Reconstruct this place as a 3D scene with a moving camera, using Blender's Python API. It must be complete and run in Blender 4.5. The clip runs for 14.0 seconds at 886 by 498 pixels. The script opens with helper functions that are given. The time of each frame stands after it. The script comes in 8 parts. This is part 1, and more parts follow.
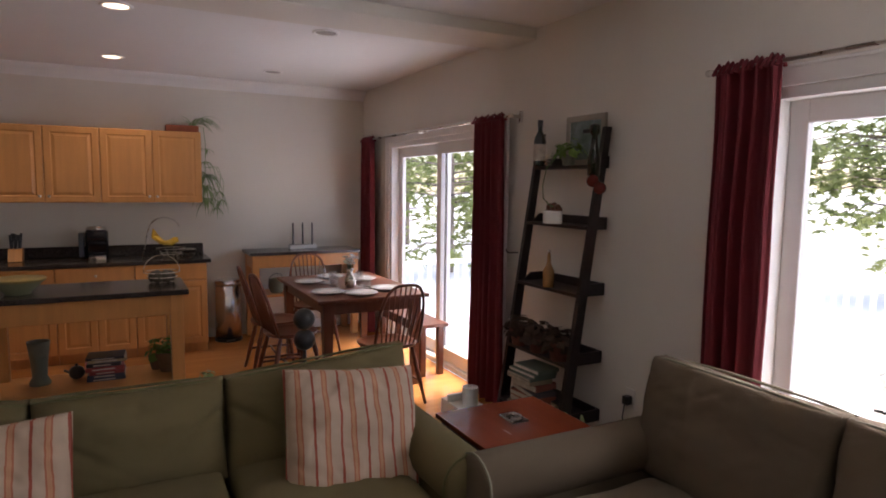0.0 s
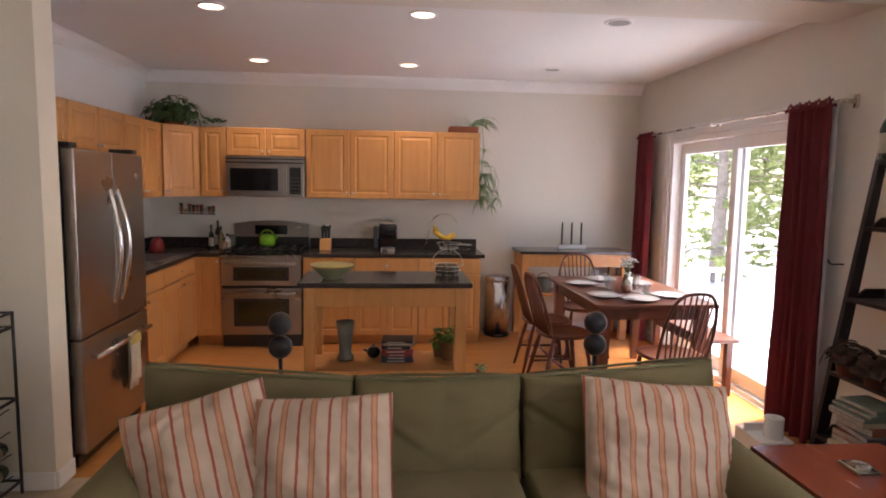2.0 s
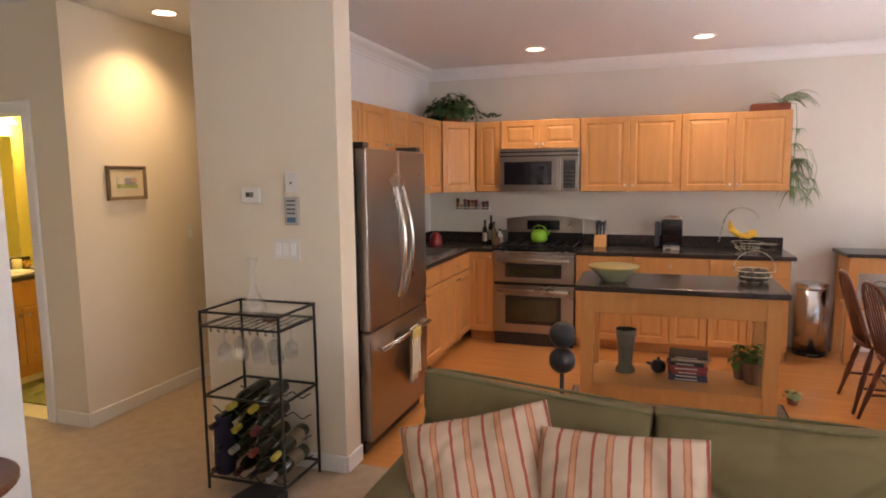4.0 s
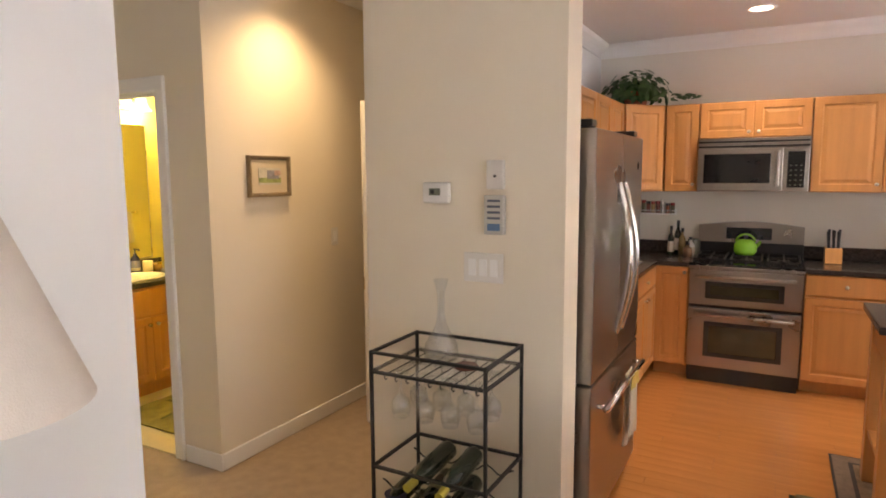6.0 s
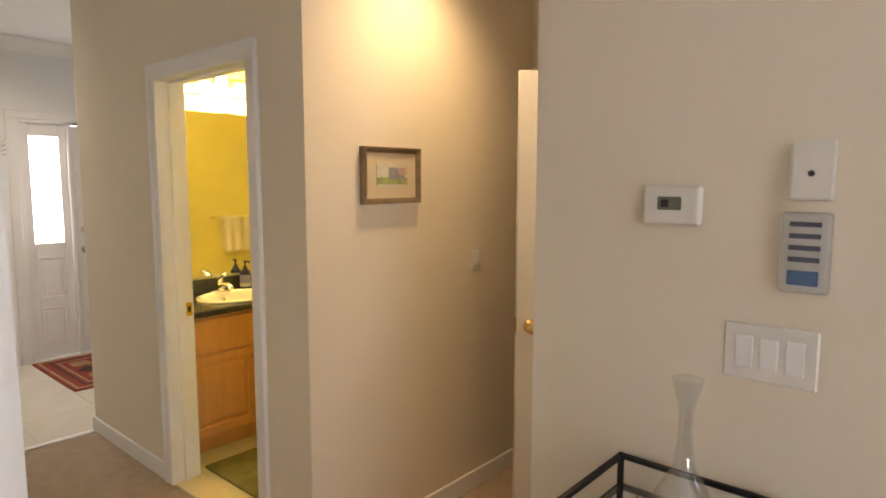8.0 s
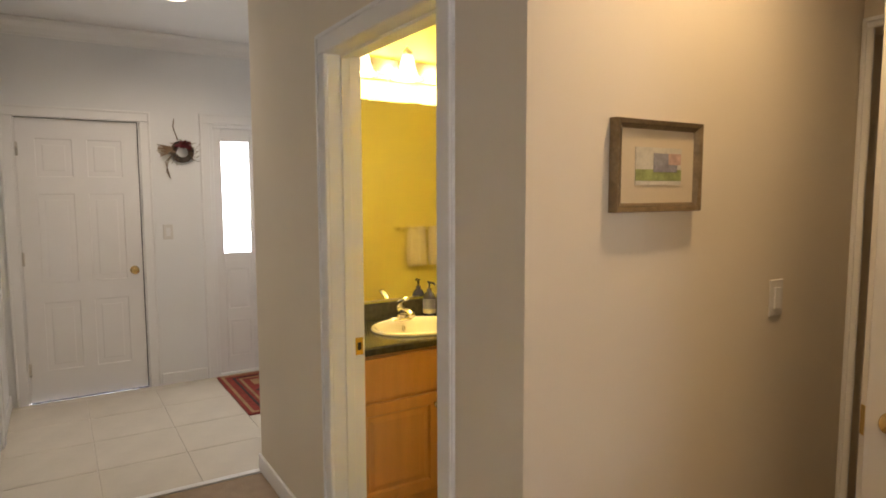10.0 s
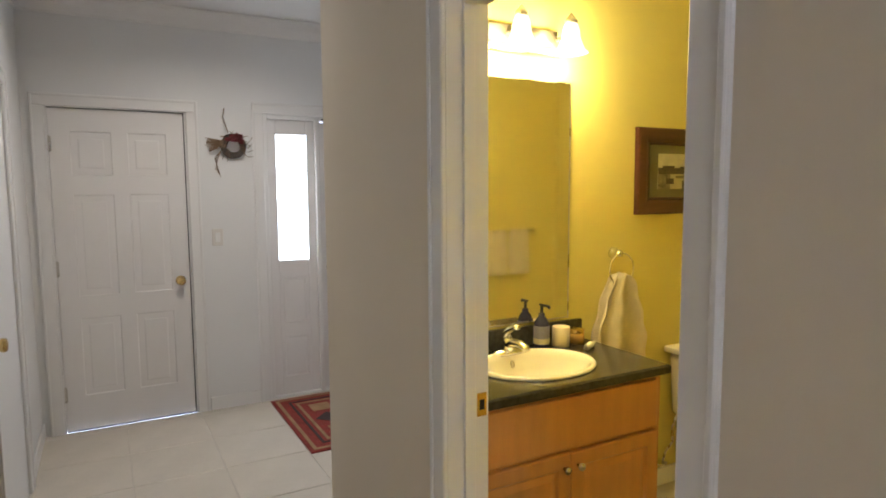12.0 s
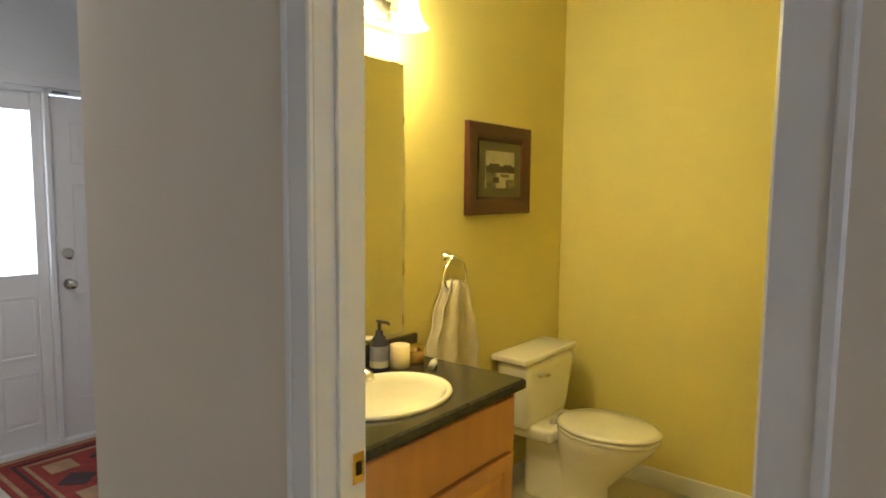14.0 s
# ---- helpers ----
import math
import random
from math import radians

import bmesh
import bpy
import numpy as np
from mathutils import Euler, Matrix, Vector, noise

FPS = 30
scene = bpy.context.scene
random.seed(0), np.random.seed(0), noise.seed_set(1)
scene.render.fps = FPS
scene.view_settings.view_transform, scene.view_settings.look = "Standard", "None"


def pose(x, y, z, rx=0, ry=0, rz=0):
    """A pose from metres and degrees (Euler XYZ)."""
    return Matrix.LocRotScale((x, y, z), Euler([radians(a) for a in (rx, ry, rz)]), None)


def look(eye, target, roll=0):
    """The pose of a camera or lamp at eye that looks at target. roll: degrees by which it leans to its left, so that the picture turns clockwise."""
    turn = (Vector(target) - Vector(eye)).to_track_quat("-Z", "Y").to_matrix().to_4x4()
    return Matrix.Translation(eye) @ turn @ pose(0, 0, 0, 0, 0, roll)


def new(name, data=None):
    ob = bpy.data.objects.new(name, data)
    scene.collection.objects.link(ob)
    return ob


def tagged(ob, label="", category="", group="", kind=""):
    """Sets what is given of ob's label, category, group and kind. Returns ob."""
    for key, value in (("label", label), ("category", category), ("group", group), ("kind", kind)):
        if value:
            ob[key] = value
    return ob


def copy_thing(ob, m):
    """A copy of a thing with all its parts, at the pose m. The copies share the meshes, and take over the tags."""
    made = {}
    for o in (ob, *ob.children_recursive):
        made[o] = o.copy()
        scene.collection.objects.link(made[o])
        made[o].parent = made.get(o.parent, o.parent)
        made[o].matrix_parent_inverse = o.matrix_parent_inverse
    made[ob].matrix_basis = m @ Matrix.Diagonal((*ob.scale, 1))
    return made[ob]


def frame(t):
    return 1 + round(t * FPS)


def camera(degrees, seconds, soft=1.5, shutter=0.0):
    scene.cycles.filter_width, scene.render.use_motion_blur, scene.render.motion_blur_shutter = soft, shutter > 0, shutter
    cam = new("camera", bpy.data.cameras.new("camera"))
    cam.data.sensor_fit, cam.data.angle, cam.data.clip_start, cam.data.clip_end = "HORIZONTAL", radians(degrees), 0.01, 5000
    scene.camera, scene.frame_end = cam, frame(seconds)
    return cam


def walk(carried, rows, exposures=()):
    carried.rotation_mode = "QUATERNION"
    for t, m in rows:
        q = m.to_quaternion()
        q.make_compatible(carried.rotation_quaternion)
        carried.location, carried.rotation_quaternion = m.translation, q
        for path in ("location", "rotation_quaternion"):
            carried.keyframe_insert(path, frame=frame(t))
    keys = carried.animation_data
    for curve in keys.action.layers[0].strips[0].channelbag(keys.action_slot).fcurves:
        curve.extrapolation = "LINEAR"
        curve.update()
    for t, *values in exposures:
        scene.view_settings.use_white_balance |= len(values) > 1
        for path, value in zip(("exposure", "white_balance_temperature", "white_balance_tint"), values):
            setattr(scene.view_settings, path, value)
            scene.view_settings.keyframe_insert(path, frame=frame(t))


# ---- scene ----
cam = camera(71.2, 14.0, soft=1.8)
PATH = [
    (0, (1.782, -6.551, 1.630), (2.706, -4.789, 1.428), 0.72),
    (0.5, (1.742, -6.552, 1.636), (2.510, -4.718, 1.425), 0.76),
    (1, (1.717, -6.480, 1.635), (2.299, -4.579, 1.418), 0.80),
    (1.5, (1.671, -6.407, 1.625), (2.049, -4.455, 1.408), 0.90),
    (2, (1.595, -6.336, 1.605), (1.771, -4.355, 1.395), 0.92),
    (2.5, (1.591, -6.258, 1.626), (1.540, -4.270, 1.407), 0.97),
    (3, (1.581, -6.150, 1.619), (1.305, -4.182, 1.396), 0.48),
    (3.5, (1.554, -6.079, 1.611), (1.067, -4.153, 1.382), -0.27),
    (6, (0.569, -5.300, 1.577), (-0.376, -3.553, 1.342), -0.36),
    (6.5, (0.385, -5.108, 1.572), (-0.625, -3.396, 1.349), -0.41),
    (7, (0.224, -4.862, 1.586), (-0.892, -3.218, 1.357), 0.11),
    (9.5, (-0.726, -4.053, 1.516), (-2.312, -2.848, 1.334), -0.42),
    (10, (-0.926, -3.960, 1.518), (-2.614, -2.903, 1.333), -0.14),
    (10.5, (-1.119, -3.879, 1.523), (-2.898, -2.984, 1.334), -0.29),
    (11, (-1.325, -3.896, 1.511), (-3.133, -3.062, 1.327), -0.11),
    (11.5, (-1.504, -3.933, 1.520), (-3.296, -3.064, 1.332), -0.12),
    (12, (-1.676, -3.889, 1.527), (-3.424, -2.937, 1.335), -0.39),
    (12.5, (-1.792, -3.856, 1.545), (-3.456, -2.765, 1.341), -0.41),
    (13, (-1.922, -3.839, 1.531), (-3.459, -2.575, 1.333), -0.17),
    (13.5, (-2.087, -3.866, 1.525), (-3.453, -2.418, 1.324), 0.17),
    (14, (-2.208, -3.858, 1.505), (-3.451, -2.302, 1.319), 0.56),
]
EXPOSURES = [(0.0, 1.48, 6800, 23), (1.0, 2.08, 6850, 24), (2.0, 2.38, 6850, 22), (3.5, 2.75, 7100, 23), (6.0, 3.06, 7300, 20), (7.0, 3.06, 7200, 18),
             (9.5, 2.68, 7100, 18), (11.0, 2.62, 6500, 17), (14.0, 2.42, 5750, 14)]
walk(cam, [(t, look(eye, target, roll)) for t, eye, target, roll in PATH], EXPOSURES)

# ---- daylight ----
world = bpy.data.worlds.new("world")
scene.world = world
world.use_nodes = True
wn, wl = world.node_tree.nodes, world.node_tree.links
sky = wn.new("ShaderNodeTexSky")
sky.sky_type, sky.sun_disc = "NISHITA", False
sky.sun_elevation, sky.sun_rotation = radians(64), radians(80)
wl.new(sky.outputs[0], wn["Background"].inputs[0])
wn["Background"].inputs[1].default_value = 0.15


def sun_lamp():
    lamp = bpy.data.lights.new("sun", "SUN")
    lamp.energy, lamp.angle, lamp.color = 3.2, radians(40), (1.0, 0.97, 0.92)
    ob = new("sun", lamp)
    ob.matrix_world = look((18, 0, 30), (4, -3, 0))
    return ob


def area_lamp(name, x, y, z, rx, ry, rz, sx, sy, watts, colour):
    lamp = bpy.data.lights.new(name, "AREA")
    lamp.shape, lamp.size, lamp.size_y, lamp.energy, lamp.color = "RECTANGLE", sx, sy, watts, colour
    ob = new(name, lamp)
    ob.matrix_world = pose(x, y, z, rx, ry, rz)
    return ob


def point_lamp(name, x, y, z, watts, colour, radius=0.04):
    lamp = bpy.data.lights.new(name, "POINT")
    lamp.energy, lamp.color, lamp.shadow_soft_size = watts, colour, radius
    ob = new(name, lamp)
    ob.location = (x, y, z)
    return ob


def spot_lamp(name, x, y, z, watts, colour, angle=120, blend=0.8, radius=0.06):
    lamp = bpy.data.lights.new(name, "SPOT")
    lamp.energy, lamp.color, lamp.spot_size, lamp.spot_blend, lamp.shadow_soft_size = watts, colour, radians(angle), blend, radius
    ob = new(name, lamp)
    ob.location = (x, y, z)
    return ob


WARM, DAY = (1.0, 0.68, 0.32), (0.86, 0.93, 1.0)
CEIL = 2.70
sun_lamp()
# sky light through the sliding door behind the loveseat
area_lamp("daylight", 4.52, -6.12, 1.05, 0, 90, 0, 1.9, 1.6, 10, DAY)
for lx, ly in ((0.467, -2.17), (1.812, -2.17), (0.405, -0.416), (1.776, -0.416)):
    spot_lamp("downlight_bulb", lx, ly, CEIL - 0.03, 5.2, (1.0, 0.84, 0.64), 125)
spot_lamp("downlight_bulb", -1.67, -2.55, CEIL - 0.03, 8, (1.0, 0.73, 0.40), 130, 0.9)
spot_lamp("downlight_bulb", -5.08, -3.28, CEIL - 0.03, 7.4, (1.0, 0.90, 0.74), 160)
for sy in (-2.665, -2.415, -2.165):
    point_lamp("sconce_bulb", -3.725, sy, 2.10, 1.8, (1.0, 0.84, 0.42), 0.035)

# ---- materials ----
def material(name, colour, rough=0.5, metal=0.0, vary=0.08, scale=8.0, bump=0.0, fine=120.0, stretch=(1, 1, 1), dark=None, coat=0.0, island=0.0, clear=0.0):
    m = bpy.data.materials.new(name)
    m.use_nodes = True
    n, l = m.node_tree.nodes, m.node_tree.links
    b = n["Principled BSDF"]
    co = n.new("ShaderNodeTexCoord")
    mp = n.new("ShaderNodeMapping")
    mp.inputs["Scale"].default_value = stretch
    l.new(co.outputs["Object"], mp.inputs[0])
    big, small = n.new("ShaderNodeTexNoise"), n.new("ShaderNodeTexNoise")
    big.inputs["Scale"].default_value, big.inputs["Detail"].default_value = scale, 4
    small.inputs["Scale"].default_value, small.inputs["Detail"].default_value = fine, 3
    l.new(mp.outputs[0], big.inputs["Vector"])
    l.new(mp.outputs[0], small.inputs["Vector"])
    mix = n.new("ShaderNodeMath")
    mix.operation = "MULTIPLY_ADD"
    mix.inputs[1].default_value = 0.35
    l.new(small.outputs[0], mix.inputs[0])
    l.new(big.outputs[0], mix.inputs[2])
    fac = mix
    if island:
        info = n.new("ShaderNodeObjectInfo")
        more = n.new("ShaderNodeMath")
        more.operation = "MULTIPLY_ADD"
        more.inputs[1].default_value = island
        l.new(info.outputs["Random"], more.inputs[0])
        l.new(mix.outputs[0], more.inputs[2])
        fac = more
    ramp = n.new("ShaderNodeValToRGB")
    low = dark or tuple(c * (1 - vary) for c in colour)
    high = tuple(min(1, c * (1 + vary)) for c in colour)
    ramp.color_ramp.elements[0].position, ramp.color_ramp.elements[0].color = 0.38, (*low, 1)
    ramp.color_ramp.elements[1].position, ramp.color_ramp.elements[1].color = 0.95 + island * 0.6 if island < 0.08 else 1.0, (*high, 1)
    l.new(fac.outputs[0], ramp.inputs[0])
    l.new(ramp.outputs[0], b.inputs["Base Color"])
    b.inputs["Metallic"].default_value = metal
    r = n.new("ShaderNodeMapRange")
    r.inputs["To Min"].default_value, r.inputs["To Max"].default_value = max(0.02, rough - 0.06), min(1, rough + 0.06)
    l.new(big.outputs[0], r.inputs[0])
    l.new(r.outputs[0], b.inputs["Roughness"])
    b.inputs["Coat Weight"].default_value = coat
    b.inputs["Coat Roughness"].default_value = 0.12
    if bump:
        bp = n.new("ShaderNodeBump")
        bp.inputs["Strength"].default_value, bp.inputs["Distance"].default_value = bump, 0.004
        l.new(small.outputs[0], bp.inputs["Height"])
        l.new(bp.outputs[0], b.inputs["Normal"])
    return m


def glass(name, colour=(1, 1, 1), rough=0.0, ior=1.45):
    m = bpy.data.materials.new(name)
    m.use_nodes = True
    b = m.node_tree.nodes["Principled BSDF"]
    b.inputs["Base Color"].default_value = (*colour, 1)
    b.inputs["Transmission Weight"].default_value, b.inputs["Roughness"].default_value, b.inputs["IOR"].default_value = 1, rough, ior
    return m


def thin_glass(name):
    """Clear thin-walled glass: see-through, with a slight gloss."""
    m = bpy.data.materials.new(name)
    m.use_nodes = True
    n, l = m.node_tree.nodes, m.node_tree.links
    clear, gloss, mix = n.new("ShaderNodeBsdfTransparent"), n.new("ShaderNodeBsdfGlossy"), n.new("ShaderNodeMixShader")
    clear.inputs["Color"].default_value = (0.97, 0.975, 0.97, 1)
    gloss.inputs["Roughness"].default_value = 0.04
    mix.inputs[0].default_value = 0.14
    l.new(clear.outputs[0], mix.inputs[1])
    l.new(gloss.outputs[0], mix.inputs[2])
    l.new(mix.outputs[0], n["Material Output"].inputs[0])
    return m


def glow(name, colour, strength):
    m = bpy.data.materials.new(name)
    m.use_nodes = True
    b = m.node_tree.nodes["Principled BSDF"]
    b.inputs["Base Color"].default_value = (*colour, 1)
    b.inputs["Emission Color"].default_value, b.inputs["Emission Strength"].default_value = (*colour, 1), strength
    return m


def striped(name, base, stripes, width, axis=0):
    """Woven stripes: a colour ramp along one axis, repeated, with weave noise."""
    m = material(name, base, 0.9, bump=0.5, fine=350)
    n, l = m.node_tree.nodes, m.node_tree.links
    co, sep = n.new("ShaderNodeTexCoord"), n.new("ShaderNodeSeparateXYZ")
    wob = n.new("ShaderNodeTexNoise")
    wob.inputs["Scale"].default_value = 40
    l.new(co.outputs["Object"], sep.inputs[0])
    l.new(co.outputs["Object"], wob.inputs["Vector"])
    a = n.new("ShaderNodeMath")
    a.operation, a.inputs[1].default_value = "DIVIDE", width
    l.new(sep.outputs[axis], a.inputs[0])
    w = n.new("ShaderNodeMath")
    w.operation, w.inputs[1].default_value = "MULTIPLY_ADD", 0.05
    l.new(wob.outputs[0], w.inputs[0])
    l.new(a.outputs[0], w.inputs[2])
    f = n.new("ShaderNodeMath")
    f.operation = "FRACT"
    l.new(w.outputs[0], f.inputs[0])
    ramp = n.new("ShaderNodeValToRGB")
    ramp.color_ramp.interpolation = "CONSTANT"
    e = ramp.color_ramp.elements
    e[0].position, e[0].color = 0, (*base, 1)
    e[1].position, e[1].color = stripes[0][0], (*stripes[0][1], 1)
    for pos, col in stripes[1:]:
        k = e.new(pos)
        k.color = (*col, 1)
    l.new(f.outputs[0], ramp.inputs[0])
    l.new(ramp.outputs[0], n["Principled BSDF"].inputs["Base Color"])
    return m


M_WALL = material("cream_wall_paint", (0.74, 0.70, 0.625), 0.75, vary=0.02, scale=2, bump=0.08, fine=300)
# Wall cream with the hall lamp's warm tint put into its colour.
M_LAMPCREAM = material("lamp_tinted_cream_wall", (0.77, 0.69, 0.56), 0.75, vary=0.02, scale=2, bump=0.08, fine=300)
M_WHITEWALL = material("white_wall_paint", (0.80, 0.80, 0.79), 0.75, vary=0.02, scale=2, bump=0.08, fine=300)
M_CEIL = material("ceiling_paint", (0.80, 0.79, 0.77), 0.85, vary=0.02, scale=2, bump=0.1, fine=250)
M_TRIM = material("white_trim_paint", (0.82, 0.81, 0.79), 0.4, vary=0.02, scale=6)
M_DOOR = material("white_door_paint", (0.80, 0.78, 0.76), 0.38, vary=0.02, scale=5, bump=0.04, fine=200)
M_BATH = material("yellow_bath_paint", (0.69, 0.60, 0.18), 0.6, vary=0.03, scale=2, bump=0.08, fine=300)
M_CARPET = material("beige_carpet", (0.46, 0.35, 0.25), 0.95, vary=0.12, scale=14, bump=1.0, fine=500)
M_OAK = material("oak_floor", (0.57, 0.245, 0.075), 0.18, vary=0.18, scale=1.6, fine=30, stretch=(1, 6, 1), bump=0.05, coat=0.3, island=0.06)
M_TILE = material("cream_floor_tile", (0.72, 0.66, 0.56), 0.13, vary=0.06, scale=5, fine=60, bump=0.03, island=0.05)
M_GROUT = material("grout", (0.60, 0.55, 0.47), 0.9, vary=0.1)
M_MAPLE = material("maple_cabinet", (0.57, 0.265, 0.083), 0.36, vary=0.10, scale=3, fine=50, stretch=(10, 10, 1), bump=0.03, coat=0.15)
M_MAPLE_IN = material("maple_panel", (0.60, 0.285, 0.093), 0.36, vary=0.10, scale=2.5, fine=50, stretch=(9, 9, 1), bump=0.03, coat=0.15)
M_GRANITE = material("dark_granite", (0.045, 0.036, 0.034), 0.16, vary=0.6, scale=60, fine=320)
M_STEEL = material("stainless_steel", (0.38, 0.345, 0.32), 0.29, 1.0, vary=0.04, scale=3, fine=200)
M_POLISHED = material("polished_steel", (0.62, 0.62, 0.62), 0.24, 1.0, vary=0.03)
M_CHROME = material("chrome", (0.8, 0.79, 0.77), 0.1, 1.0, vary=0.02)
M_BLACK = material("black_plastic", (0.02, 0.02, 0.022), 0.32, vary=0.2, scale=20)
M_BLACKGLASS = material("black_glass", (0.012, 0.012, 0.014), 0.06, vary=0.2)
M_OVENGLASS = material("oven_glass", (0.035, 0.032, 0.014), 0.05, vary=0.2, coat=0.6)
M_IRON = material("black_iron", (0.03, 0.028, 0.027), 0.5, 0.4, vary=0.2, bump=0.1)
M_BRASS = material("brass", (0.72, 0.52, 0.22), 0.2, 1.0, vary=0.06)
M_NICKEL = material("nickel", (0.6, 0.56, 0.5), 0.28, 1.0, vary=0.05)
M_CHERRY = material("dark_cherry_wood", (0.14, 0.043, 0.021), 0.33, vary=0.25, scale=3, fine=60, stretch=(8, 8, 1), coat=0.1)
M_REDWOOD = material("red_cherry_wood", (0.27, 0.058, 0.024), 0.25, vary=0.07, scale=3, fine=50, stretch=(9, 1, 1), coat=0.3)
M_ESPRESSO = material("espresso_wood", (0.022, 0.014, 0.016), 0.45, vary=0.2, scale=4)
M_SOFA = material("olive_sofa_fabric", (0.15, 0.116, 0.048), 0.92, vary=0.05, scale=3, bump=0.5, fine=420)
M_TAUPE = material("taupe_sofa_fabric", (0.135, 0.097, 0.058), 0.9, vary=0.05, scale=3, bump=0.5, fine=420)
M_PIPING = material("sage_piping", (0.24, 0.22, 0.15), 0.9, vary=0.1)
M_CURTAIN = material("crimson_curtain", (0.155, 0.008, 0.016), 0.7, vary=0.15, scale=7, bump=0.3, fine=300)
M_PILLOW = striped("striped_pillow_fabric", (0.50, 0.37, 0.265), [(0.30, (0.36, 0.08, 0.045)), (0.39, (0.50, 0.37, 0.265)), (0.70, (0.43, 0.15, 0.08)), (0.75, (0.52, 0.27, 0.15)), (0.87, (0.43, 0.15, 0.08)), (0.92, (0.50, 0.37, 0.265))], 0.105)
M_GLASS = thin_glass("clear_glass")
M_PANE = glass("window_pane", (1, 1, 1), 0.0, 1.01)
# Emission in this glass stands in for daylight behind the sidelight.
M_GLOWPANE = glow("daylight_glow_pane", (0.85, 0.94, 1.0), 1.15)
M_MIRROR = material("mirror_silver", (0.9, 0.9, 0.88), 0.03, 1.0, vary=0.005)
M_BULB = glow("lit_downlight", (1.0, 0.82, 0.6), 1.2)
M_SHADE = glow("lit_frosted_shade", (1.0, 0.84, 0.5), 0.4)
M_PORCELAIN = material("white_porcelain", (0.80, 0.76, 0.66), 0.12, vary=0.02, coat=0.4)
M_TOWEL = material("cream_towel", (0.74, 0.66, 0.52), 0.95, vary=0.08, scale=20, bump=0.9, fine=350)
M_LAMINATE = material("dark_green_laminate", (0.048, 0.044, 0.034), 0.2, vary=0.5, scale=40, fine=250)
M_LEAF = material("leaf_green", (0.05, 0.11, 0.03), 0.5, vary=0.4, scale=12)
M_LEAF_PALE = material("pale_spider_leaf", (0.20, 0.30, 0.12), 0.5, vary=0.3, scale=14)
M_TERRACOTTA = material("terracotta", (0.33, 0.10, 0.05), 0.8, vary=0.15, scale=12, bump=0.2)
M_CLAY = material("grey_green_pottery", (0.16, 0.17, 0.13), 0.55, vary=0.2, scale=8, bump=0.2)
M_PAPER = material("printed_paper", (0.55, 0.50, 0.42), 0.8, vary=0.2, scale=30)
M_BARK = material("pine_bark", (0.26, 0.21, 0.17), 0.9, vary=0.4, scale=6, bump=1.0, fine=40)
M_PINE = material("pine_needles", (0.25, 0.28, 0.12), 0.7, vary=0.5, scale=3)
leaf_nodes, leaf_links = M_PINE.node_tree.nodes, M_PINE.node_tree.links
thru, both = leaf_nodes.new("ShaderNodeBsdfTranslucent"), leaf_nodes.new("ShaderNodeMixShader")
thru.inputs["Color"].default_value = (0.36, 0.42, 0.14, 1)
both.inputs[0].default_value = 0.5
leaf_links.new(leaf_nodes["Principled BSDF"].outputs[0], both.inputs[1])
leaf_links.new(thru.outputs[0], both.inputs[2])
leaf_links.new(both.outputs[0], leaf_nodes["Material Output"].inputs[0])
M_SNOW = material("snow", (0.88, 0.90, 0.93), 0.6, vary=0.03, scale=3, bump=0.2, fine=60)
M_PLASTIC = material("white_plastic", (0.74, 0.71, 0.66), 0.4, vary=0.02)
M_SHADEFAB = material("cream_lampshade_linen", (0.72, 0.66, 0.60), 0.9, vary=0.04, scale=20, bump=0.3, fine=300)
M_YELLOW = material("banana_yellow", (0.72, 0.44, 0.04), 0.5, vary=0.15, scale=30)
M_LIME = material("lime_enamel", (0.20, 0.48, 0.03), 0.15, vary=0.06, coat=0.5)
M_RED = material("dull_red", (0.35, 0.04, 0.03), 0.5, vary=0.2)
M_NAVY = material("navy_bottle", (0.025, 0.025, 0.075), 0.15, vary=0.2)
M_WAX = material("cream_wax", (0.80, 0.68, 0.45), 0.5, vary=0.05)
M_OLIVEGLASS = material("dark_bottle_glass", (0.02, 0.03, 0.015), 0.08, vary=0.2, coat=0.5)
M_DKFRAME = material("mahogany_frame", (0.072, 0.022, 0.012), 0.3, vary=0.25, scale=8, stretch=(1, 1, 6))
M_GOLDFRAME = material("tarnished_gilt_frame", (0.26, 0.19, 0.11), 0.4, 0.5, vary=0.3, scale=30, bump=0.3)
M_MAT = material("cream_mount_board", (0.62, 0.52, 0.36), 0.9, vary=0.03)
M_MATGREEN = material("olive_mount_board", (0.16, 0.15, 0.08), 0.9, vary=0.05)
M_CUPS = material("white_ceramic", (0.80, 0.79, 0.76), 0.15, vary=0.02, coat=0.4)
M_DECK = material("white_railing_paint", (0.85, 0.86, 0.88), 0.5, vary=0.03)


# ---- mesh helpers ----
def box(bm, x0, y0, z0, x1, y1, z1, bevel=0.0, seg=2):
    v = [bm.verts.new((x, y, z)) for z in (z0, z1) for y in (y0, y1) for x in (x0, x1)]
    fs = [bm.faces.new([v[i] for i in q]) for q in ((0, 2, 3, 1), (4, 5, 7, 6), (0, 1, 5, 4), (2, 6, 7, 3), (0, 4, 6, 2), (1, 3, 7, 5))]
    if bevel:
        es = list({e for f in fs for e in f.edges})
        bmesh.ops.bevel(bm, geom=es, offset=bevel, segments=seg, affect="EDGES", profile=0.6)
    return bm


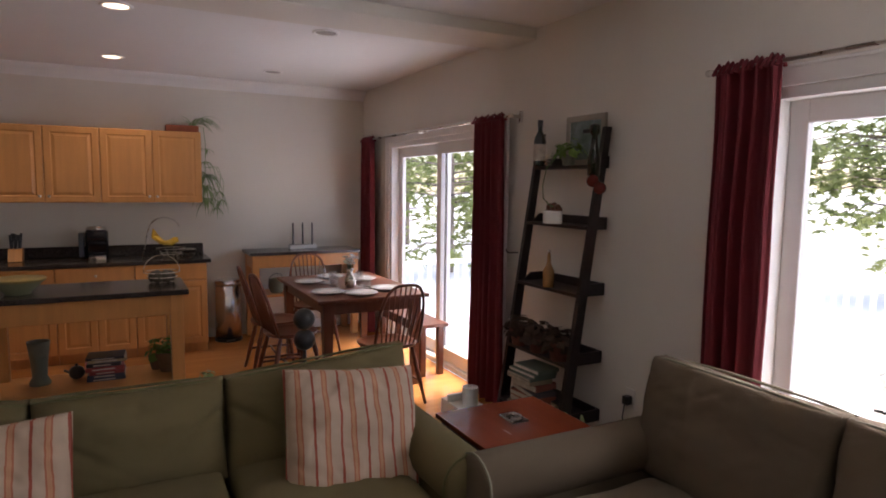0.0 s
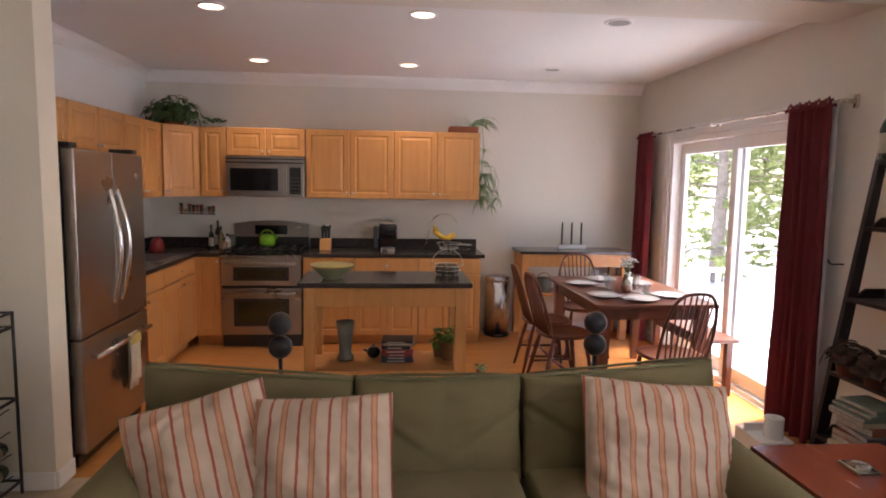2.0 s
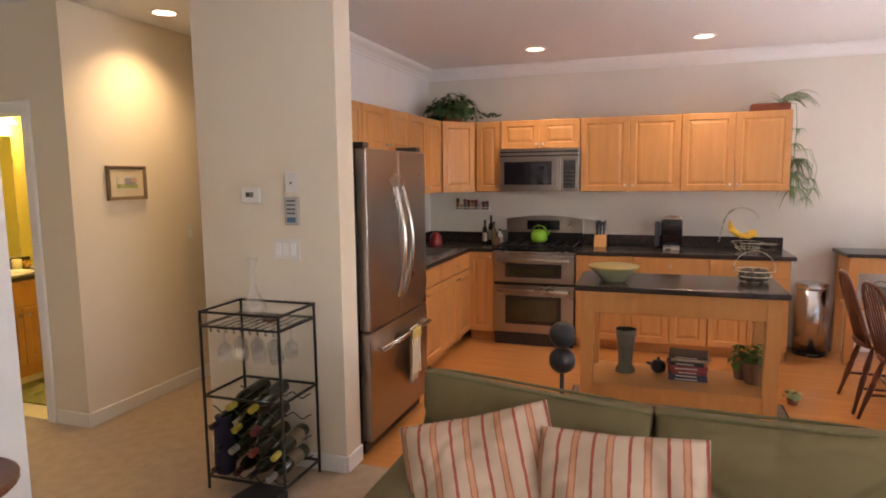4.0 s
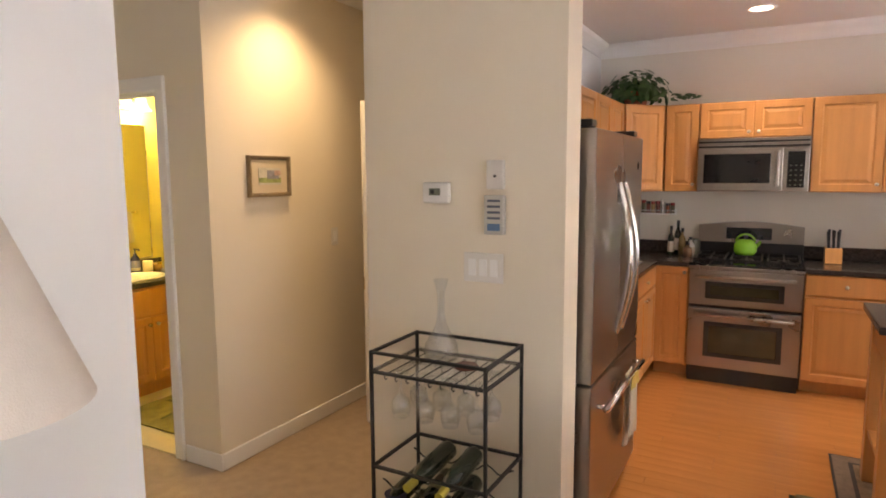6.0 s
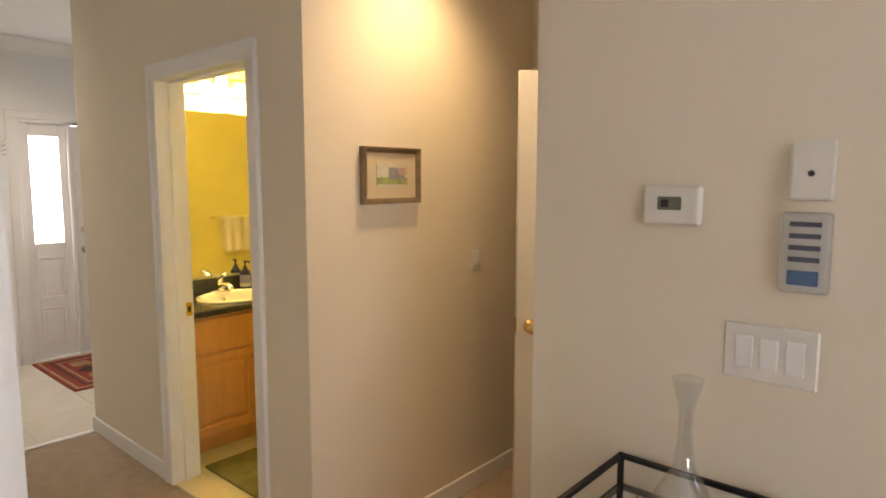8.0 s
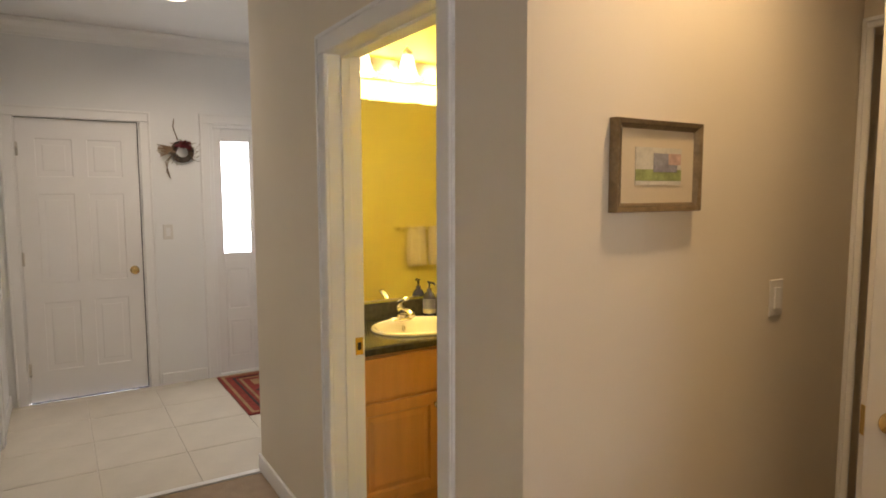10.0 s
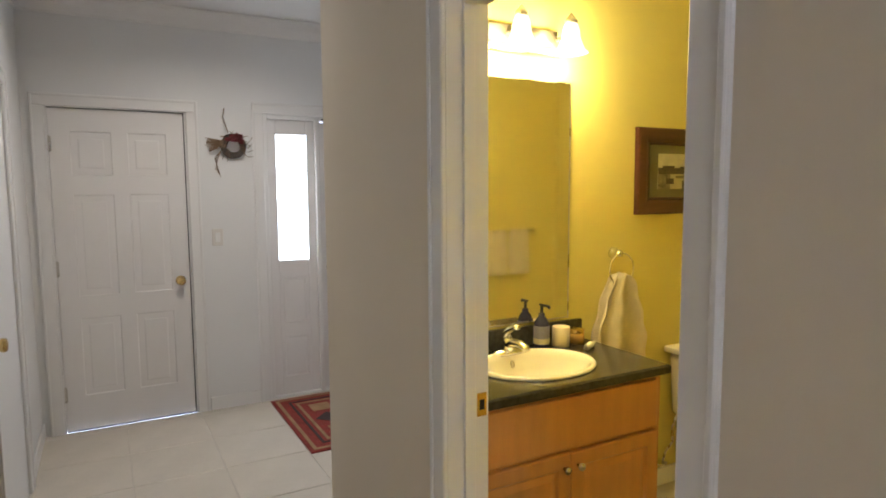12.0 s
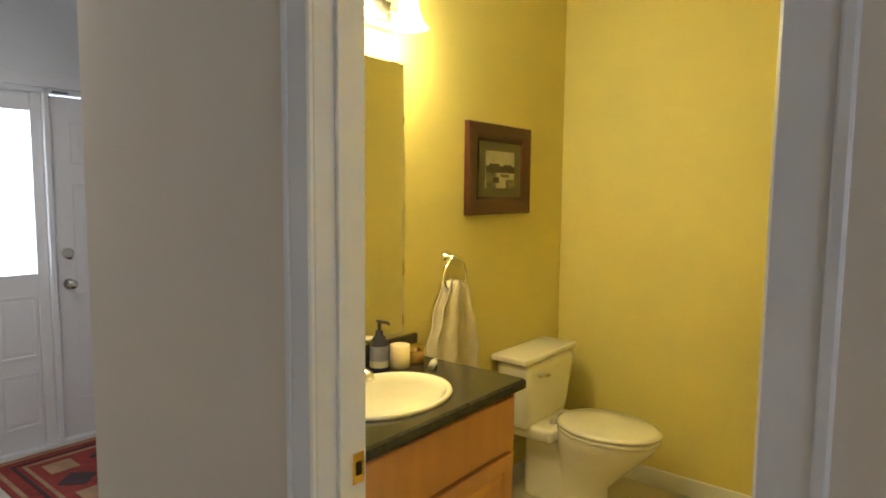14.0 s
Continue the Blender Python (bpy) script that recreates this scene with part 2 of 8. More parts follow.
def part(name, bm, mat, parent=None, label="", smooth=False):
    me = bpy.data.meshes.new(name)
    bmesh.ops.recalc_face_normals(bm, faces=bm.faces[:])
    bm.to_mesh(me)
    bm.free()
    if smooth:
        me.polygons.foreach_set("use_smooth", [True] * len(me.polygons))
    me.materials.append(mat)
    ob = new(name, me)
    if parent:
        ob.parent = parent
    if label:
        ob["label"] = label
    return ob


def boxpart(name, mat, parent, lo, hi, bevel=0.0, label="", seg=2):
    return part(name, box(bmesh.new(), *lo, *hi, bevel, seg), mat, parent, label)


def thing(name, x, y, z, label, category, group="", rz=0.0, kind=""):
    ob = new(name)
    ob.empty_display_size = 0.05
    ob.matrix_basis = pose(x, y, z, 0, 0, rz)
    return tagged(ob, label, category, group, kind)


def structure(name, bm, mat, label, category=""):
    return tagged(part(name, bm, mat), label, category or name.split("_")[0], kind="structure")


def lathe(bm, profile, n=20, cx=0.0, cy=0.0, cz=0.0, sx=1.0, sy=1.0):
    """A turned body from (radius, height) pairs."""
    rings = []
    for r, z in profile:
        if r < 1e-5:
            rings.append([bm.verts.new((cx, cy, cz + z))])
        else:
            rings.append([bm.verts.new((cx + sx * r * math.cos(2 * math.pi * k / n), cy + sy * r * math.sin(2 * math.pi * k / n), cz + z)) for k in range(n)])
    for a, b in zip(rings, rings[1:]):
        for k in range(n):
            q = [a[k % len(a)], a[(k + 1) % len(a)], b[(k + 1) % len(b)], b[k % len(b)]]
            q = list(dict.fromkeys(q))
            if len(q) > 2:
                bm.faces.new(q)
    for ring in (rings[0], rings[-1]):
        if len(ring) > 2:
            bm.faces.new(ring)
    return bm


def tube(bm, pts, r, n=8, r2=None):
    """A round bar along a line of points, tapering from r to r2."""
    pts = [Vector(p) for p in pts]
    r2 = r if r2 is None else r2
    rings, up = [], None
    for i, p in enumerate(pts):
        d = (pts[min(i + 1, len(pts) - 1)] - pts[max(i - 1, 0)]).normalized()
        if up is None:
            up = Vector((0, 0, 1)) if abs(d.z) < 0.9 else Vector((1, 0, 0))
        a = d.cross(up).normalized()
        up = a.cross(d).normalized()
        rr = r + (r2 - r) * i / max(1, len(pts) - 1)
        rings.append([bm.verts.new(p + rr * (math.cos(2 * math.pi * k / n) * a + math.sin(2 * math.pi * k / n) * up)) for k in range(n)])
    for a, b in zip(rings, rings[1:]):
        for k in range(n):
            bm.faces.new((a[k], a[(k + 1) % n], b[(k + 1) % n], b[k]))
    bm.faces.new(rings[0])
    bm.faces.new(rings[-1])
    return bm


def arc(cx, cy, cz, r, a0, a1, n, plane="xz"):
    out = []
    for k in range(n + 1):
        a = radians(a0 + (a1 - a0) * k / n)
        c, s = r * math.cos(a), r * math.sin(a)
        out.append({"xz": (cx + c, cy, cz + s), "yz": (cx, cy + c, cz + s), "xy": (cx + c, cy + s, cz)}[plane])
    return out


def ball(bm, x, y, z, r, n=16, m=10, sz=1.0):
    prof = [(r * math.sin(math.pi * k / m), -r * sz * math.cos(math.pi * k / m)) for k in range(m + 1)]
    prof[0], prof[-1] = (0, -r * sz), (0, r * sz)
    return lathe(bm, prof, n, x, y, z)


def cushion(bm, sx, sy, sz, soft=0.35, puff=0.25, seed=0, wrinkle=0.008, n=22, m=None):
    """A stuffed cushion, centred: rounded slab, fuller in the middle, with a few wrinkles."""
    m = m or n
    rim = {}
    for side in (1, -1):
        grid = []
        for i in range(n + 1):
            row = []
            for j in range(m + 1):
                u, v = 2 * i / n - 1, 2 * j / m - 1
                e = (1 - abs(u) ** 4) * (1 - abs(v) ** 4)
                h = sz / 2 * (max(e, 0) ** soft) * (1 + puff * (1 - u * u) * (1 - v * v))
                pinch = 1 - 0.05 * (1 - abs(u)) * (abs(v) ** 6) - 0.05 * (1 - abs(v)) * (abs(u) ** 6)
                p = Vector((u * sx / 2 * pinch, v * sy / 2 * pinch, side * h))
                w = noise.noise(Vector((u * 2.2 + seed * 7.3, v * 2.2, side * 3.1 + seed))) * wrinkle * 1.5 + noise.noise(Vector((u * 6 + seed, v * 6, side))) * wrinkle * 0.35
                lean = 1.0 if u * v > 0 else -1.0
                warp = noise.noise(Vector((u * 1.7, v * 1.7, seed + 9.0))) * 0.8
                ridge = abs(noise.noise(Vector(((u + lean * v) * 4.2 + warp * 2, (u - lean * v) * 0.9 + warp, seed * 3.3 + side))))
                w -= wrinkle * 0.75 * max(0.0, 1 - ridge * 5.5) ** 1.5 * (0.25 + 0.75 * max(abs(u), abs(v)) ** 2)
                edge = i in (0, n) or j in (0, m)
                if edge:
                    p.z = 0.0
                else:
                    p.z += side * w
                key = (i, j)
                if edge and key in rim:
                    row.append(rim[key])
                else:
                    vert = bm.verts.new(p)
                    if edge:
                        rim[key] = vert
                    row.append(vert)
            grid.append(row)
        for i in range(n):
            for j in range(m):
                q = [grid[i][j], grid[i + 1][j], grid[i + 1][j + 1], grid[i][j + 1]]
                bm.faces.new(q if side > 0 else q[::-1])
    return bm


def moved(bm, m):
    bmesh.ops.transform(bm, matrix=m, verts=bm.verts[:])
    return bm

# ---- walls, floors, ceilings ----
NY, EX, WX = 0.33, 4.33, -0.87      # kitchen back wall, outside wall, kitchen side wall
SY = -9.2                           # living room far wall, behind the start
HX = -2.00                          # wall with the small painting
BY, SB = -3.07, -3.12               # hall faces of the bathroom wall and of the wall end by the refrigerator
FX, HS = -6.14, -4.30               # entry wall, hall side wall
LX = -0.97                          # living room side wall
D1 = (-2.63, -0.47)                 # sliding door by the table
D2 = (-7.00, -4.76)                 # sliding door behind the loveseat
DTOP = 2.07


def wall(name, blocks, mat, label):
    bm = bmesh.new()
    for b in blocks:
        box(bm, *b)
    return structure(name, bm, mat, label, "wall")


wall("wall_north", [(WX - 0.15, NY, 0, EX + 0.15, NY + 0.15, CEIL)], M_WALL, "smooth off-white painted kitchen back wall")
wall("wall_east", [(EX, SY, 0, EX + 0.15, D2[0], CEIL), (EX, D2[0], DTOP, EX + 0.15, D2[1], CEIL), (EX, D2[1], 0, EX + 0.15, D1[0], CEIL),
                   (EX, D1[0], DTOP, EX + 0.15, D1[1], CEIL), (EX, D1[1], 0, EX + 0.15, NY, CEIL)], M_WALL, "cream painted outside wall with two sliding doors")
wall("wall_kitchen_side", [(-0.98, SB + 0.17, 0, WX, NY, CEIL)], M_WHITEWALL, "off-white wall between kitchen and hall")
wall("wall_stub", [(-0.98, SB, 0, -0.105, SB + 0.17, CEIL)], M_LAMPCREAM, "cream painted wall end beside the refrigerator")
wall("wall_painting", [(HX - 0.12, BY, 0, HX, -0.60, CEIL)], M_LAMPCREAM, "cream hall wall with a small framed painting")
wall("wall_hall_end", [(HX, -1.60, 2.06, -0.98, -1.48, CEIL), (-1.15, -1.60, 0, -0.98, -1.48, 2.06), (HX, -0.60, 0, -0.98, -0.48, CEIL)], M_LAMPCREAM, "cream wall at the end of the hall nook")
wall("wall_bath_door", [(-4.22, BY, 0, -3.175, BY + 0.13, CEIL), (-3.175, BY, 2.05, -2.34, BY + 0.13, CEIL), (-2.34, BY, 0, HX - 0.12, BY + 0.13, CEIL)], M_LAMPCREAM, "cream hall wall with the bathroom doorway")
wall("wall_bath_west", [(-4.22, BY + 0.13, 0, -3.843, -0.71, CEIL)], M_WHITEWALL, "wall between bathroom and entry")
wall("wall_bath_lining", [(-3.843, BY + 0.13, 0, -3.84, -0.77, CEIL), (-3.84, BY + 0.13, 0, -3.175, BY + 0.134, CEIL), (-2.34, BY + 0.13, 0, HX - 0.12, BY + 0.134, CEIL), (-3.175, BY + 0.13, 2.05, -2.34, BY + 0.134, CEIL),
                          (HX - 0.124, BY + 0.134, 0, HX - 0.12, -0.77, CEIL), (-3.843, -0.77, 0, HX - 0.12, -0.71, CEIL)], M_BATH, "yellow painted bathroom walls")
wall("wall_entry", [(FX - 0.15, HS, 0, FX, -4.185, CEIL), (FX - 0.15, -4.185, 2.05, FX, -3.395, CEIL), (FX - 0.15, -3.395, 0, FX, -2.89, CEIL), (FX - 0.15, -2.89, 2.07, FX, -1.57, CEIL), (FX - 0.15, -1.57, 0, FX, -0.95, CEIL)], M_WHITEWALL, "white entry wall with two doors")
wall("wall_entry_north", [(FX - 0.15, -0.95, 0, -4.22, -0.80, CEIL)], M_WHITEWALL, "white end wall of the entry")
wall("wall_hall_south", [(FX - 0.15, HS - 0.12, 0, LX - 0.12, HS, CEIL)], M_WHITEWALL, "white hall side wall")
wall("wall_living_west", [(LX - 0.12, SY, 0, LX, -4.24, CEIL)], M_WHITEWALL, "white living room wall behind the table lamp")
wall("wall_south", [(LX - 0.12, SY - 0.15, 0, EX + 0.15, SY, CEIL)], M_WALL, "cream living room end wall")

structure("ceiling", box(bmesh.new(), FX - 0.15, SY - 0.15, CEIL, EX + 0.15, NY + 0.15, CEIL + 0.12), M_CEIL, "smooth off-white painted ceiling", "ceiling")
structure("ceiling_beam", box(bmesh.new(), -0.08, -3.02, CEIL - 0.075, EX, -2.60, CEIL + 0.01, 0.006), M_WALL, "shallow cream dropped beam between kitchen and living room", "beam")
structure("floor_carpet", box(bmesh.new(), -4.20, SY, -0.1, EX, -3.0, 0.0), M_CARPET, "beige cut pile carpet", "floor")
structure("floor_nook", box(bmesh.new(), HX, -3.0, -0.1, -0.9, -0.48, -0.001), M_CARPET, "beige cut pile hall carpet", "floor")
structure("floor_bath", box(bmesh.new(), -3.84, BY, -0.1, HX - 0.12, -0.77, 0.004), material("pale_vinyl_floor", (0.62, 0.55, 0.38), 0.4, vary=0.08, scale=4), "pale vinyl bathroom floor", "floor")


def crown(name, pts, label):
    """Cove moulding that runs below the ceiling, along one wall."""
    (x0, y0), (x1, y1), (nx, ny) = pts
    bm = bmesh.new()
    prof = [(0.0, 0.11), (0.012, 0.11), (0.016, 0.095), (0.04, 0.06), (0.075, 0.03), (0.085, 0.012), (0.085, 0.0), (0.0, 0.0)]
    ends = [[bm.verts.new((x + nx * d, y + ny * d, CEIL - h)) for d, h in prof] for x, y in ((x0, y0), (x1, y1))]
    for k in range(len(prof)):
        j = (k + 1) % len(prof)
        bm.faces.new((ends[0][k], ends[0][j], ends[1][j], ends[1][k]))
    bm.faces.new(ends[0])
    bm.faces.new(ends[1])
    return structure(name, bm, M_TRIM, label, "crown moulding")


crown("trim_crown_north", ((WX, NY), (EX, NY), (0, -1)), "white crown moulding on the kitchen wall")
crown("trim_crown_side", ((WX, SB + 0.17), (WX, NY - 0.085), (1, 0)), "white crown moulding above the refrigerator wall")
crown("trim_crown_entry", ((FX, HS), (FX, -0.95), (1, 0)), "white crown moulding in the entry")
crown("trim_crown_hall", ((FX + 0.085, HS), (LX - 0.12, HS), (0, 1)), "white crown moulding along the hall")


def baseboard(x0, y0, x1, y1, nx, ny, z=0.0):
    bm = bmesh.new()
    t = 0.014
    lo = (min(x0, x1) + min(0, nx * t), min(y0, y1) + min(0, ny * t))
    hi = (max(x0, x1) + max(0, nx * t), max(y0, y1) + max(0, ny * t))
    box(bm, *lo, z, *hi, z + 0.095, 0.004, 1)
    return structure("baseboard", bm, M_TRIM, "white painted baseboard along the wall", "baseboard")


baseboard(HX, BY, HX, -1.62, 1, 0)
baseboard(-2.27, BY, HX + 0.014, BY, 0, -1)
baseboard(-4.234, BY, -3.25, BY, 0, -1)
baseboard(-0.98, SB, -0.105, SB, 0, -1)
baseboard(-0.98, SB, -0.98, -1.62, -1, 0)
baseboard(-0.105, SB, -0.105, SB + 0.17, 1, 0)
baseboard(FX, -3.31, FX, -2.97, 1, 0)
baseboard(FX, HS, -5.39, HS, 0, 1)
baseboard(-4.45, HS, LX - 0.12, HS, 0, 1)
baseboard(LX, SY, LX, -4.24, 1, 0)
baseboard(EX, -4.66, EX, -2.73, -1, 0)
baseboard(EX, -0.37, EX, NY, -1, 0)
baseboard(2.56, NY, EX, NY, 0, -1)
baseboard(-4.22, BY, -4.22, -0.95, -1, 0)
baseboard(-3.84, -0.77, HX - 0.13, -0.77, 0, -1)
baseboard(-3.84, -1.985, -3.84, -0.785, 1, 0)

# ---- doors, windows, lights in the ceiling ----
def stepped(bm, x0, z0, x1, z1, steps, y=0.0):
    """A panel front that faces -y: nested rectangles (inset, depth) joined by sloping bands."""
    rings = []
    for inset, d in steps:
        rings.append([bm.verts.new(p) for p in ((x0 + inset, y - d, z0 + inset), (x1 - inset, y - d, z0 + inset), (x1 - inset, y - d, z1 - inset), (x0 + inset, y - d, z1 - inset))])
    for a, b in zip(rings, rings[1:]):
        for k in range(4):
            bm.faces.new((a[k], a[(k + 1) % 4], b[(k + 1) % 4], b[k]))
    bm.faces.new(rings[-1])
    return bm


CAB_STEPS = ((0, 0), (0, 0.017), (0.004, 0.02), (0.052, 0.02), (0.060, 0.011), (0.066, 0.011), (0.088, 0.018), (0.09, 0.018))
DOOR_STEPS = ((0, 0.0), (0.012, -0.009), (0.02, -0.009), (0.05, -0.002), (0.052, -0.002))


def knob(parent, x, y, z, r=0.015, mat=None, stand=0.022):
    bm = bmesh.new()
    lathe(bm, [(0, 0), (r * 0.45, 0), (r * 0.4, stand * 0.5), (r, stand * 0.65), (r, stand), (0, stand + 0.003)], 12)
    moved(bm, pose(x, y, z, 90, 0, 0))
    return part("knob", bm, mat or M_NICKEL, parent, smooth=True)


def six_panel_door(parent, w, h, t=0.035, lites=None):
    """A hollow six-panel leaf, its hinge edge at x = 0, its faces at y = 0 and t; panels pressed into both faces."""
    cols = ((0.11, w / 2 - 0.045), (w / 2 + 0.045, w - 0.11))
    rows = lites or ((0.22, 0.72), (0.86, 1.50), (1.62, h - 0.14))
    leaf = part("leaf", box(bmesh.new(), 0, 0.004, 0, w, t - 0.004, h), M_DOOR, parent)
    for face in (0, 1):
        bm = bmesh.new()
        xs, zs = sorted({0, w, *[c for p in cols for c in p]}), sorted({0, h, *[r for p in rows for r in p]})
        for i in range(len(xs) - 1):
            for j in range(len(zs) - 1):
                if (xs[i], xs[i + 1]) in cols and (zs[j], zs[j + 1]) in rows:
                    stepped(bm, xs[i], zs[j], xs[i + 1], zs[j + 1], DOOR_STEPS)
                else:
                    bm.faces.new([bm.verts.new(p) for p in ((xs[i], 0, zs[j]), (xs[i + 1], 0, zs[j]), (xs[i + 1], 0, zs[j + 1]), (xs[i], 0, zs[j + 1]))])
        if face:
            moved(bm, pose(w, t, 0, 0, 0, 180))
        part("panelled_face", bm, M_DOOR, leaf)
    return leaf


def door_knob(parent, x, y, z, mat=None, side=-1):
    bm = bmesh.new()
    lathe(bm, [(0.032, 0), (0.032, 0.006), (0.013, 0.01), (0.012, 0.03), (0.024, 0.038), (0.029, 0.052), (0.024, 0.064), (0, 0.068)], 18)
    moved(bm, pose(x, y, z, 90 if side < 0 else -90, 0, 0))
    return part("door_knob", bm, mat or M_BRASS, parent, smooth=True)


def casing(parent, x0, x1, top, y=0.0, w=0.075):
    """Flat moulded casing round an opening in a wall that faces -y."""
    for n, (a, b, c, d) in enumerate(((x0 - w, 0, x0, top), (x1, 0, x1 + w, top), (x0 - w, top, x1 + w, top + w))):
        bm = box(bmesh.new(), a, y - 0.016, b, c, y, d, 0.004, 1)
        if n < 2:
            m = a if n == 0 else c
            box(bm, min(m, m + (0.016 if n == 0 else -0.016)), y - 0.022, b, max(m, m + (0.016 if n == 0 else -0.016)), y - 0.015, d + w, 0.003, 1)
        else:
            box(bm, a, y - 0.022, d - 0.016, c, y - 0.015, d, 0.003, 1)
        part("casing", bm, M_TRIM, parent)


def sliding_door(name, y0, y1, flip, label):
    ob = tagged(new(name), label, "sliding door", kind="structure")
    ob.matrix_basis = pose(EX, y1, 0, 0, 0, -90)      # local x runs south along the wall, local y into the room's outside
    w = y1 - y0
    casing(ob, 0, w, DTOP, 0, 0.09)
    bm = bmesh.new()
    for a in ((0, 0.0, 0, 0.045, 0.14, DTOP), (w - 0.045, 0.0, 0, w, 0.14, DTOP), (0.045, 0.0, DTOP - 0.05, w - 0.045, 0.14, DTOP), (0.045, 0.0, 0.0, w - 0.045, 0.15, 0.045)):
        box(bm, *a, 0.003, 1)
    part("door_frame", bm, M_TRIM, ob)
    half = w / 2
    for k, (a, b, yy) in enumerate(((0.045, half + 0.05, 0.085), (half - 0.05, w - 0.045, 0.03))):
        bm = bmesh.new()
        s = 0.085
        for q in ((a, 0.05, a + s, DTOP - 0.05), (b - s, 0.05, b, DTOP - 0.05), (a + s, 0.05, b - s, 0.17), (a + s, DTOP - 0.15, b - s, DTOP - 0.05)):
            box(bm, q[0], yy, q[1], q[2], yy + 0.04, q[3], 0.004, 1)
        sash = part("sash", bm, M_TRIM, ob)
        pane = boxpart("pane", M_PANE, sash, (a + s, yy + 0.016, 0.17), (b - s, yy + 0.022, DTOP - 0.15))
        pane.visible_shadow = False
    return ob


sliding_door("door_1", *D1, 0, "white framed sliding glass door by the dining table")
sliding_door("door_2", *D2, 0, "white framed sliding glass door behind the loveseat")


def hinge_set(parent, x, y, zs):
    for z in zs:
        bm = lathe(bmesh.new(), [(0.0, -0.05), (0.008, -0.05), (0.008, 0.05), (0, 0.05)], 8, x, y, z)
        box(bm, x - 0.016, y - 0.002, z - 0.045, x + 0.016, y + 0.003, z + 0.045)
        part("hinge", bm, M_NICKEL, parent)


def closed_door(name, x, y, rz, w, label, knob_at, hinges_at):
    ob = tagged(new(name), label, "door", kind="structure")
    ob.matrix_basis = pose(x, y, 0, 0, 0, rz)
    leaf = six_panel_door(ob, w, 2.03)
    leaf.matrix_basis = pose(0, 0.02, 0.008)
    casing(ob, -0.012, w + 0.012, 2.045)
    bm = bmesh.new()
    for a in ((-0.012, 0, 0, -0.003, 0.13, 2.045), (w + 0.003, 0, 0, w + 0.012, 0.13, 2.045), (-0.012, 0, 2.041, w + 0.012, 0.13, 2.05)):
        box(bm, *a)
    part("jamb", bm, M_TRIM, ob)
    boxpart("door_stop", M_TRIM, ob, (-0.003, 0.062, 0.0), (w + 0.003, 0.12, 2.04))
    door_knob(leaf, knob_at, 0.0, 0.92)
    side = w if hinges_at < 0.1 else 0.0
    # Black strips set into the gaps round the leaf draw their shade.
    bm = box(bmesh.new(), -0.003, 0.016, 2.0375, w + 0.003, 0.05, 2.0415)
    box(bm, side - 0.0028, 0.016, 0.0, side + 0.0028, 0.05, 2.0375)
    box(bm, 0, 0.016, 0.0, w, 0.05, 0.0075)
    part("gap_shade", bm, M_BLACK, ob, "thin black strip drawn as shade in the door gap")
    hinge_set(ob, hinges_at, 0.012, (0.25, 1.05, 1.82))
    return ob


closed_door("door_3", FX, -4.17, 90, 0.765, "white six-panel closet door with brass knob, closed", 0.705, -0.003)
closed_door("door_4", -4.54, HS + 0.001, 180, 0.76, "white six-panel door in the hall side wall, closed", 0.06, 0.763)


def front_entry():
    ob = tagged(new("door_5"), "white front door with a tall glazed sidelight", "front door", kind="structure")
    ob.matrix_basis = pose(FX, -2.89, 0, 0, 0, 90)     # local x runs north
    casing(ob, 0.0, 1.31, 2.06)
    bm = bmesh.new()
    for a in ((0, 0, 0, 0.03, 0.14, 2.06), (0.375, 0.0, 0, 0.405, 0.14, 2.06), (1.28, 0, 0, 1.31, 0.14, 2.06), (0.03, 0, 2.03, 1.28, 0.14, 2.06), (0.03, 0, 0, 1.28, 0.14, 0.02)):
        box(bm, *a, 0.003, 1)
    part("frame", bm, M_TRIM, ob)
    bm = bmesh.new()
    for a in ((0.03, 0.03, 0.02, 0.095, 0.07, 2.03), (0.315, 0.03, 0.02, 0.375, 0.07, 2.03), (0.095, 0.03, 1.925, 0.315, 0.07, 2.03), (0.095, 0.03, 0.02, 0.315, 0.07, 1.02)):
        box(bm, *a, 0.004, 1)
    for z0, z1 in ((0.14, 0.46), (0.54, 0.90)):
        stepped(bm, 0.105, z0, 0.305, z1, ((0, 0.0), (0.0, 0.007), (0.012, 0.007), (0.02, 0.001), (0.04, 0.006)), 0.03)
    side = part("sidelight", bm, M_DOOR, ob, "white panelled sidelight")
    # The pane itself glows as added daylight and brightens the entry.
    pane = boxpart("pane", M_GLOWPANE, side, (0.095, 0.045, 1.02), (0.315, 0.051, 1.925), label="frosted glass pane that glows in place of daylight")
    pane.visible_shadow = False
    leaf = six_panel_door(ob, 0.87, 2.0)
    leaf.matrix_basis = pose(0.4075, 0.035, 0.022)
    door_knob(leaf, 0.07, 0.0, 0.92, M_NICKEL)
    bm = lathe(bmesh.new(), [(0, 0), (0.03, 0), (0.03, 0.012), (0.02, 0.018), (0, 0.018)], 16)
    part("deadbolt", moved(bm, pose(0.07, 0, 1.10, 90, 0, 0)), M_NICKEL, leaf)
    # Short thin dark strip on the frame head above the front door.
    boxpart("head_dark_strip", M_IRON, ob, (0.42, -0.012, 2.035), (0.50, 0.0, 2.043))
    return ob


front_entry()


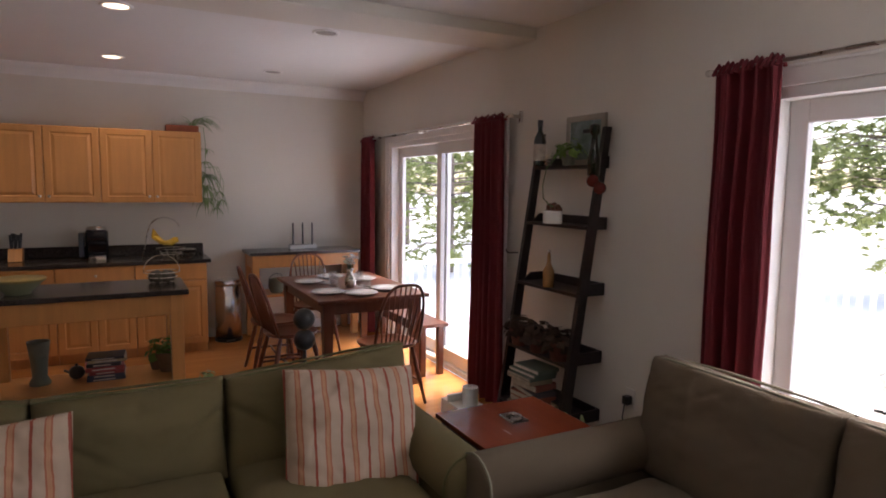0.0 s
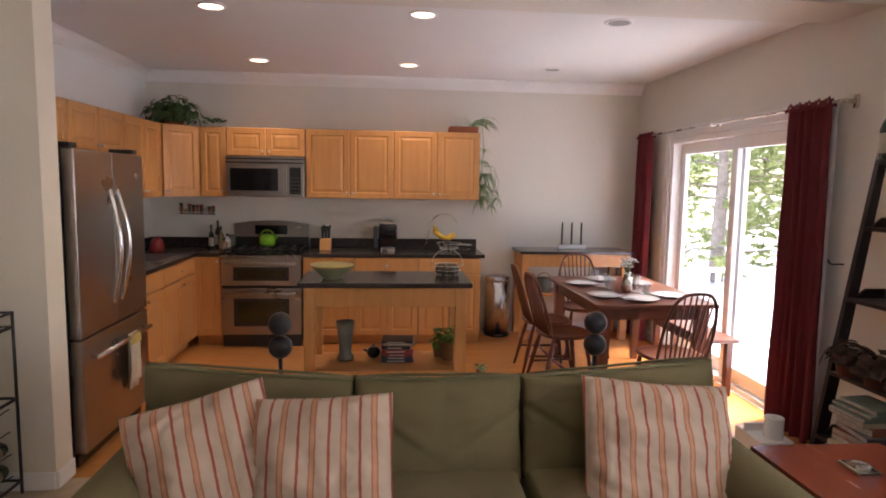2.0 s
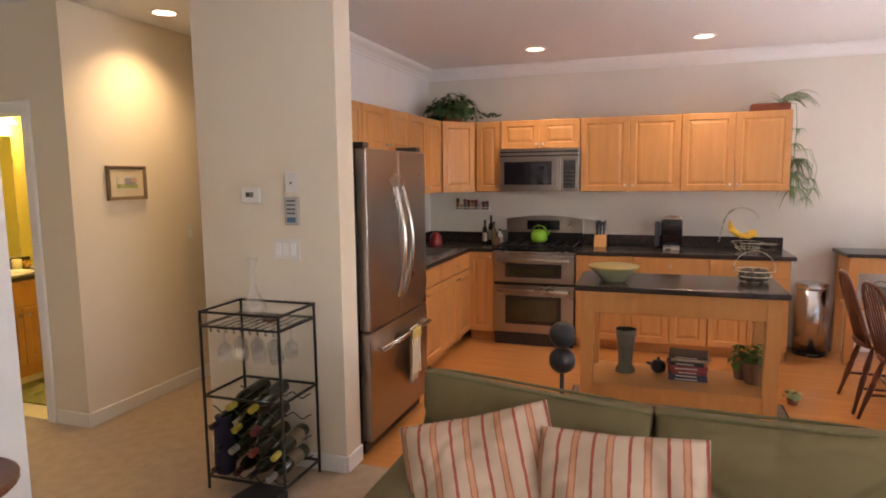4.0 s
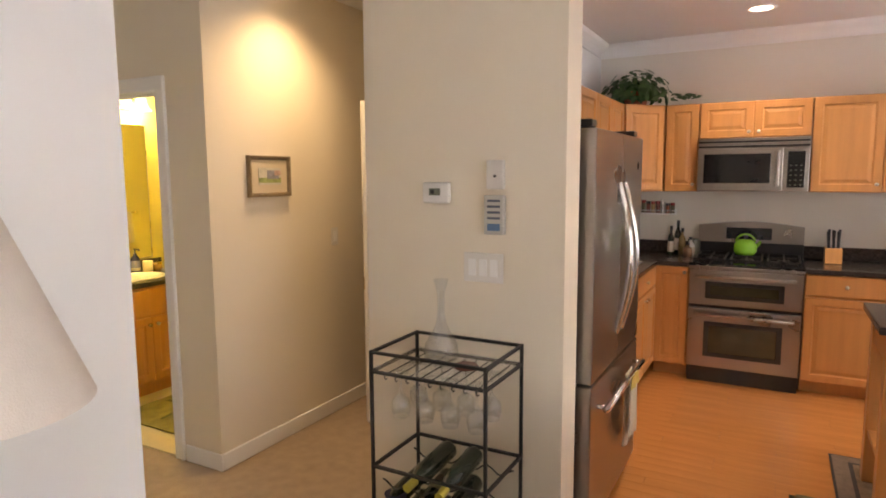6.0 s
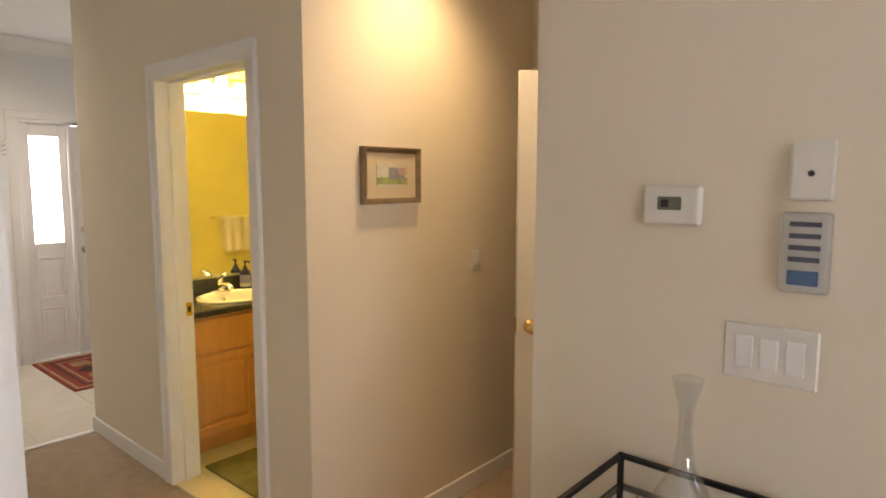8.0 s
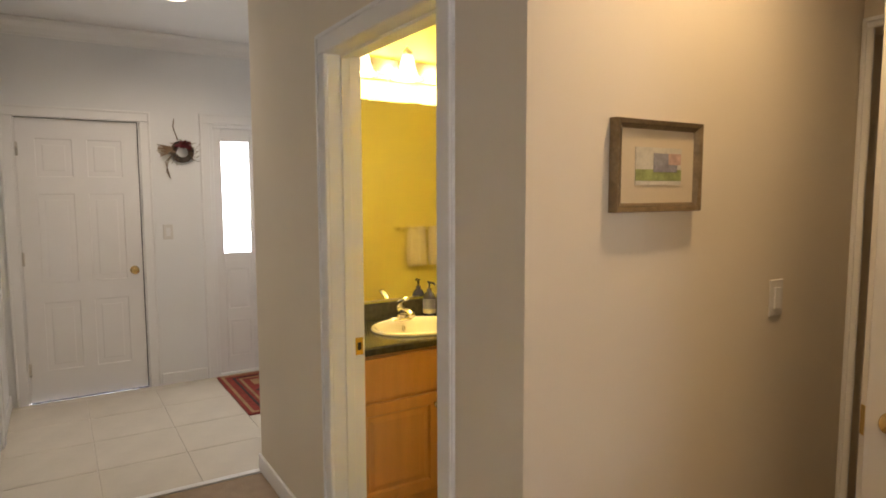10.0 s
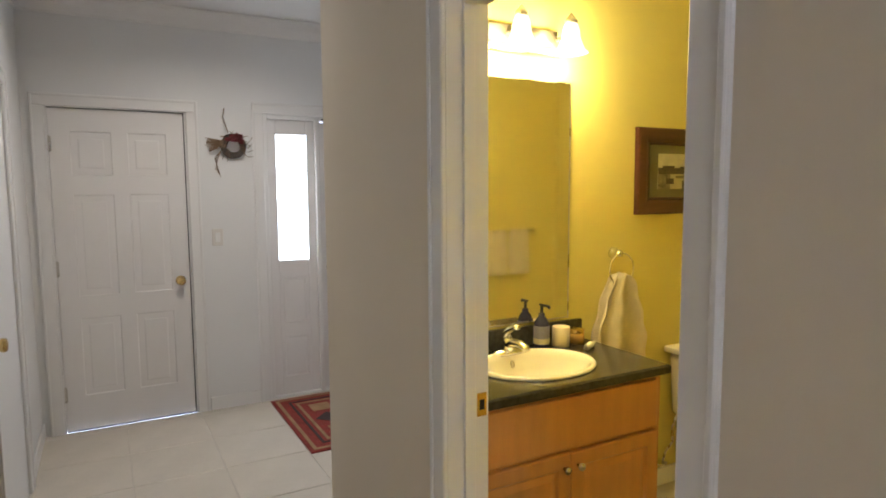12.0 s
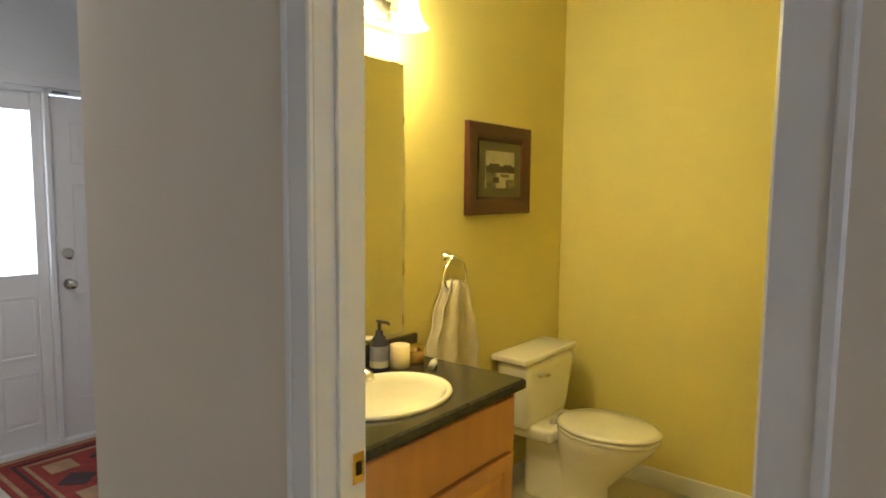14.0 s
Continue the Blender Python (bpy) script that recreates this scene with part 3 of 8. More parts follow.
def bath_doorway():
    ob = tagged(new("door_6"), "white cased bathroom doorway, door swung open inside", "doorway", kind="structure")
    ob.matrix_basis = pose(-3.175, BY, 0)
    w = 0.835
    casing(ob, 0.018, w - 0.018, 2.032)
    bm = bmesh.new()
    for a in ((0, -0.002, 0, 0.018, 0.136, 2.032), (w - 0.018, -0.002, 0, w, 0.136, 2.032), (0, -0.002, 2.032, w, 0.136, 2.05)):
        box(bm, *a, 0.002, 1)
    part("jamb", bm, M_TRIM, ob)
    bm = bmesh.new()
    for a in ((0.018, 0.05, 0, 0.03, 0.085, 2.032), (w - 0.03, 0.05, 0, w - 0.018, 0.085, 2.032), (0.03, 0.05, 2.02, w - 0.03, 0.085, 2.032)):
        box(bm, *a, 0.002, 1)
    part("door_stop", bm, M_TRIM, ob)
    bm = box(bmesh.new(), 0.018, 0.095, 0.87, 0.021, 0.128, 0.94, 0.001, 1)
    strike = part("strike_plate", bm, M_BRASS, ob, "brass strike plate")
    boxpart("latch_hole", M_IRON, strike, (0.0205, 0.104, 0.89), (0.0225, 0.119, 0.92))
    boxpart("threshold", material("pale_threshold", (0.66, 0.56, 0.36), 0.4), ob, (0.018, -0.002, -0.01), (w - 0.018, 0.136, 0.012), 0.004)
    return ob


bath_doorway()


def nook_door():
    ob = tagged(new("door_7"), "white six-panel door standing ajar at the hall end", "door", kind="structure")
    ob.matrix_basis = pose(-1.155, -1.625, 0.012, 0, 0, 180 + 47)
    leaf = six_panel_door(ob, 0.76, 2.02)
    leaf.matrix_basis = pose(0, -0.035, 0)
    door_knob(leaf, 0.70, 0.035, 0.90, None, 1)
    bm = box(bmesh.new(), 0.759, 0.008, 0.86, 0.763, 0.027, 0.94)
    part("latch_plate", bm, M_BRASS, leaf)
    return ob


nook_door()
frame_nook = tagged(new("trim_nook"), "white casing round the doorway at the hall end", "casing", kind="structure")
frame_nook.matrix_basis = pose(HX + 0.04, -1.60, 0)
casing(frame_nook, 0.0, 0.81, 2.06, 0, 0.035)


def downlight(x, y, on=True):
    ob = thing("recessed_downlight", x, y, CEIL, "round white recessed downlight, lit, in the ceiling" if on else "round white recessed downlight, switched off, in the ceiling", "downlight", "recessed downlights")
    ring = [(0.072, 0.0), (0.098, 0.0), (0.098, -0.004), (0.085, -0.010), (0.072, -0.006), (0.072, 0.0)]
    bm = bmesh.new()
    vs = [[bm.verts.new((r * math.cos(2 * math.pi * k / 28), r * math.sin(2 * math.pi * k / 28), z)) for k in range(28)] for r, z in ring]
    for a, b in zip(vs, vs[1:]):
        for k in range(28):
            bm.faces.new((a[k], a[(k + 1) % 28], b[(k + 1) % 28], b[k]))
    part("trim_ring", bm, M_TRIM, ob)
    bm = lathe(bmesh.new(), [(0.073, -0.003), (0.0, -0.0045)], 24)
    part("lens", bm, M_BULB if on else material("dark_lamp_well", (0.35, 0.33, 0.31), 0.6), ob)
    return ob


for dx, dy in ((0.467, -2.17), (1.812, -2.17), (0.405, -0.416), (1.776, -0.416)):
    downlight(dx, dy)
downlight(3.125, -2.17, False)
downlight(3.136, -0.416, False)
downlight(-1.67, -2.55)
downlight(-5.08, -3.28)


# ---- kitchen ----
def cabinet(x, y, z, w, d, h, rz, fronts, label, group, toe=0.0):
    """A cabinet unit whose front faces local -y. fronts: (x0, z0, x1, z1, knob x, knob z) as fractions."""
    ob = thing("cabinet", x, y, z, label, "cabinet", group, rz)
    bm = box(bmesh.new(), 0, 0.0, toe, w, d, h, 0.002, 1)
    if toe:
        box(bm, 0.0, 0.07, 0.0, w, d, toe)
    part("body", bm, M_MAPLE, ob)
    g = 0.004
    for x0, z0, x1, z1, kx, kz in fronts:
        a, b, c, e = x0 * w + g, toe + z0 * (h - toe) + g, x1 * w - g, toe + z1 * (h - toe) - g
        bm = bmesh.new()
        if e - b < 0.2 and toe:
            box(bm, a, -0.02, b, c, 0, e, 0.004, 1)
            name = "drawer"
        else:
            stepped(bm, a, b, c, e, CAB_STEPS if min(c - a, e - b) > 0.2 else ((0, 0), (0, 0.017), (0.004, 0.02)))
            name = "door"
        front = part(name, bm, M_MAPLE_IN, ob)
        knob(front, a + kx * (c - a), -0.02, b + kz * (e - b), 0.013)
    return ob


UZ, UH, UD = 1.44, 0.685, NY
G1, G2 = "wall cabinets", "base cabinets"
TWO = ((0, 0, 0.5, 1, 0.93, 0.08), (0.5, 0, 1, 1, 0.07, 0.08))
cabinet(0.766, 0, UZ, 0.876, UD, UH, 0, TWO, "honey maple two-door wall cabinet above the counter", G1)
cabinet(1.644, 0, UZ, 0.876, UD, UH, 0, TWO, "honey maple two-door wall cabinet with trailing plant beside", G1)
cabinet(0.002, 0, UZ + 0.41, 0.76, UD, UH - 0.41, 0, ((0, 0, 0.5, 1, 0.92, 0.15), (0.5, 0, 1, 1, 0.08, 0.15)), "short honey maple wall cabinet above the microwave", G1)
cabinet(-0.252, 0, UZ, 0.25, UD, UH, 0, ((0, 0, 1, 1, 0.88, 0.08),), "narrow honey maple wall cabinet beside the microwave", G1)


def corner_cabinet():
    ob = thing("corner_cabinet", 0, 0, UZ, "diagonal honey maple corner wall cabinet, pale lit door", "cabinet", G1)
    bm = bmesh.new()
    pts = [(-0.255, 0.004), (-0.255, NY), (WX, NY), (WX, -0.30), (-0.54, -0.30)]
    lo, hi = [bm.verts.new((*p, 0)) for p in pts], [bm.verts.new((*p, UH)) for p in pts]
    bm.faces.new(lo)
    bm.faces.new(hi)
    for k in range(5):
        bm.faces.new((lo[k], lo[(k + 1) % 5], hi[(k + 1) % 5], hi[k]))
    part("body", bm, M_MAPLE, ob)
    wd = math.hypot(0.285, 0.304)
    bm = stepped(bmesh.new(), 0.03, 0.012, wd - 0.03, UH - 0.012, CAB_STEPS)
    door = part("door", bm, M_MAPLE_IN, ob)
    door.matrix_basis = pose(-0.54, -0.30, 0, 0, 0, math.degrees(math.atan2(0.304, 0.285)))
    knob(door, 0.06, -0.02, 0.06, 0.013)


corner_cabinet()
cabinet(-0.54, -1.10, UZ, 0.80, 0.33, UH, 90, TWO, "honey maple wall cabinet beside the refrigerator", G1)
cabinet(-0.54, -1.98, UZ + 0.36, 0.878, 0.33, UH - 0.36, 90, ((0, 0, 0.5, 1, 0.92, 0.12), (0.5, 0, 1, 1, 0.08, 0.12)), "honey maple wall cabinet over the refrigerator end", G1)
cabinet(-0.54, -2.90, UZ + 0.36, 0.918, 0.33, UH - 0.36, 90, ((0, 0, 0.5, 1, 0.92, 0.12), (0.5, 0, 1, 1, 0.08, 0.12)), "honey maple wall cabinet above the refrigerator", G1)

BH = 0.875
DD = ((0, 0.80, 1, 1, 0.5, 0.5), (0, 0, 0.5, 0.79, 0.92, 0.93), (0.5, 0, 1, 0.79, 0.08, 0.93))
BF = NY - 0.61
cabinet(0.768, BF, 0, 0.50, 0.608, BH, 0, ((0, 0.80, 1, 1, 0.5, 0.5), (0, 0, 1, 0.79, 0.9, 0.93)), "honey maple base cabinet with one drawer and door", G2, 0.1)
cabinet(1.270, BF, 0, 0.62, 0.608, BH, 0, DD, "honey maple base cabinet with drawer and two doors", G2, 0.1)
cabinet(1.892, BF, 0, 0.62, 0.608, BH, 0, DD, "honey maple base cabinet at the counter end", G2, 0.1)
cabinet(-0.254, BF, 0, 0.25, 0.608, BH, 0, ((0, 0.0, 1, 1, 0.9, 0.95),), "narrow honey maple filler cabinet beside the range", G2, 0.1)
cabinet(-0.262, -1.12, 0, 0.84, 0.604, BH, 90, DD, "honey maple base cabinet under the sink run", G2, 0.1)
cabinet(-0.262, -1.96, 0, 0.838, 0.604, BH, 90, DD, "honey maple base cabinet beside the refrigerator", G2, 0.1)


def countertop():
    ob = thing("countertop", 0, 0, BH, "dark speckled granite countertop with short backsplash", "countertop")
    bm = box(bmesh.new(), 0.766, BF - 0.03, 0.0, 2.55, NY - 0.001, 0.035, 0.006)
    part("slab", bm, M_GRANITE, ob)
    bm = bmesh.new()
    box(bm, WX + 0.001, -2.0, 0.0, -0.232, -0.305, 0.035, 0.006)
    box(bm, WX + 0.001, -0.305, 0.0, -0.002, NY - 0.001, 0.035, 0.006)
    part("slab", bm, M_GRANITE, ob)
    part("backsplash", box(bmesh.new(), 0.766, NY - 0.022, 0.035, 2.548, NY - 0.002, 0.135, 0.003), M_GRANITE, ob)
    part("backsplash", box(bmesh.new(), WX + 0.024, NY - 0.022, 0.035, -0.002, NY - 0.002, 0.135, 0.003), M_GRANITE, ob)
    part("backsplash", box(bmesh.new(), WX + 0.002, -2.0, 0.035, WX + 0.022, NY - 0.002, 0.135, 0.003), M_GRANITE, ob)
    sink = boxpart("sink_rim", M_STEEL, ob, (-0.76, -0.98, 0.034), (-0.32, -0.42, 0.039), 0.002)
    boxpart("basin", M_BLACK, sink, (-0.73, -0.95, 0.0375), (-0.35, -0.45, 0.0405))


countertop()


def microwave():
    ob = thing("microwave", 0.003, -0.07, UZ + 0.005, "stainless steel over-range microwave with black window", "microwave")
    w, h = 0.756, 0.40
    part("body", box(bmesh.new(), 0, 0.02, 0, w, 0.395, h, 0.004), M_STEEL, ob)
    for k in range(4):
        boxpart("vent_slat", M_BLACK if k % 2 else M_STEEL, ob, (0.004, -0.004 - 0.003 * k, h - 0.018 * (k + 1) + 0.003), (w - 0.004, 0.02, h - 0.018 * k - 0.002), 0.002, seg=1)
    door = boxpart("door", M_STEEL, ob, (0.002, -0.012, 0.004), (0.585, 0.02, h - 0.078), 0.006)
    boxpart("window", M_BLACKGLASS, door, (0.045, -0.0155, 0.062), (0.505, -0.011, h - 0.118), 0.003)
    bm = box(bmesh.new(), 0.535, -0.045, 0.04, 0.565, -0.028, h - 0.10, 0.007)
    box(bm, 0.54, -0.03, 0.05, 0.56, -0.01, 0.07)
    box(bm, 0.54, -0.03, h - 0.14, 0.56, -0.01, h - 0.12)
    part("handle", bm, M_STEEL, door, "brushed steel handle")
    panel = boxpart("control_panel", M_STEEL, ob, (0.588, -0.012, 0.004), (w - 0.002, 0.02, h - 0.078), 0.005)
    pad = boxpart("keypad", M_BLACKGLASS, panel, (0.615, -0.0155, 0.03), (w - 0.03, -0.011, h - 0.105), 0.002)
    for r in range(5):
        for c in range(3):
            boxpart("key", M_CLAY, pad, (0.630 + 0.033 * c, -0.0175, 0.045 + 0.036 * r), (0.643 + 0.033 * c, -0.0155, 0.052 + 0.036 * r))


microwave()


def stove():
    ob = thing("range_cooker", 0.0, BF - 0.045, 0, "stainless steel double-oven range with black cooktop", "range")
    w = 0.764
    part("body", box(bmesh.new(), 0.003, 0.03, 0.03, w - 0.003, 0.645, 0.90, 0.004), M_BLACK, ob)
    for n, (z0, z1) in enumerate(((0.12, 0.575), (0.60, 0.865))):
        d = boxpart("oven_door", M_STEEL, ob, (0.006, -0.005, z0), (w - 0.006, 0.03, z1), 0.008)
        lo, hi = z0 + (0.085 if n == 0 else 0.05), z1 - (0.10 if n == 0 else 0.085)
        boxpart("window_bezel", M_BLACK, d, (0.12, -0.0085, lo), (w - 0.12, -0.003, hi), 0.004, "black window surround")
        boxpart("oven_window", M_OVENGLASS, d, (0.155, -0.011, lo + 0.03), (w - 0.155, -0.0075, hi - 0.03), 0.003, "dark oven glass")
        bm = tube(bmesh.new(), [(0.05, -0.05, z1 - 0.045), (w - 0.05, -0.05, z1 - 0.045)], 0.014, 12)
        for hx in (0.07, w - 0.07):
            tube(bm, [(hx, -0.05, z1 - 0.045), (hx, 0.0, z1 - 0.045)], 0.011, 8)
        part("handle", bm, M_STEEL, d, smooth=True)
    boxpart("kick_panel", M_BLACK, ob, (0.01, 0.02, 0.0), (w - 0.01, 0.06, 0.115))
    boxpart("cooktop", M_BLACKGLASS, ob, (0.0, -0.012, 0.895), (w, 0.60, 0.915), 0.005)
    boxpart("front_lip", M_STEEL, ob, (0.0, -0.016, 0.872), (w, 0.03, 0.894), 0.004)
    for gx in (0.02, 0.27, 0.52):
        bm = bmesh.new()
        for yy in (0.06, 0.30, 0.54):
            box(bm, gx, yy, 0.93, gx + 0.22, yy + 0.012, 0.945)
        for xx in (gx, gx + 0.104, gx + 0.208):
            box(bm, xx, 0.06, 0.928, xx + 0.012, 0.552, 0.943)
        for xx in (gx, gx + 0.208):
            for yy in (0.06, 0.54):
                box(bm, xx, yy, 0.913, xx + 0.012, yy + 0.012, 0.93)
        part("grate", bm, M_IRON, ob)
        part("burner", lathe(bmesh.new(), [(0, 0.914), (0.045, 0.914), (0.045, 0.924), (0.03, 0.93), (0, 0.93)], 16, gx + 0.11, 0.30), M_IRON, ob)
    bm = bmesh.new()
    n = 12
    front = [[bm.verts.new((w * k / n, yy, 0.90 + (0.0 if z == 0 else 0.26 + 0.035 * math.sin(math.pi * k / n)))) for k in range(n + 1)] for yy in (0.575, 0.64) for z in (0, 1)]
    for k in range(n):
        for a, b in ((0, 1), (1, 3), (3, 2), (2, 0)):
            bm.faces.new((front[a][k], front[a][k + 1], front[b][k + 1], front[b][k]))
    for k in (0, n):
        bm.faces.new((front[0][k], front[1][k], front[3][k], front[2][k]))
    guard = part("back_guard", bm, M_STEEL, ob, "arched stainless back guard")
    boxpart("clock_panel", M_BLACKGLASS, guard, (0.21, 0.569, 1.05), (0.54, 0.576, 1.145), 0.003)
    boxpart("black_band", M_BLACK, guard, (0.0, 0.566, 0.915), (w, 0.5755, 1.025), 0.002)
    for kx in (0.06, 0.13, 0.62, 0.69):
        bm = lathe(bmesh.new(), [(0, 0), (0.02, 0), (0.018, 0.025), (0, 0.027)], 14)
        part("dial", moved(bm, pose(kx, -0.016, 0.884, 90, 0, 0)), M_STEEL, ob)


stove()


def fridge():
    ob = thing("refrigerator", WX + 0.01, -2.90, 0, "stainless steel french-door refrigerator with bottom freezer", "refrigerator")
    d, w, h = 0.72, 0.915, 1.765
    part("body", box(bmesh.new(), 0, 0.002, 0.06, d + 0.012, w - 0.005, h, 0.006), M_BLACK, ob)
    part("base_grille", box(bmesh.new(), 0.05, 0.02, 0.0, d + 0.03, w - 0.02, 0.065, 0.004), M_BLACK, ob)
    for n, (y0, y1) in enumerate(((0.0, w / 2 - 0.002), (w / 2 + 0.002, w))):
        bm = box(bmesh.new(), d + 0.018, y0, 0.73, d + 0.085, y1, h - 0.006, 0.009, 3)
        door = part("fridge_door", bm, M_STEEL, ob)
        hy = w / 2 + (-0.05 if n == 0 else 0.05)
        pts = [(d + 0.083, hy, 0.86)] + [(d + 0.09 + 0.055 * math.sin(math.pi * k / 10), hy + (0.012 if n else -0.012) * math.sin(math.pi * k / 10), 0.88 + 0.064 * k) for k in range(11)] + [(d + 0.083, hy, 1.54)]
        part("handle", tube(bmesh.new(), pts, 0.015, 10), M_CHROME, door, "curved bright steel handle", smooth=True)
        boxpart("hinge_cover", M_BLACK, ob, (d - 0.09, y0 + (0.02 if n == 0 else w / 2 - 0.10), h), (d + 0.06, y0 + (0.10 if n == 0 else w / 2 - 0.02), h + 0.03), 0.008)
    drawer = part("freezer_drawer", box(bmesh.new(), d + 0.018, 0.0, 0.085, d + 0.085, w, 0.72, 0.009, 3), M_STEEL, ob)
    bm = tube(bmesh.new(), [(d + 0.13, 0.07, 0.615), (d + 0.13, w - 0.07, 0.615)], 0.014, 10)
    for yy in (0.10, w - 0.10):
        tube(bm, [(d + 0.13, yy, 0.615), (d + 0.08, yy, 0.615)], 0.010, 8)
    part("drawer_handle", bm, M_CHROME, drawer, smooth=True)
    part("badge", lathe(bmesh.new(), [(0, 0), (0.02, 0), (0.02, 0.003), (0, 0.003)], 16, 0, 0, 0), M_CHROME, ob).matrix_basis = pose(d + 0.085, w - 0.12, 1.62, 0, 90, 0)
    return d, w


fd_, fw_ = fridge()


def cloth(bm, w, drop, folds, back=0.0, amp=0.012, n=14, m=16, seed=0, sheet=0.005):
    """A hanging cloth: local x across, z down from 0, a little thick."""
    sides = []
    for s in (0, 1):
        sides.append([[bm.verts.new((w * (i / n - 0.5) * (0.86 + 0.14 * j / m), s * sheet + back * j / m + amp * math.sin(folds * 2 * math.pi * i / n + seed) * (0.4 + 0.6 * j / m) + 0.004 * noise.noise(Vector((i * 0.5, j * 0.4, seed))), -drop * j / m)) for i in range(n + 1)] for j in range(m + 1)])
    for g in sides:
        for j in range(m):
            for i in range(n):
                bm.faces.new((g[j][i], g[j][i + 1], g[j + 1][i + 1], g[j + 1][i]))
    a, b = sides
    for j in range(m):
        for i in (0, n):
            bm.faces.new((a[j][i], b[j][i], b[j + 1][i], a[j + 1][i]))
    for i in range(n):
        for j in (0, m):
            bm.faces.new((a[j][i], a[j][i + 1], b[j][i + 1], b[j][i]))
    return bm


def fridge_towel():
    ob = thing("dish_towel", WX + 0.01 + fd_ + 0.148, -2.90 + 0.55, 0.632, "folded white and yellow dish towel over the freezer handle", "towel", rz=90)
    part("front_fold", cloth(bmesh.new(), 0.15, 0.30, 2, amp=0.006), M_TOWEL, ob, smooth=True)
    t = part("back_fold", cloth(bmesh.new(), 0.15, 0.36, 2, amp=0.006, seed=2), M_TOWEL, ob, smooth=True)
    t.matrix_basis = pose(0.05, 0.032, 0)
    part("yellow_band", cloth(bmesh.new(), 0.152, 0.06, 2, amp=0.006), material("yellow_band_cloth", (0.65, 0.52, 0.16), 0.9, bump=0.5), ob, smooth=True).matrix_basis = pose(0, -0.006, 0.003)


fridge_towel()


def island():
    x0, x1, y0, y1 = 0.98, 2.18, -2.13, -1.53
    ob = thing("kitchen_island", x0, y0, 0, "maple kitchen island table with dark granite top and shelf", "island")
    w, d = x1 - x0, y1 - y0
    part("top", box(bmesh.new(), -0.0, -0.0, 0.885, w, d, 0.92, 0.006), M_GRANITE, ob)
    bm = bmesh.new()
    for a in ((0.05, 0.045, 0.745, w - 0.05, 0.065, 0.885), (0.05, d - 0.065, 0.745, w - 0.05, d - 0.045, 0.885), (0.04, 0.05, 0.745, 0.06, d - 0.05, 0.885), (w - 0.06, 0.05, 0.745, w - 0.04, d - 0.05, 0.885)):
        box(bm, *a, 0.003, 1)
    part("apron", bm, M_MAPLE, ob)
    for lx in (0.035, w - 0.115):
        for ly in (0.04, d - 0.12):
            boxpart("leg", M_MAPLE, ob, (lx, ly, 0.013), (lx + 0.08, ly + 0.08, 0.884), 0.005)
    boxpart("lower_shelf", M_MAPLE, ob, (0.045, 0.05, 0.265), (w - 0.045, d - 0.05, 0.29), 0.003)
    boxpart("shelf_rail", M_MAPLE, ob, (0.11, 0.052, 0.19), (w - 0.11, 0.072, 0.264), 0.003)


island()


def island_rug():
    ob = thing("area_rug", 0.89, -2.20, 0.004, "flat grey-brown bordered rug under the kitchen island", "rug")
    w, d = 1.42, 0.86
    grey = material("taupe_rug_wool", (0.22, 0.17, 0.13), 0.95, vary=0.25, scale=30, bump=0.8, fine=400)
    dark = material("charcoal_rug_wool", (0.06, 0.055, 0.055), 0.95, vary=0.2, scale=30, bump=0.8, fine=400)
    part("binding", box(bmesh.new(), 0, 0, 0, w, d, 0.006, 0.002), dark, ob)
    part("border", box(bmesh.new(), 0.012, 0.012, 0.004, w - 0.012, d - 0.012, 0.0075, 0.001), grey, ob)
    part("border_line", box(bmesh.new(), 0.085, 0.085, 0.005, w - 0.085, d - 0.085, 0.0082, 0.001), dark, ob)
    part("field", box(bmesh.new(), 0.105, 0.105, 0.006, w - 0.105, d - 0.105, 0.0089, 0.001), material("brown_rug_field", (0.24, 0.17, 0.11), 0.95, vary=0.45, scale=12, bump=0.8, fine=400), ob)


island_rug()

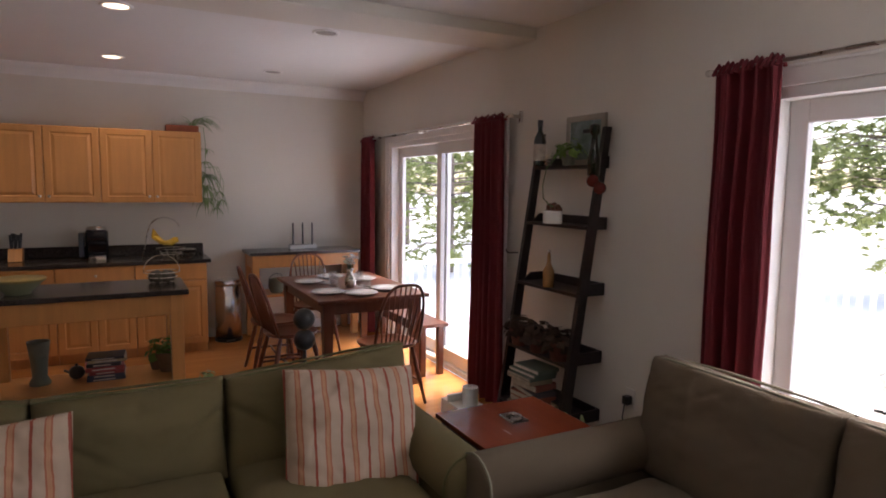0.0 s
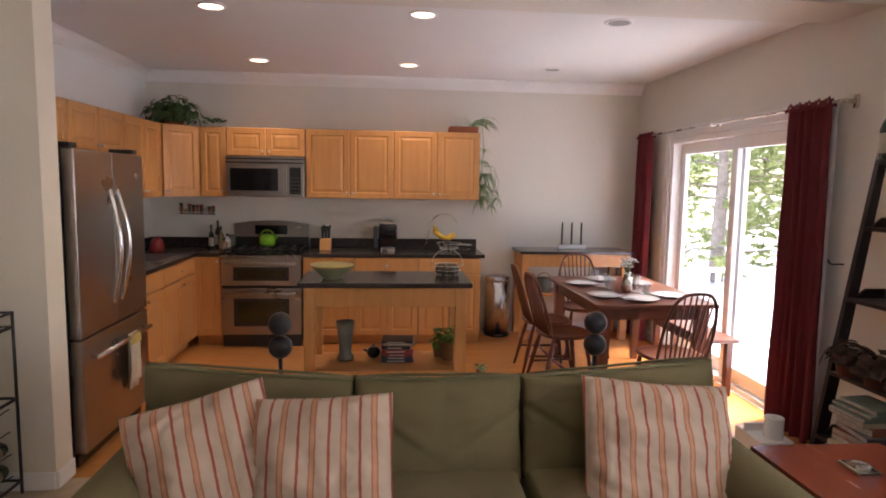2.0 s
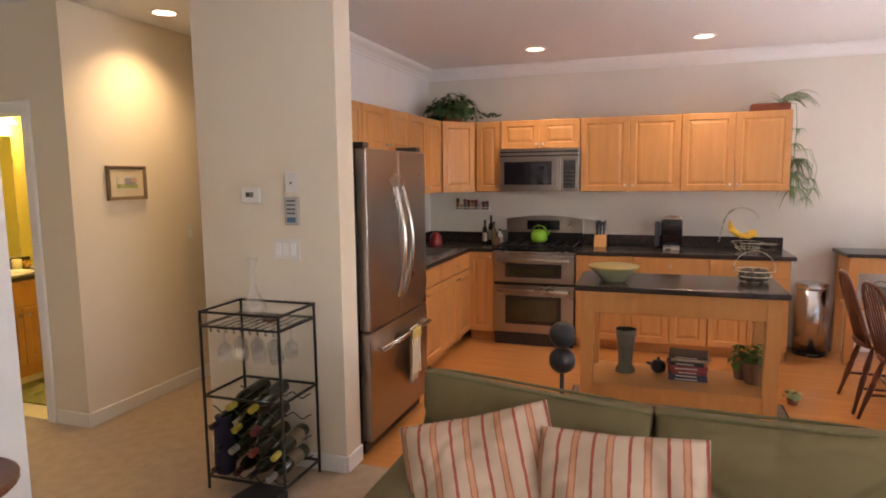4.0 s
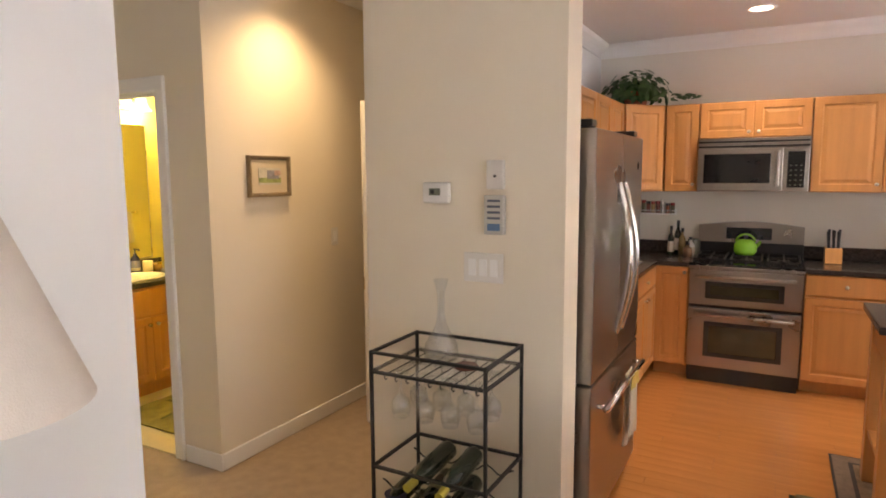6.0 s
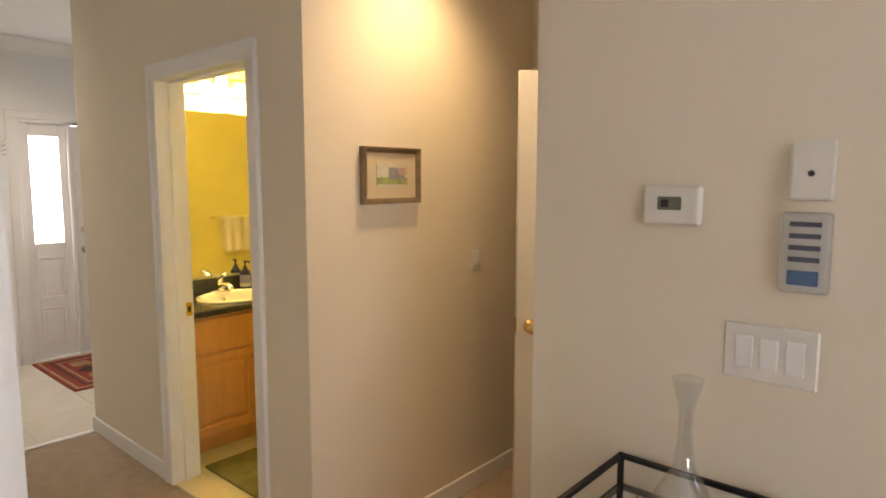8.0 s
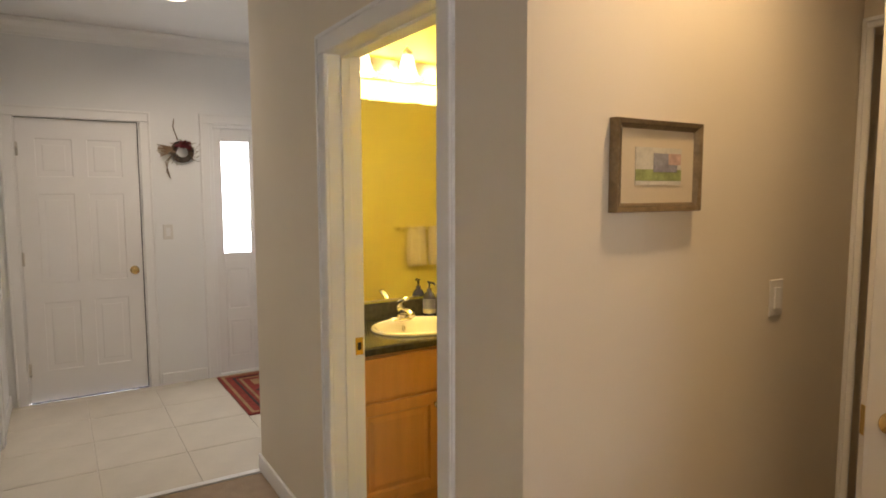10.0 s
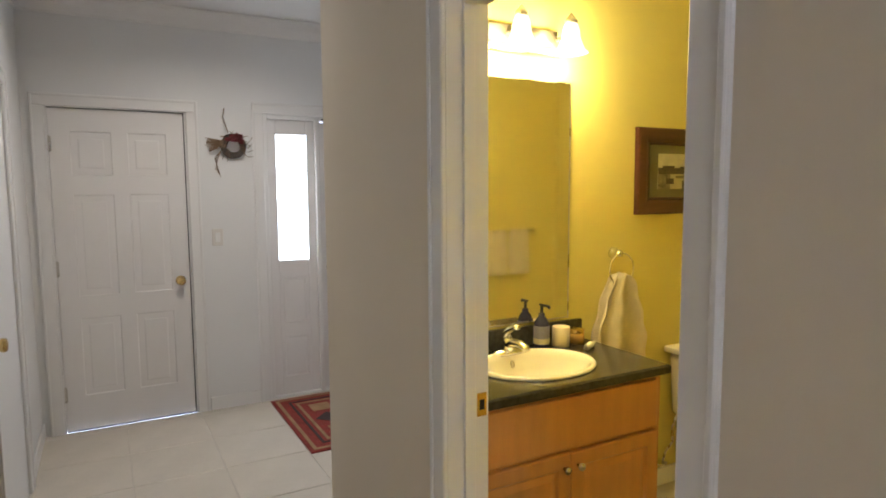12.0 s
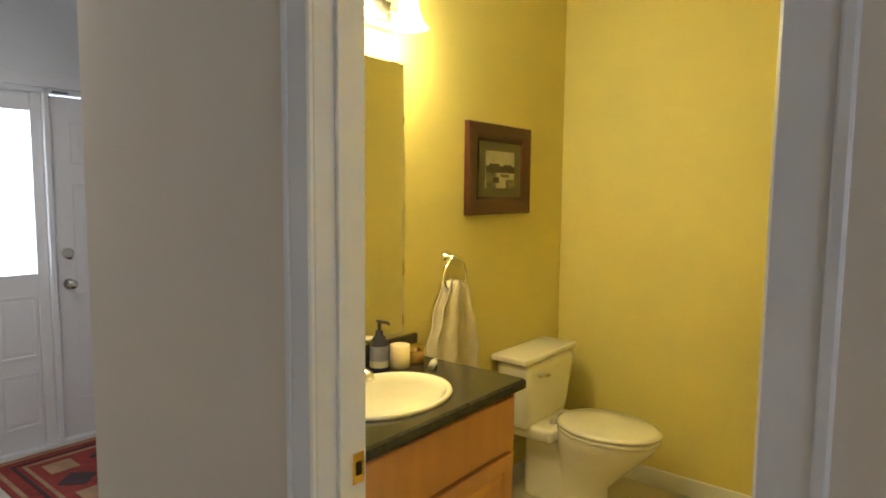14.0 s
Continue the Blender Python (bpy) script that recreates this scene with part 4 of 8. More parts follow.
# ---- living room ----
def seat_sofa(name, x, y, rz, w, d, mat, pipe, seats, label, back_h=0.86, arm_h=0.62, seams=(), sag=0.0, lift=0.0, boxy=0.2, creases=3):
    """A sofa that faces local -y, its left back corner at the origin; arms with rolled tops."""
    ob = thing(name, x, y, 0, label, "sofa", "", rz)
    aw = 0.20
    part("base", box(bmesh.new(), 0.02, -d + 0.02, 0.06, w - 0.02, -0.02, 0.30, 0.025, 3), mat, ob, smooth=True)
    bm = box(bmesh.new(), aw * 0.6, -0.22, 0.25, w - aw * 0.6, -0.01, back_h - 0.05, 0.06, 4)
    part("back_frame", bm, mat, ob, smooth=True)
    for n, ax in enumerate((0.0, w - aw)):
        bm = bmesh.new()
        box(bm, ax + 0.015, -d + 0.03, 0.06, ax + aw - 0.015, -0.03, arm_h - 0.08, 0.02, 2)
        cx = ax + aw / 2
        prof = [(cx + (aw / 2 + 0.015) * math.cos(radians(a)), arm_h - 0.11 + 0.11 * math.sin(radians(a))) for a in range(0, 360, 20)]
        rings = [[bm.verts.new((px + (cx - px) * f, yy, pz + (arm_h - 0.11 - pz) * f)) for px, pz in prof] for yy, f in ((-d - 0.005, 0.12), (-d + 0.015, 0.0), (-d * 0.66, 0.0), (-d * 0.33, 0.0), (-0.05, 0.0), (-0.02, 0.12))]
        for a, b in zip(rings, rings[1:]):
            for k in range(18):
                bm.faces.new((a[k], a[(k + 1) % 18], b[(k + 1) % 18], b[k]))
        bm.faces.new(rings[0])
        bm.faces.new(rings[-1])
        arm = part("arm", bm, mat, ob, smooth=True)
        part("piping", tube(bmesh.new(), [(px, -d + 0.012, pz) for px, pz in prof[-3:] + prof[:13]], 0.006, 6), pipe, arm)
    sw = (w - 2 * aw) / seats
    for k in range(seats):
        cx = aw + sw * (k + 0.5)
        bm = cushion(bmesh.new(), sw - 0.006, d - 0.26, 0.19, 0.16, 0.15, seed=k + len(name), wrinkle=0.008, n=44)
        moved(bm, pose(cx, -(d - 0.26) / 2 - 0.235, 0.37))
        part("seat_cushion", bm, mat, ob, smooth=True)
    for k, (xa, xb) in enumerate(zip(seams, seams[1:])):
        cx, bw, rnd = (xa + xb) / 2, xb - xa, random.Random(3 * k + len(name))
        turn = pose(cx, -0.285, 0.63 + lift, 78, 0, 0.8 * (k - 1))
        bm = cushion(bmesh.new(), bw + 0.015, 0.50, 0.24, boxy, 0.22, seed=3 * k + 5, wrinkle=0.007, n=52)
        folds = [(rnd.uniform(-0.4, 0.4) * bw, rnd.uniform(-0.25, 0.25), rnd.uniform(0.018, 0.035), rnd.uniform(0.006, 0.014)) for _ in range(creases)]

        def top_drop(x):
            f = (cx + x - w / 2) / (w / 2)
            return sag * (1 - f * f)

        for v in bm.verts:
            up = v.co.y / 0.5 + 0.5
            if v.co.z > 0:
                for x0, slant, wide, deep in folds:
                    v.co.z -= deep * up * up * math.exp(-((v.co.x - x0 - slant * (0.25 - v.co.y)) / wide) ** 2)
                for side in (-1, 1):
                    reach = bw / 2 - side * v.co.x
                    v.co.z -= 0.3 * sag * math.exp(-((v.co.y - 0.10 + 0.75 * reach) / 0.022) ** 2) * math.exp(-(reach / (0.3 * bw)) ** 2)
            v.co.y -= up * up * top_drop(v.co.x)
        c = part("back_cushion", moved(bm, turn), mat, ob, smooth=True)
        for zz in (0.088, -0.088):
            line = [(bw * 0.98 * (i / 10 - 0.5), 0.246 - top_drop(bw * (i / 10 - 0.5)) - 0.012 * (abs(i / 5 - 1)) ** 4, zz * (1 - 0.3 * abs(i / 5 - 1) ** 4)) for i in range(11)]
            part("piping", moved(tube(bmesh.new(), line, 0.006, 6), turn), pipe, c)
    for fx in (0.08, w - 0.08):
        for fy in (-0.08, -d + 0.08):
            part("foot", lathe(bmesh.new(), [(0.0, 0), (0.025, 0), (0.03, 0.065), (0, 0.065)], 10, fx, fy), M_CHERRY, ob)
    return ob


M_SOFAPIPE = material("olive_piping", (0.13, 0.12, 0.05), 0.9)
seat_sofa("sofa", 0.57, -3.56, 0, 2.46, 1.06, M_SOFA, M_SOFAPIPE, 3, "olive green fabric three-seat sofa with rolled arms", back_h=0.72, seams=(0.06, 0.89, 1.58, 2.42), sag=0.075)
seat_sofa("loveseat", 4.11, -4.56, -90, 1.80, 1.20, M_TAUPE, M_PIPING, 2, "taupe fabric loveseat with pale sage piping", back_h=0.80, arm_h=0.64, seams=(0.10, 0.90, 1.70), lift=0.035, boxy=0.13, creases=1)


def throw_pillow(x, y, z, tilt, yaw, roll, size, seed, label):
    ob = thing("throw_pillow", x, y, z, label, "pillow", "striped pillows")
    bm = cushion(bmesh.new(), size, size, 0.17, 0.42, 0.35, seed, 0.020, 48)
    p = part("cover", bm, M_PILLOW, ob, smooth=True)
    ob.matrix_basis = Matrix.Translation((x, y, z)) @ pose(0, 0, 0, 0, 0, yaw) @ pose(0, 0, 0, tilt, 0, 0) @ pose(0, 0, 0, 0, 0, roll)
    edge = [(size / 2 * (u if abs(u) < 1 else math.copysign(1, u)), size / 2 * v, 0) for u, v in ((-1, -1), (0, -0.955), (1, -1), (0.955, 0), (1, 1), (0, 0.955), (-1, 1), (-0.955, 0), (-1, -1))]
    part("seam", tube(bmesh.new(), edge, 0.004, 5), M_PILLOW, ob)
    return ob


throw_pillow(0.96, -4.18, 0.60, 60, 8, 14, 0.50, 1, "cream pillow with rust stripes, leaning on the sofa arm")
throw_pillow(1.37, -4.22, 0.60, 62, -3, 3, 0.50, 2, "cream pillow with rust stripes, against the sofa back")
throw_pillow(2.62, -4.17, 0.59, 60, -4, -4, 0.57, 3, "creased cream pillow with rust stripes, at the sofa end")
throw_pillow(3.70, -5.98, 0.62, 66, -70, 8, 0.48, 4, "cream pillow with rust stripes on the loveseat")


def end_table():
    ob = thing("end_table", 3.09, -4.50, 0, "red cherry end table with dark legs between the sofas", "side table")
    w, d, h = 0.57, 0.50, 0.55
    top = part("top", box(bmesh.new(), 0, 0, h - 0.022, w, d, h, 0.004), M_REDWOOD, ob)
    boxpart("apron", M_CHERRY, ob, (0.03, 0.03, h - 0.10), (w - 0.03, d - 0.03, h - 0.022), 0.003)
    for lx in (0.02, w - 0.06):
        for ly in (0.02, d - 0.06):
            boxpart("leg", M_CHERRY, ob, (lx, ly, 0), (lx + 0.04, ly + 0.04, h - 0.022), 0.003)
    boxpart("low_shelf", M_CHERRY, ob, (0.03, 0.03, 0.16), (w - 0.03, d - 0.03, 0.18), 0.003)


end_table()


def coaster_tray(x, y, z):
    ob = thing("glass_ashtray", x, y, z, "small silver glass dish on the red end table", "dish")
    bm = box(bmesh.new(), -0.045, -0.06, 0, 0.045, 0.06, 0.022, 0.008)
    part("dish", bm, M_CHROME, ob)
    part("bowl", lathe(bmesh.new(), [(0.0, 0.021), (0.03, 0.022), (0.036, 0.028), (0.03, 0.024), (0.0, 0.0225)], 16), M_NICKEL, ob)


coaster_tray(3.37, -4.25, 0.55)


def speaker(x, y, label):
    ob = thing("speaker_stand", x, y, 0, label, "loudspeaker", "surround speakers")
    part("base", lathe(bmesh.new(), [(0, 0), (0.11, 0), (0.11, 0.012), (0.02, 0.03), (0, 0.03)], 24), M_BLACK, ob, smooth=False)
    part("pole", tube(bmesh.new(), [(0, 0, 0.02), (0, 0, 0.78)], 0.010, 10), M_BLACK, ob, smooth=True)
    part("hub", lathe(bmesh.new(), [(0, 0.870), (0.018, 0.870), (0.018, 0.892), (0, 0.892)], 12), M_CHROME, ob)
    for z in (0.826, 0.936):
        pod = part("speaker_pod", ball(bmesh.new(), 0, 0, z, 0.056, 22, 14), M_BLACK, ob, "satin black speaker ball", smooth=True)
        part("grille", moved(lathe(bmesh.new(), [(0, 0), (0.03, 0), (0.034, -0.006), (0, -0.006)], 18), pose(0, -0.048, z, 90, 0, 0)), M_IRON, pod)
    return ob


speaker(1.09, -3.42, "black two-ball surround speaker on a stand behind the sofa")
speaker(2.615, -3.42, "black two-ball surround speaker behind the sofa end")


# ladder shelf and what stands on it
LK, LZ, LXW = 0.155, 1.98, 4.32


def rail_x(z):
    return LXW - 0.02 - (LZ - z) * LK


def ladder_shelf():
    ob = thing("ladder_shelf", LXW, -3.49, 0, "dark espresso leaning ladder shelf against the wall", "shelf")
    for ly in (-0.325, 0.295):
        bm = bmesh.new()
        a, b = rail_x(0) - LXW, rail_x(LZ) - LXW
        v = [bm.verts.new(p) for p in ((a - 0.045, ly, 0), (a + 0.03, ly, 0), (a + 0.03, ly + 0.03, 0), (a - 0.045, ly + 0.03, 0), (b - 0.045, ly, LZ), (b + 0.0, ly, LZ), (b + 0.0, ly + 0.03, LZ), (b - 0.045, ly + 0.03, LZ))]
        for q in ((0, 1, 2, 3), (4, 5, 6, 7), (0, 1, 5, 4), (1, 2, 6, 5), (2, 3, 7, 6), (3, 0, 4, 7)):
            bm.faces.new([v[i] for i in q])
        part("rail", bm, M_ESPRESSO, ob)
    for z in (1.757, 1.40, 1.01, 0.60, 0.24):
        x0 = rail_x(z) - LXW - 0.05
        sh = boxpart("shelf", M_ESPRESSO, ob, (x0, -0.295, z - 0.012), (-0.004, 0.295, z + 0.008), 0.002)
        boxpart("back_lip", M_ESPRESSO, sh, (-0.018, -0.295, z + 0.008), (-0.004, 0.295, z + 0.06))
        for yy in (-0.295, 0.280):
            bm = bmesh.new()
            pr = [(x0 + 0.04, z + 0.008), (-0.018, z + 0.008), (-0.018, z + 0.06), (x0 + 0.10, z + 0.06)]
            for s in (0, 0.015):
                bm.faces.new([bm.verts.new((px, yy + s, pz)) for px, pz in pr])
            bm.verts.ensure_lookup_table()
            for k in range(4):
                bm.faces.new([bm.verts[i] for i in (k, (k + 1) % 4, 4 + (k + 1) % 4, 4 + k)])
            part("side_lip", bm, M_ESPRESSO, sh)


ladder_shelf()


def bottle(x, y, z, h, r, mat, label, paper=True, tilt=(0, 0, 0), group=""):
    ob = thing("bottle", x, y, z, label, "bottle", group)
    bm = lathe(bmesh.new(), [(0, 0), (r * 0.95, 0), (r, 0.01), (r, h * 0.55), (r * 0.8, h * 0.66), (r * 0.38, h * 0.76), (r * 0.34, h * 0.95), (r * 0.40, h * 0.955), (r * 0.40, h), (0, h)], 18)
    body = part("glass", bm, mat, ob, smooth=True)
    if paper:
        part("paper_label", lathe(bmesh.new(), [(r * 1.015, h * 0.12), (r * 1.02, h * 0.125), (r * 1.02, h * 0.47), (r * 1.015, h * 0.475)], 18), M_PAPER, ob)
    part("capsule", lathe(bmesh.new(), [(r * 0.40, h * 0.86), (r * 0.42, h * 0.87), (r * 0.43, h + 0.002), (0, h + 0.003)], 14), M_BLACK, ob)
    ob.matrix_basis = pose(x, y, z, *tilt)
    return ob


bottle(4.20, -3.265, 1.766, 0.29, 0.04, M_OLIVEGLASS, "dark wine bottle with cream label on the ladder shelf")


def leaf_blade(bm, base, direction, length, width, droop, n=5):
    """A ribbon leaf that arches over."""
    d = Vector(direction).normalized()
    side = d.cross(Vector((0, 0, 1)))
    side = side.normalized() if side.length > 0.01 else Vector((1, 0, 0))
    p, prev = Vector(base), None
    for k in range(n + 1):
        f = k / n
        w = width * (1 - f ** 2) * (0.6 + 0.4 * math.sin(math.pi * min(1, f + 0.25)))
        a, b = bm.verts.new(p - side * w / 2), bm.verts.new(p + side * w / 2 + Vector((0, 0, width * 0.15)))
        if prev:
            bm.faces.new((prev[0], prev[1], b, a))
        prev = (a, b)
        p = p + d * length / n
        d = (d + Vector((0, 0, -droop / n))).normalized()
    return bm


def round_leaf(bm, c, nrm, r, rnd):
    """A pointed oval leaf, slightly cupped."""
    n = Vector(nrm).normalized()
    a = n.orthogonal().normalized()
    a.rotate(Matrix.Rotation(rnd.uniform(0, 6.28), 3, n))
    b = n.cross(a)
    c = Vector(c)
    pts = [(-1, 0, 0), (-0.4, 0.55, 0.1), (0.35, 0.5, 0.1), (1.15, 0, -0.15), (0.35, -0.5, 0.1), (-0.4, -0.55, 0.1)]
    vs = [bm.verts.new(c + r * (u * a + v * b + w * n)) for u, v, w in pts]
    mid = bm.verts.new(c)
    for k in range(6):
        bm.faces.new((mid, vs[k], vs[(k + 1) % 6]))
    return bm


def bushy(seed, count, rx, ry, rz, r, up=0.3):
    rnd, bm = random.Random(seed), bmesh.new()
    for _ in range(count):
        v = Vector((rnd.gauss(0, 1), rnd.gauss(0, 1), abs(rnd.gauss(0, 1)))).normalized() * rnd.uniform(0.45, 1.0)
        p = (v.x * rx, v.y * ry, v.z * rz)
        round_leaf(bm, p, (v.x, v.y, v.z + up + rnd.uniform(-0.4, 0.4)), r * rnd.uniform(0.6, 1.2), rnd)
    return bm


def shelf_items():
    ob = thing("framed_print", 4.292, -3.60, 1.766, "small framed bird and foliage picture leaning on the wall", "picture", rz=-90)
    w, h = 0.35, 0.30
    bm = bmesh.new()
    for a in ((-w / 2, 0, w / 2, 0.035), (-w / 2, h - 0.035, w / 2, h), (-w / 2, 0.035, -w / 2 + 0.035, h - 0.035), (w / 2 - 0.035, 0.035, w / 2, h - 0.035)):
        box(bm, a[0], -0.012, a[1], a[2], 0.012, a[3], 0.003, 1)
    part("picture_frame", bm, material("pale_grey_wood_frame", (0.34, 0.30, 0.25), 0.6, vary=0.2), ob)
    art = part("print", box(bmesh.new(), -w / 2 + 0.035, -0.003, 0.035, w / 2 - 0.035, 0.003, h - 0.035), material("blue_green_print", (0.20, 0.26, 0.28), 0.5, vary=0.4, scale=9, dark=(0.05, 0.10, 0.04)), ob)
    boxpart("bird_shape", M_BLACK, art, (-0.02, -0.005, 0.19), (0.09, -0.003, 0.215), 0.004)
    ob = thing("trailing_ivy", 4.19, -3.57, 1.766, "small trailing ivy on the top of the ladder shelf", "plant")
    part("pot", lathe(bmesh.new(), [(0, 0), (0.035, 0), (0.045, 0.05), (0.045, 0.06), (0, 0.055)], 14), M_CLAY, ob)
    part("leaves", moved(bushy(3, 60, 0.09, 0.14, 0.12, 0.026), pose(0, 0, 0.05)), material("ivy_green", (0.12, 0.22, 0.03), 0.5, vary=0.4, scale=20), ob)
    vine = [(-0.06, 0.02, 0.06), (-0.13, 0.04, -0.02), (-0.14, 0.06, -0.12), (-0.12, 0.08, -0.20), (-0.11, 0.03, -0.24), (-0.12, -0.02, -0.25)]
    part("vine", tube(bmesh.new(), vine, 0.0035, 5), M_LEAF, ob)
    ob = thing("glass_votive", 4.20, -3.36, 1.766, "small clear glass votive cup on the top shelf", "votive")
    part("cup", lathe(bmesh.new(), [(0, 0), (0.028, 0), (0.035, 0.06), (0.032, 0.06), (0.026, 0.006), (0, 0.006)], 14), M_GLASS, ob, smooth=True)
    ob = thing("wine_bottle_puppet", 4.16, -3.83, 1.70, "dark bottle ornament hanging with red balls on the shelf rail", "ornament")
    part("bottle", lathe(bmesh.new(), [(0, 0.0), (0.035, 0.0), (0.038, 0.10), (0.02, 0.17), (0.016, 0.22), (0.03, 0.24), (0.03, 0.28), (0.0, 0.29)], 14), M_OLIVEGLASS, ob, smooth=True)
    for n, (bx, by, bz) in enumerate(((-0.02, -0.02, -0.03), (-0.03, -0.09, -0.07))):
        part("red_ball", ball(bmesh.new(), bx, by, bz, 0.036, 14, 9), material("dark_red_gloss", (0.16, 0.02, 0.015), 0.2), ob, smooth=True)
    ob = thing("music_box", 4.16, -3.47, 1.409, "small cream ceramic box with dark animal figures on the shelf", "ornament")
    part("box", lathe(bmesh.new(), [(0, 0), (0.06, 0), (0.062, 0.01), (0.062, 0.07), (0.055, 0.078), (0, 0.078)], 18, sx=0.8, sy=1.2), M_CUPS, ob)
    bm = bmesh.new()
    for k, (yy, s) in enumerate(((-0.05, 0.02), (-0.015, 0.026), (0.03, 0.022))):
        ball(bm, 0, yy, 0.09 + s * 0.6, s, 10, 6)
        box(bm, -0.012, yy - 0.03, 0.08, 0.012, yy + 0.02, 0.10)
    part("figures", bm, M_CHERRY, ob)
    ob = thing("oil_cruet", 4.12, -3.50, 1.019, "amber glass cruet bottle with stopper on the ladder shelf", "bottle")
    part("body", lathe(bmesh.new(), [(0, 0), (0.034, 0), (0.036, 0.10), (0.015, 0.14), (0.011, 0.20), (0.014, 0.205), (0, 0.205)], 16), material("amber_liquid_glass", (0.45, 0.26, 0.10), 0.1, vary=0.1, coat=0.5), ob, smooth=True)
    part("stopper", ball(bmesh.new(), 0, 0, 0.218, 0.013, 10, 6), M_CHROME, ob, smooth=True)
    for k in range(3):
        ob = thing("potted_geranium", 4.08, -3.28 - 0.20 * k, 0.609, "dark leafy plant in a terracotta pot on the shelf", "plant", "plants on the ladder shelf")
        part("pot", lathe(bmesh.new(), [(0, 0), (0.055, 0), (0.072, 0.09), (0.078, 0.09), (0.078, 0.11), (0.066, 0.11), (0, 0.10)], 16), material("dark_red_clay", (0.15, 0.045, 0.03), 0.7, vary=0.2), ob)
        part("foliage", moved(bushy(11 + k, 150, 0.13, 0.14, 0.13, 0.032), pose(0, 0, 0.07)), material("dark_bronze_leaf", (0.05, 0.028, 0.016), 0.8, vary=0.5, scale=20), ob)
    z = 0.249
    rnd = random.Random(5)
    for k in range(9):
        h, w, d = rnd.uniform(0.02, 0.042), rnd.uniform(0.20, 0.28), rnd.uniform(0.16, 0.2)
        col = rnd.choice(((0.5, 0.45, 0.36), (0.30, 0.10, 0.06), (0.14, 0.18, 0.14), (0.62, 0.58, 0.5), (0.10, 0.09, 0.10), (0.42, 0.34, 0.22)))
        ob = thing("book", 4.05 + rnd.uniform(-0.015, 0.015), -3.46 + rnd.uniform(-0.02, 0.02), z, "old hardback book lying in a stack on the low shelf", "book", "stacked books", rnd.uniform(-7, 7))
        part("cover", box(bmesh.new(), -d / 2, -w / 2, 0, d / 2, w / 2, h, 0.002, 1), material("book_cloth", col, 0.7, vary=0.1), ob)
        boxpart("page_block", M_PAPER, ob, (-d / 2 - 0.001, -w / 2 + 0.006, 0.004), (d / 2 - 0.01, w / 2 + 0.001, h - 0.004))
        z += h + 0.001


shelf_items()


def floor_plant():
    ob = thing("floor_plant", 3.92, -4.10, 0, "broad-leaved green houseplant in a dark pot on the floor", "plant")
    part("pot", lathe(bmesh.new(), [(0, 0), (0.10, 0), (0.13, 0.22), (0.14, 0.22), (0.14, 0.25), (0.12, 0.25), (0, 0.23)], 20), M_BLACK, ob)
    rnd, bm = random.Random(8), bmesh.new()
    for k in range(16):
        a = k * 2.4
        leaf_blade(bm, (0.03 * math.cos(a), 0.03 * math.sin(a), 0.24), (math.cos(a), math.sin(a), 0.9 + 0.5 * rnd.random()), 0.24 + 0.12 * rnd.random(), 0.055, 1.5)
    part("leaves", bm, M_LEAF_PALE, ob)


floor_plant()


def outlet(x, y, z, rz, label="white electrical outlet with a black plug on the wall", plug=True):
    ob = thing("wall_outlet", x, y, z, label, "outlet", "", rz)
    part("plate", box(bmesh.new(), -0.036, -0.006, -0.058, 0.036, 0, 0.058, 0.003, 1), M_PLASTIC, ob)
    if plug:
        part("plug", box(bmesh.new(), -0.02, -0.05, -0.03, 0.02, -0.006, 0.02, 0.006), M_BLACK, ob)
        part("cord", tube(bmesh.new(), [(0, -0.045, -0.02), (0, -0.06, -0.10), (0.02, -0.05, -0.22), (0.06, -0.04, -0.36)], 0.004, 6), M_BLACK, ob)


outlet(EX, -4.02, 0.44, -90)


def tissue_box():
    ob = thing("storage_caddy", 3.86, -2.92, 0, "white plastic organiser box with a paper roll on the floor", "box")
    part("tray", box(bmesh.new(), -0.10, -0.14, 0, 0.10, 0.14, 0.14, 0.008), M_PLASTIC, ob)
    part("roll", lathe(bmesh.new(), [(0.018, 0.14), (0.055, 0.14), (0.055, 0.26), (0.018, 0.26), (0.018, 0.14)], 18, 0.02, -0.06), M_CUPS, ob)
    part("divider", box(bmesh.new(), -0.10, 0.03, 0.14, 0.10, 0.05, 0.19, 0.003), M_PLASTIC, ob)


tissue_box()


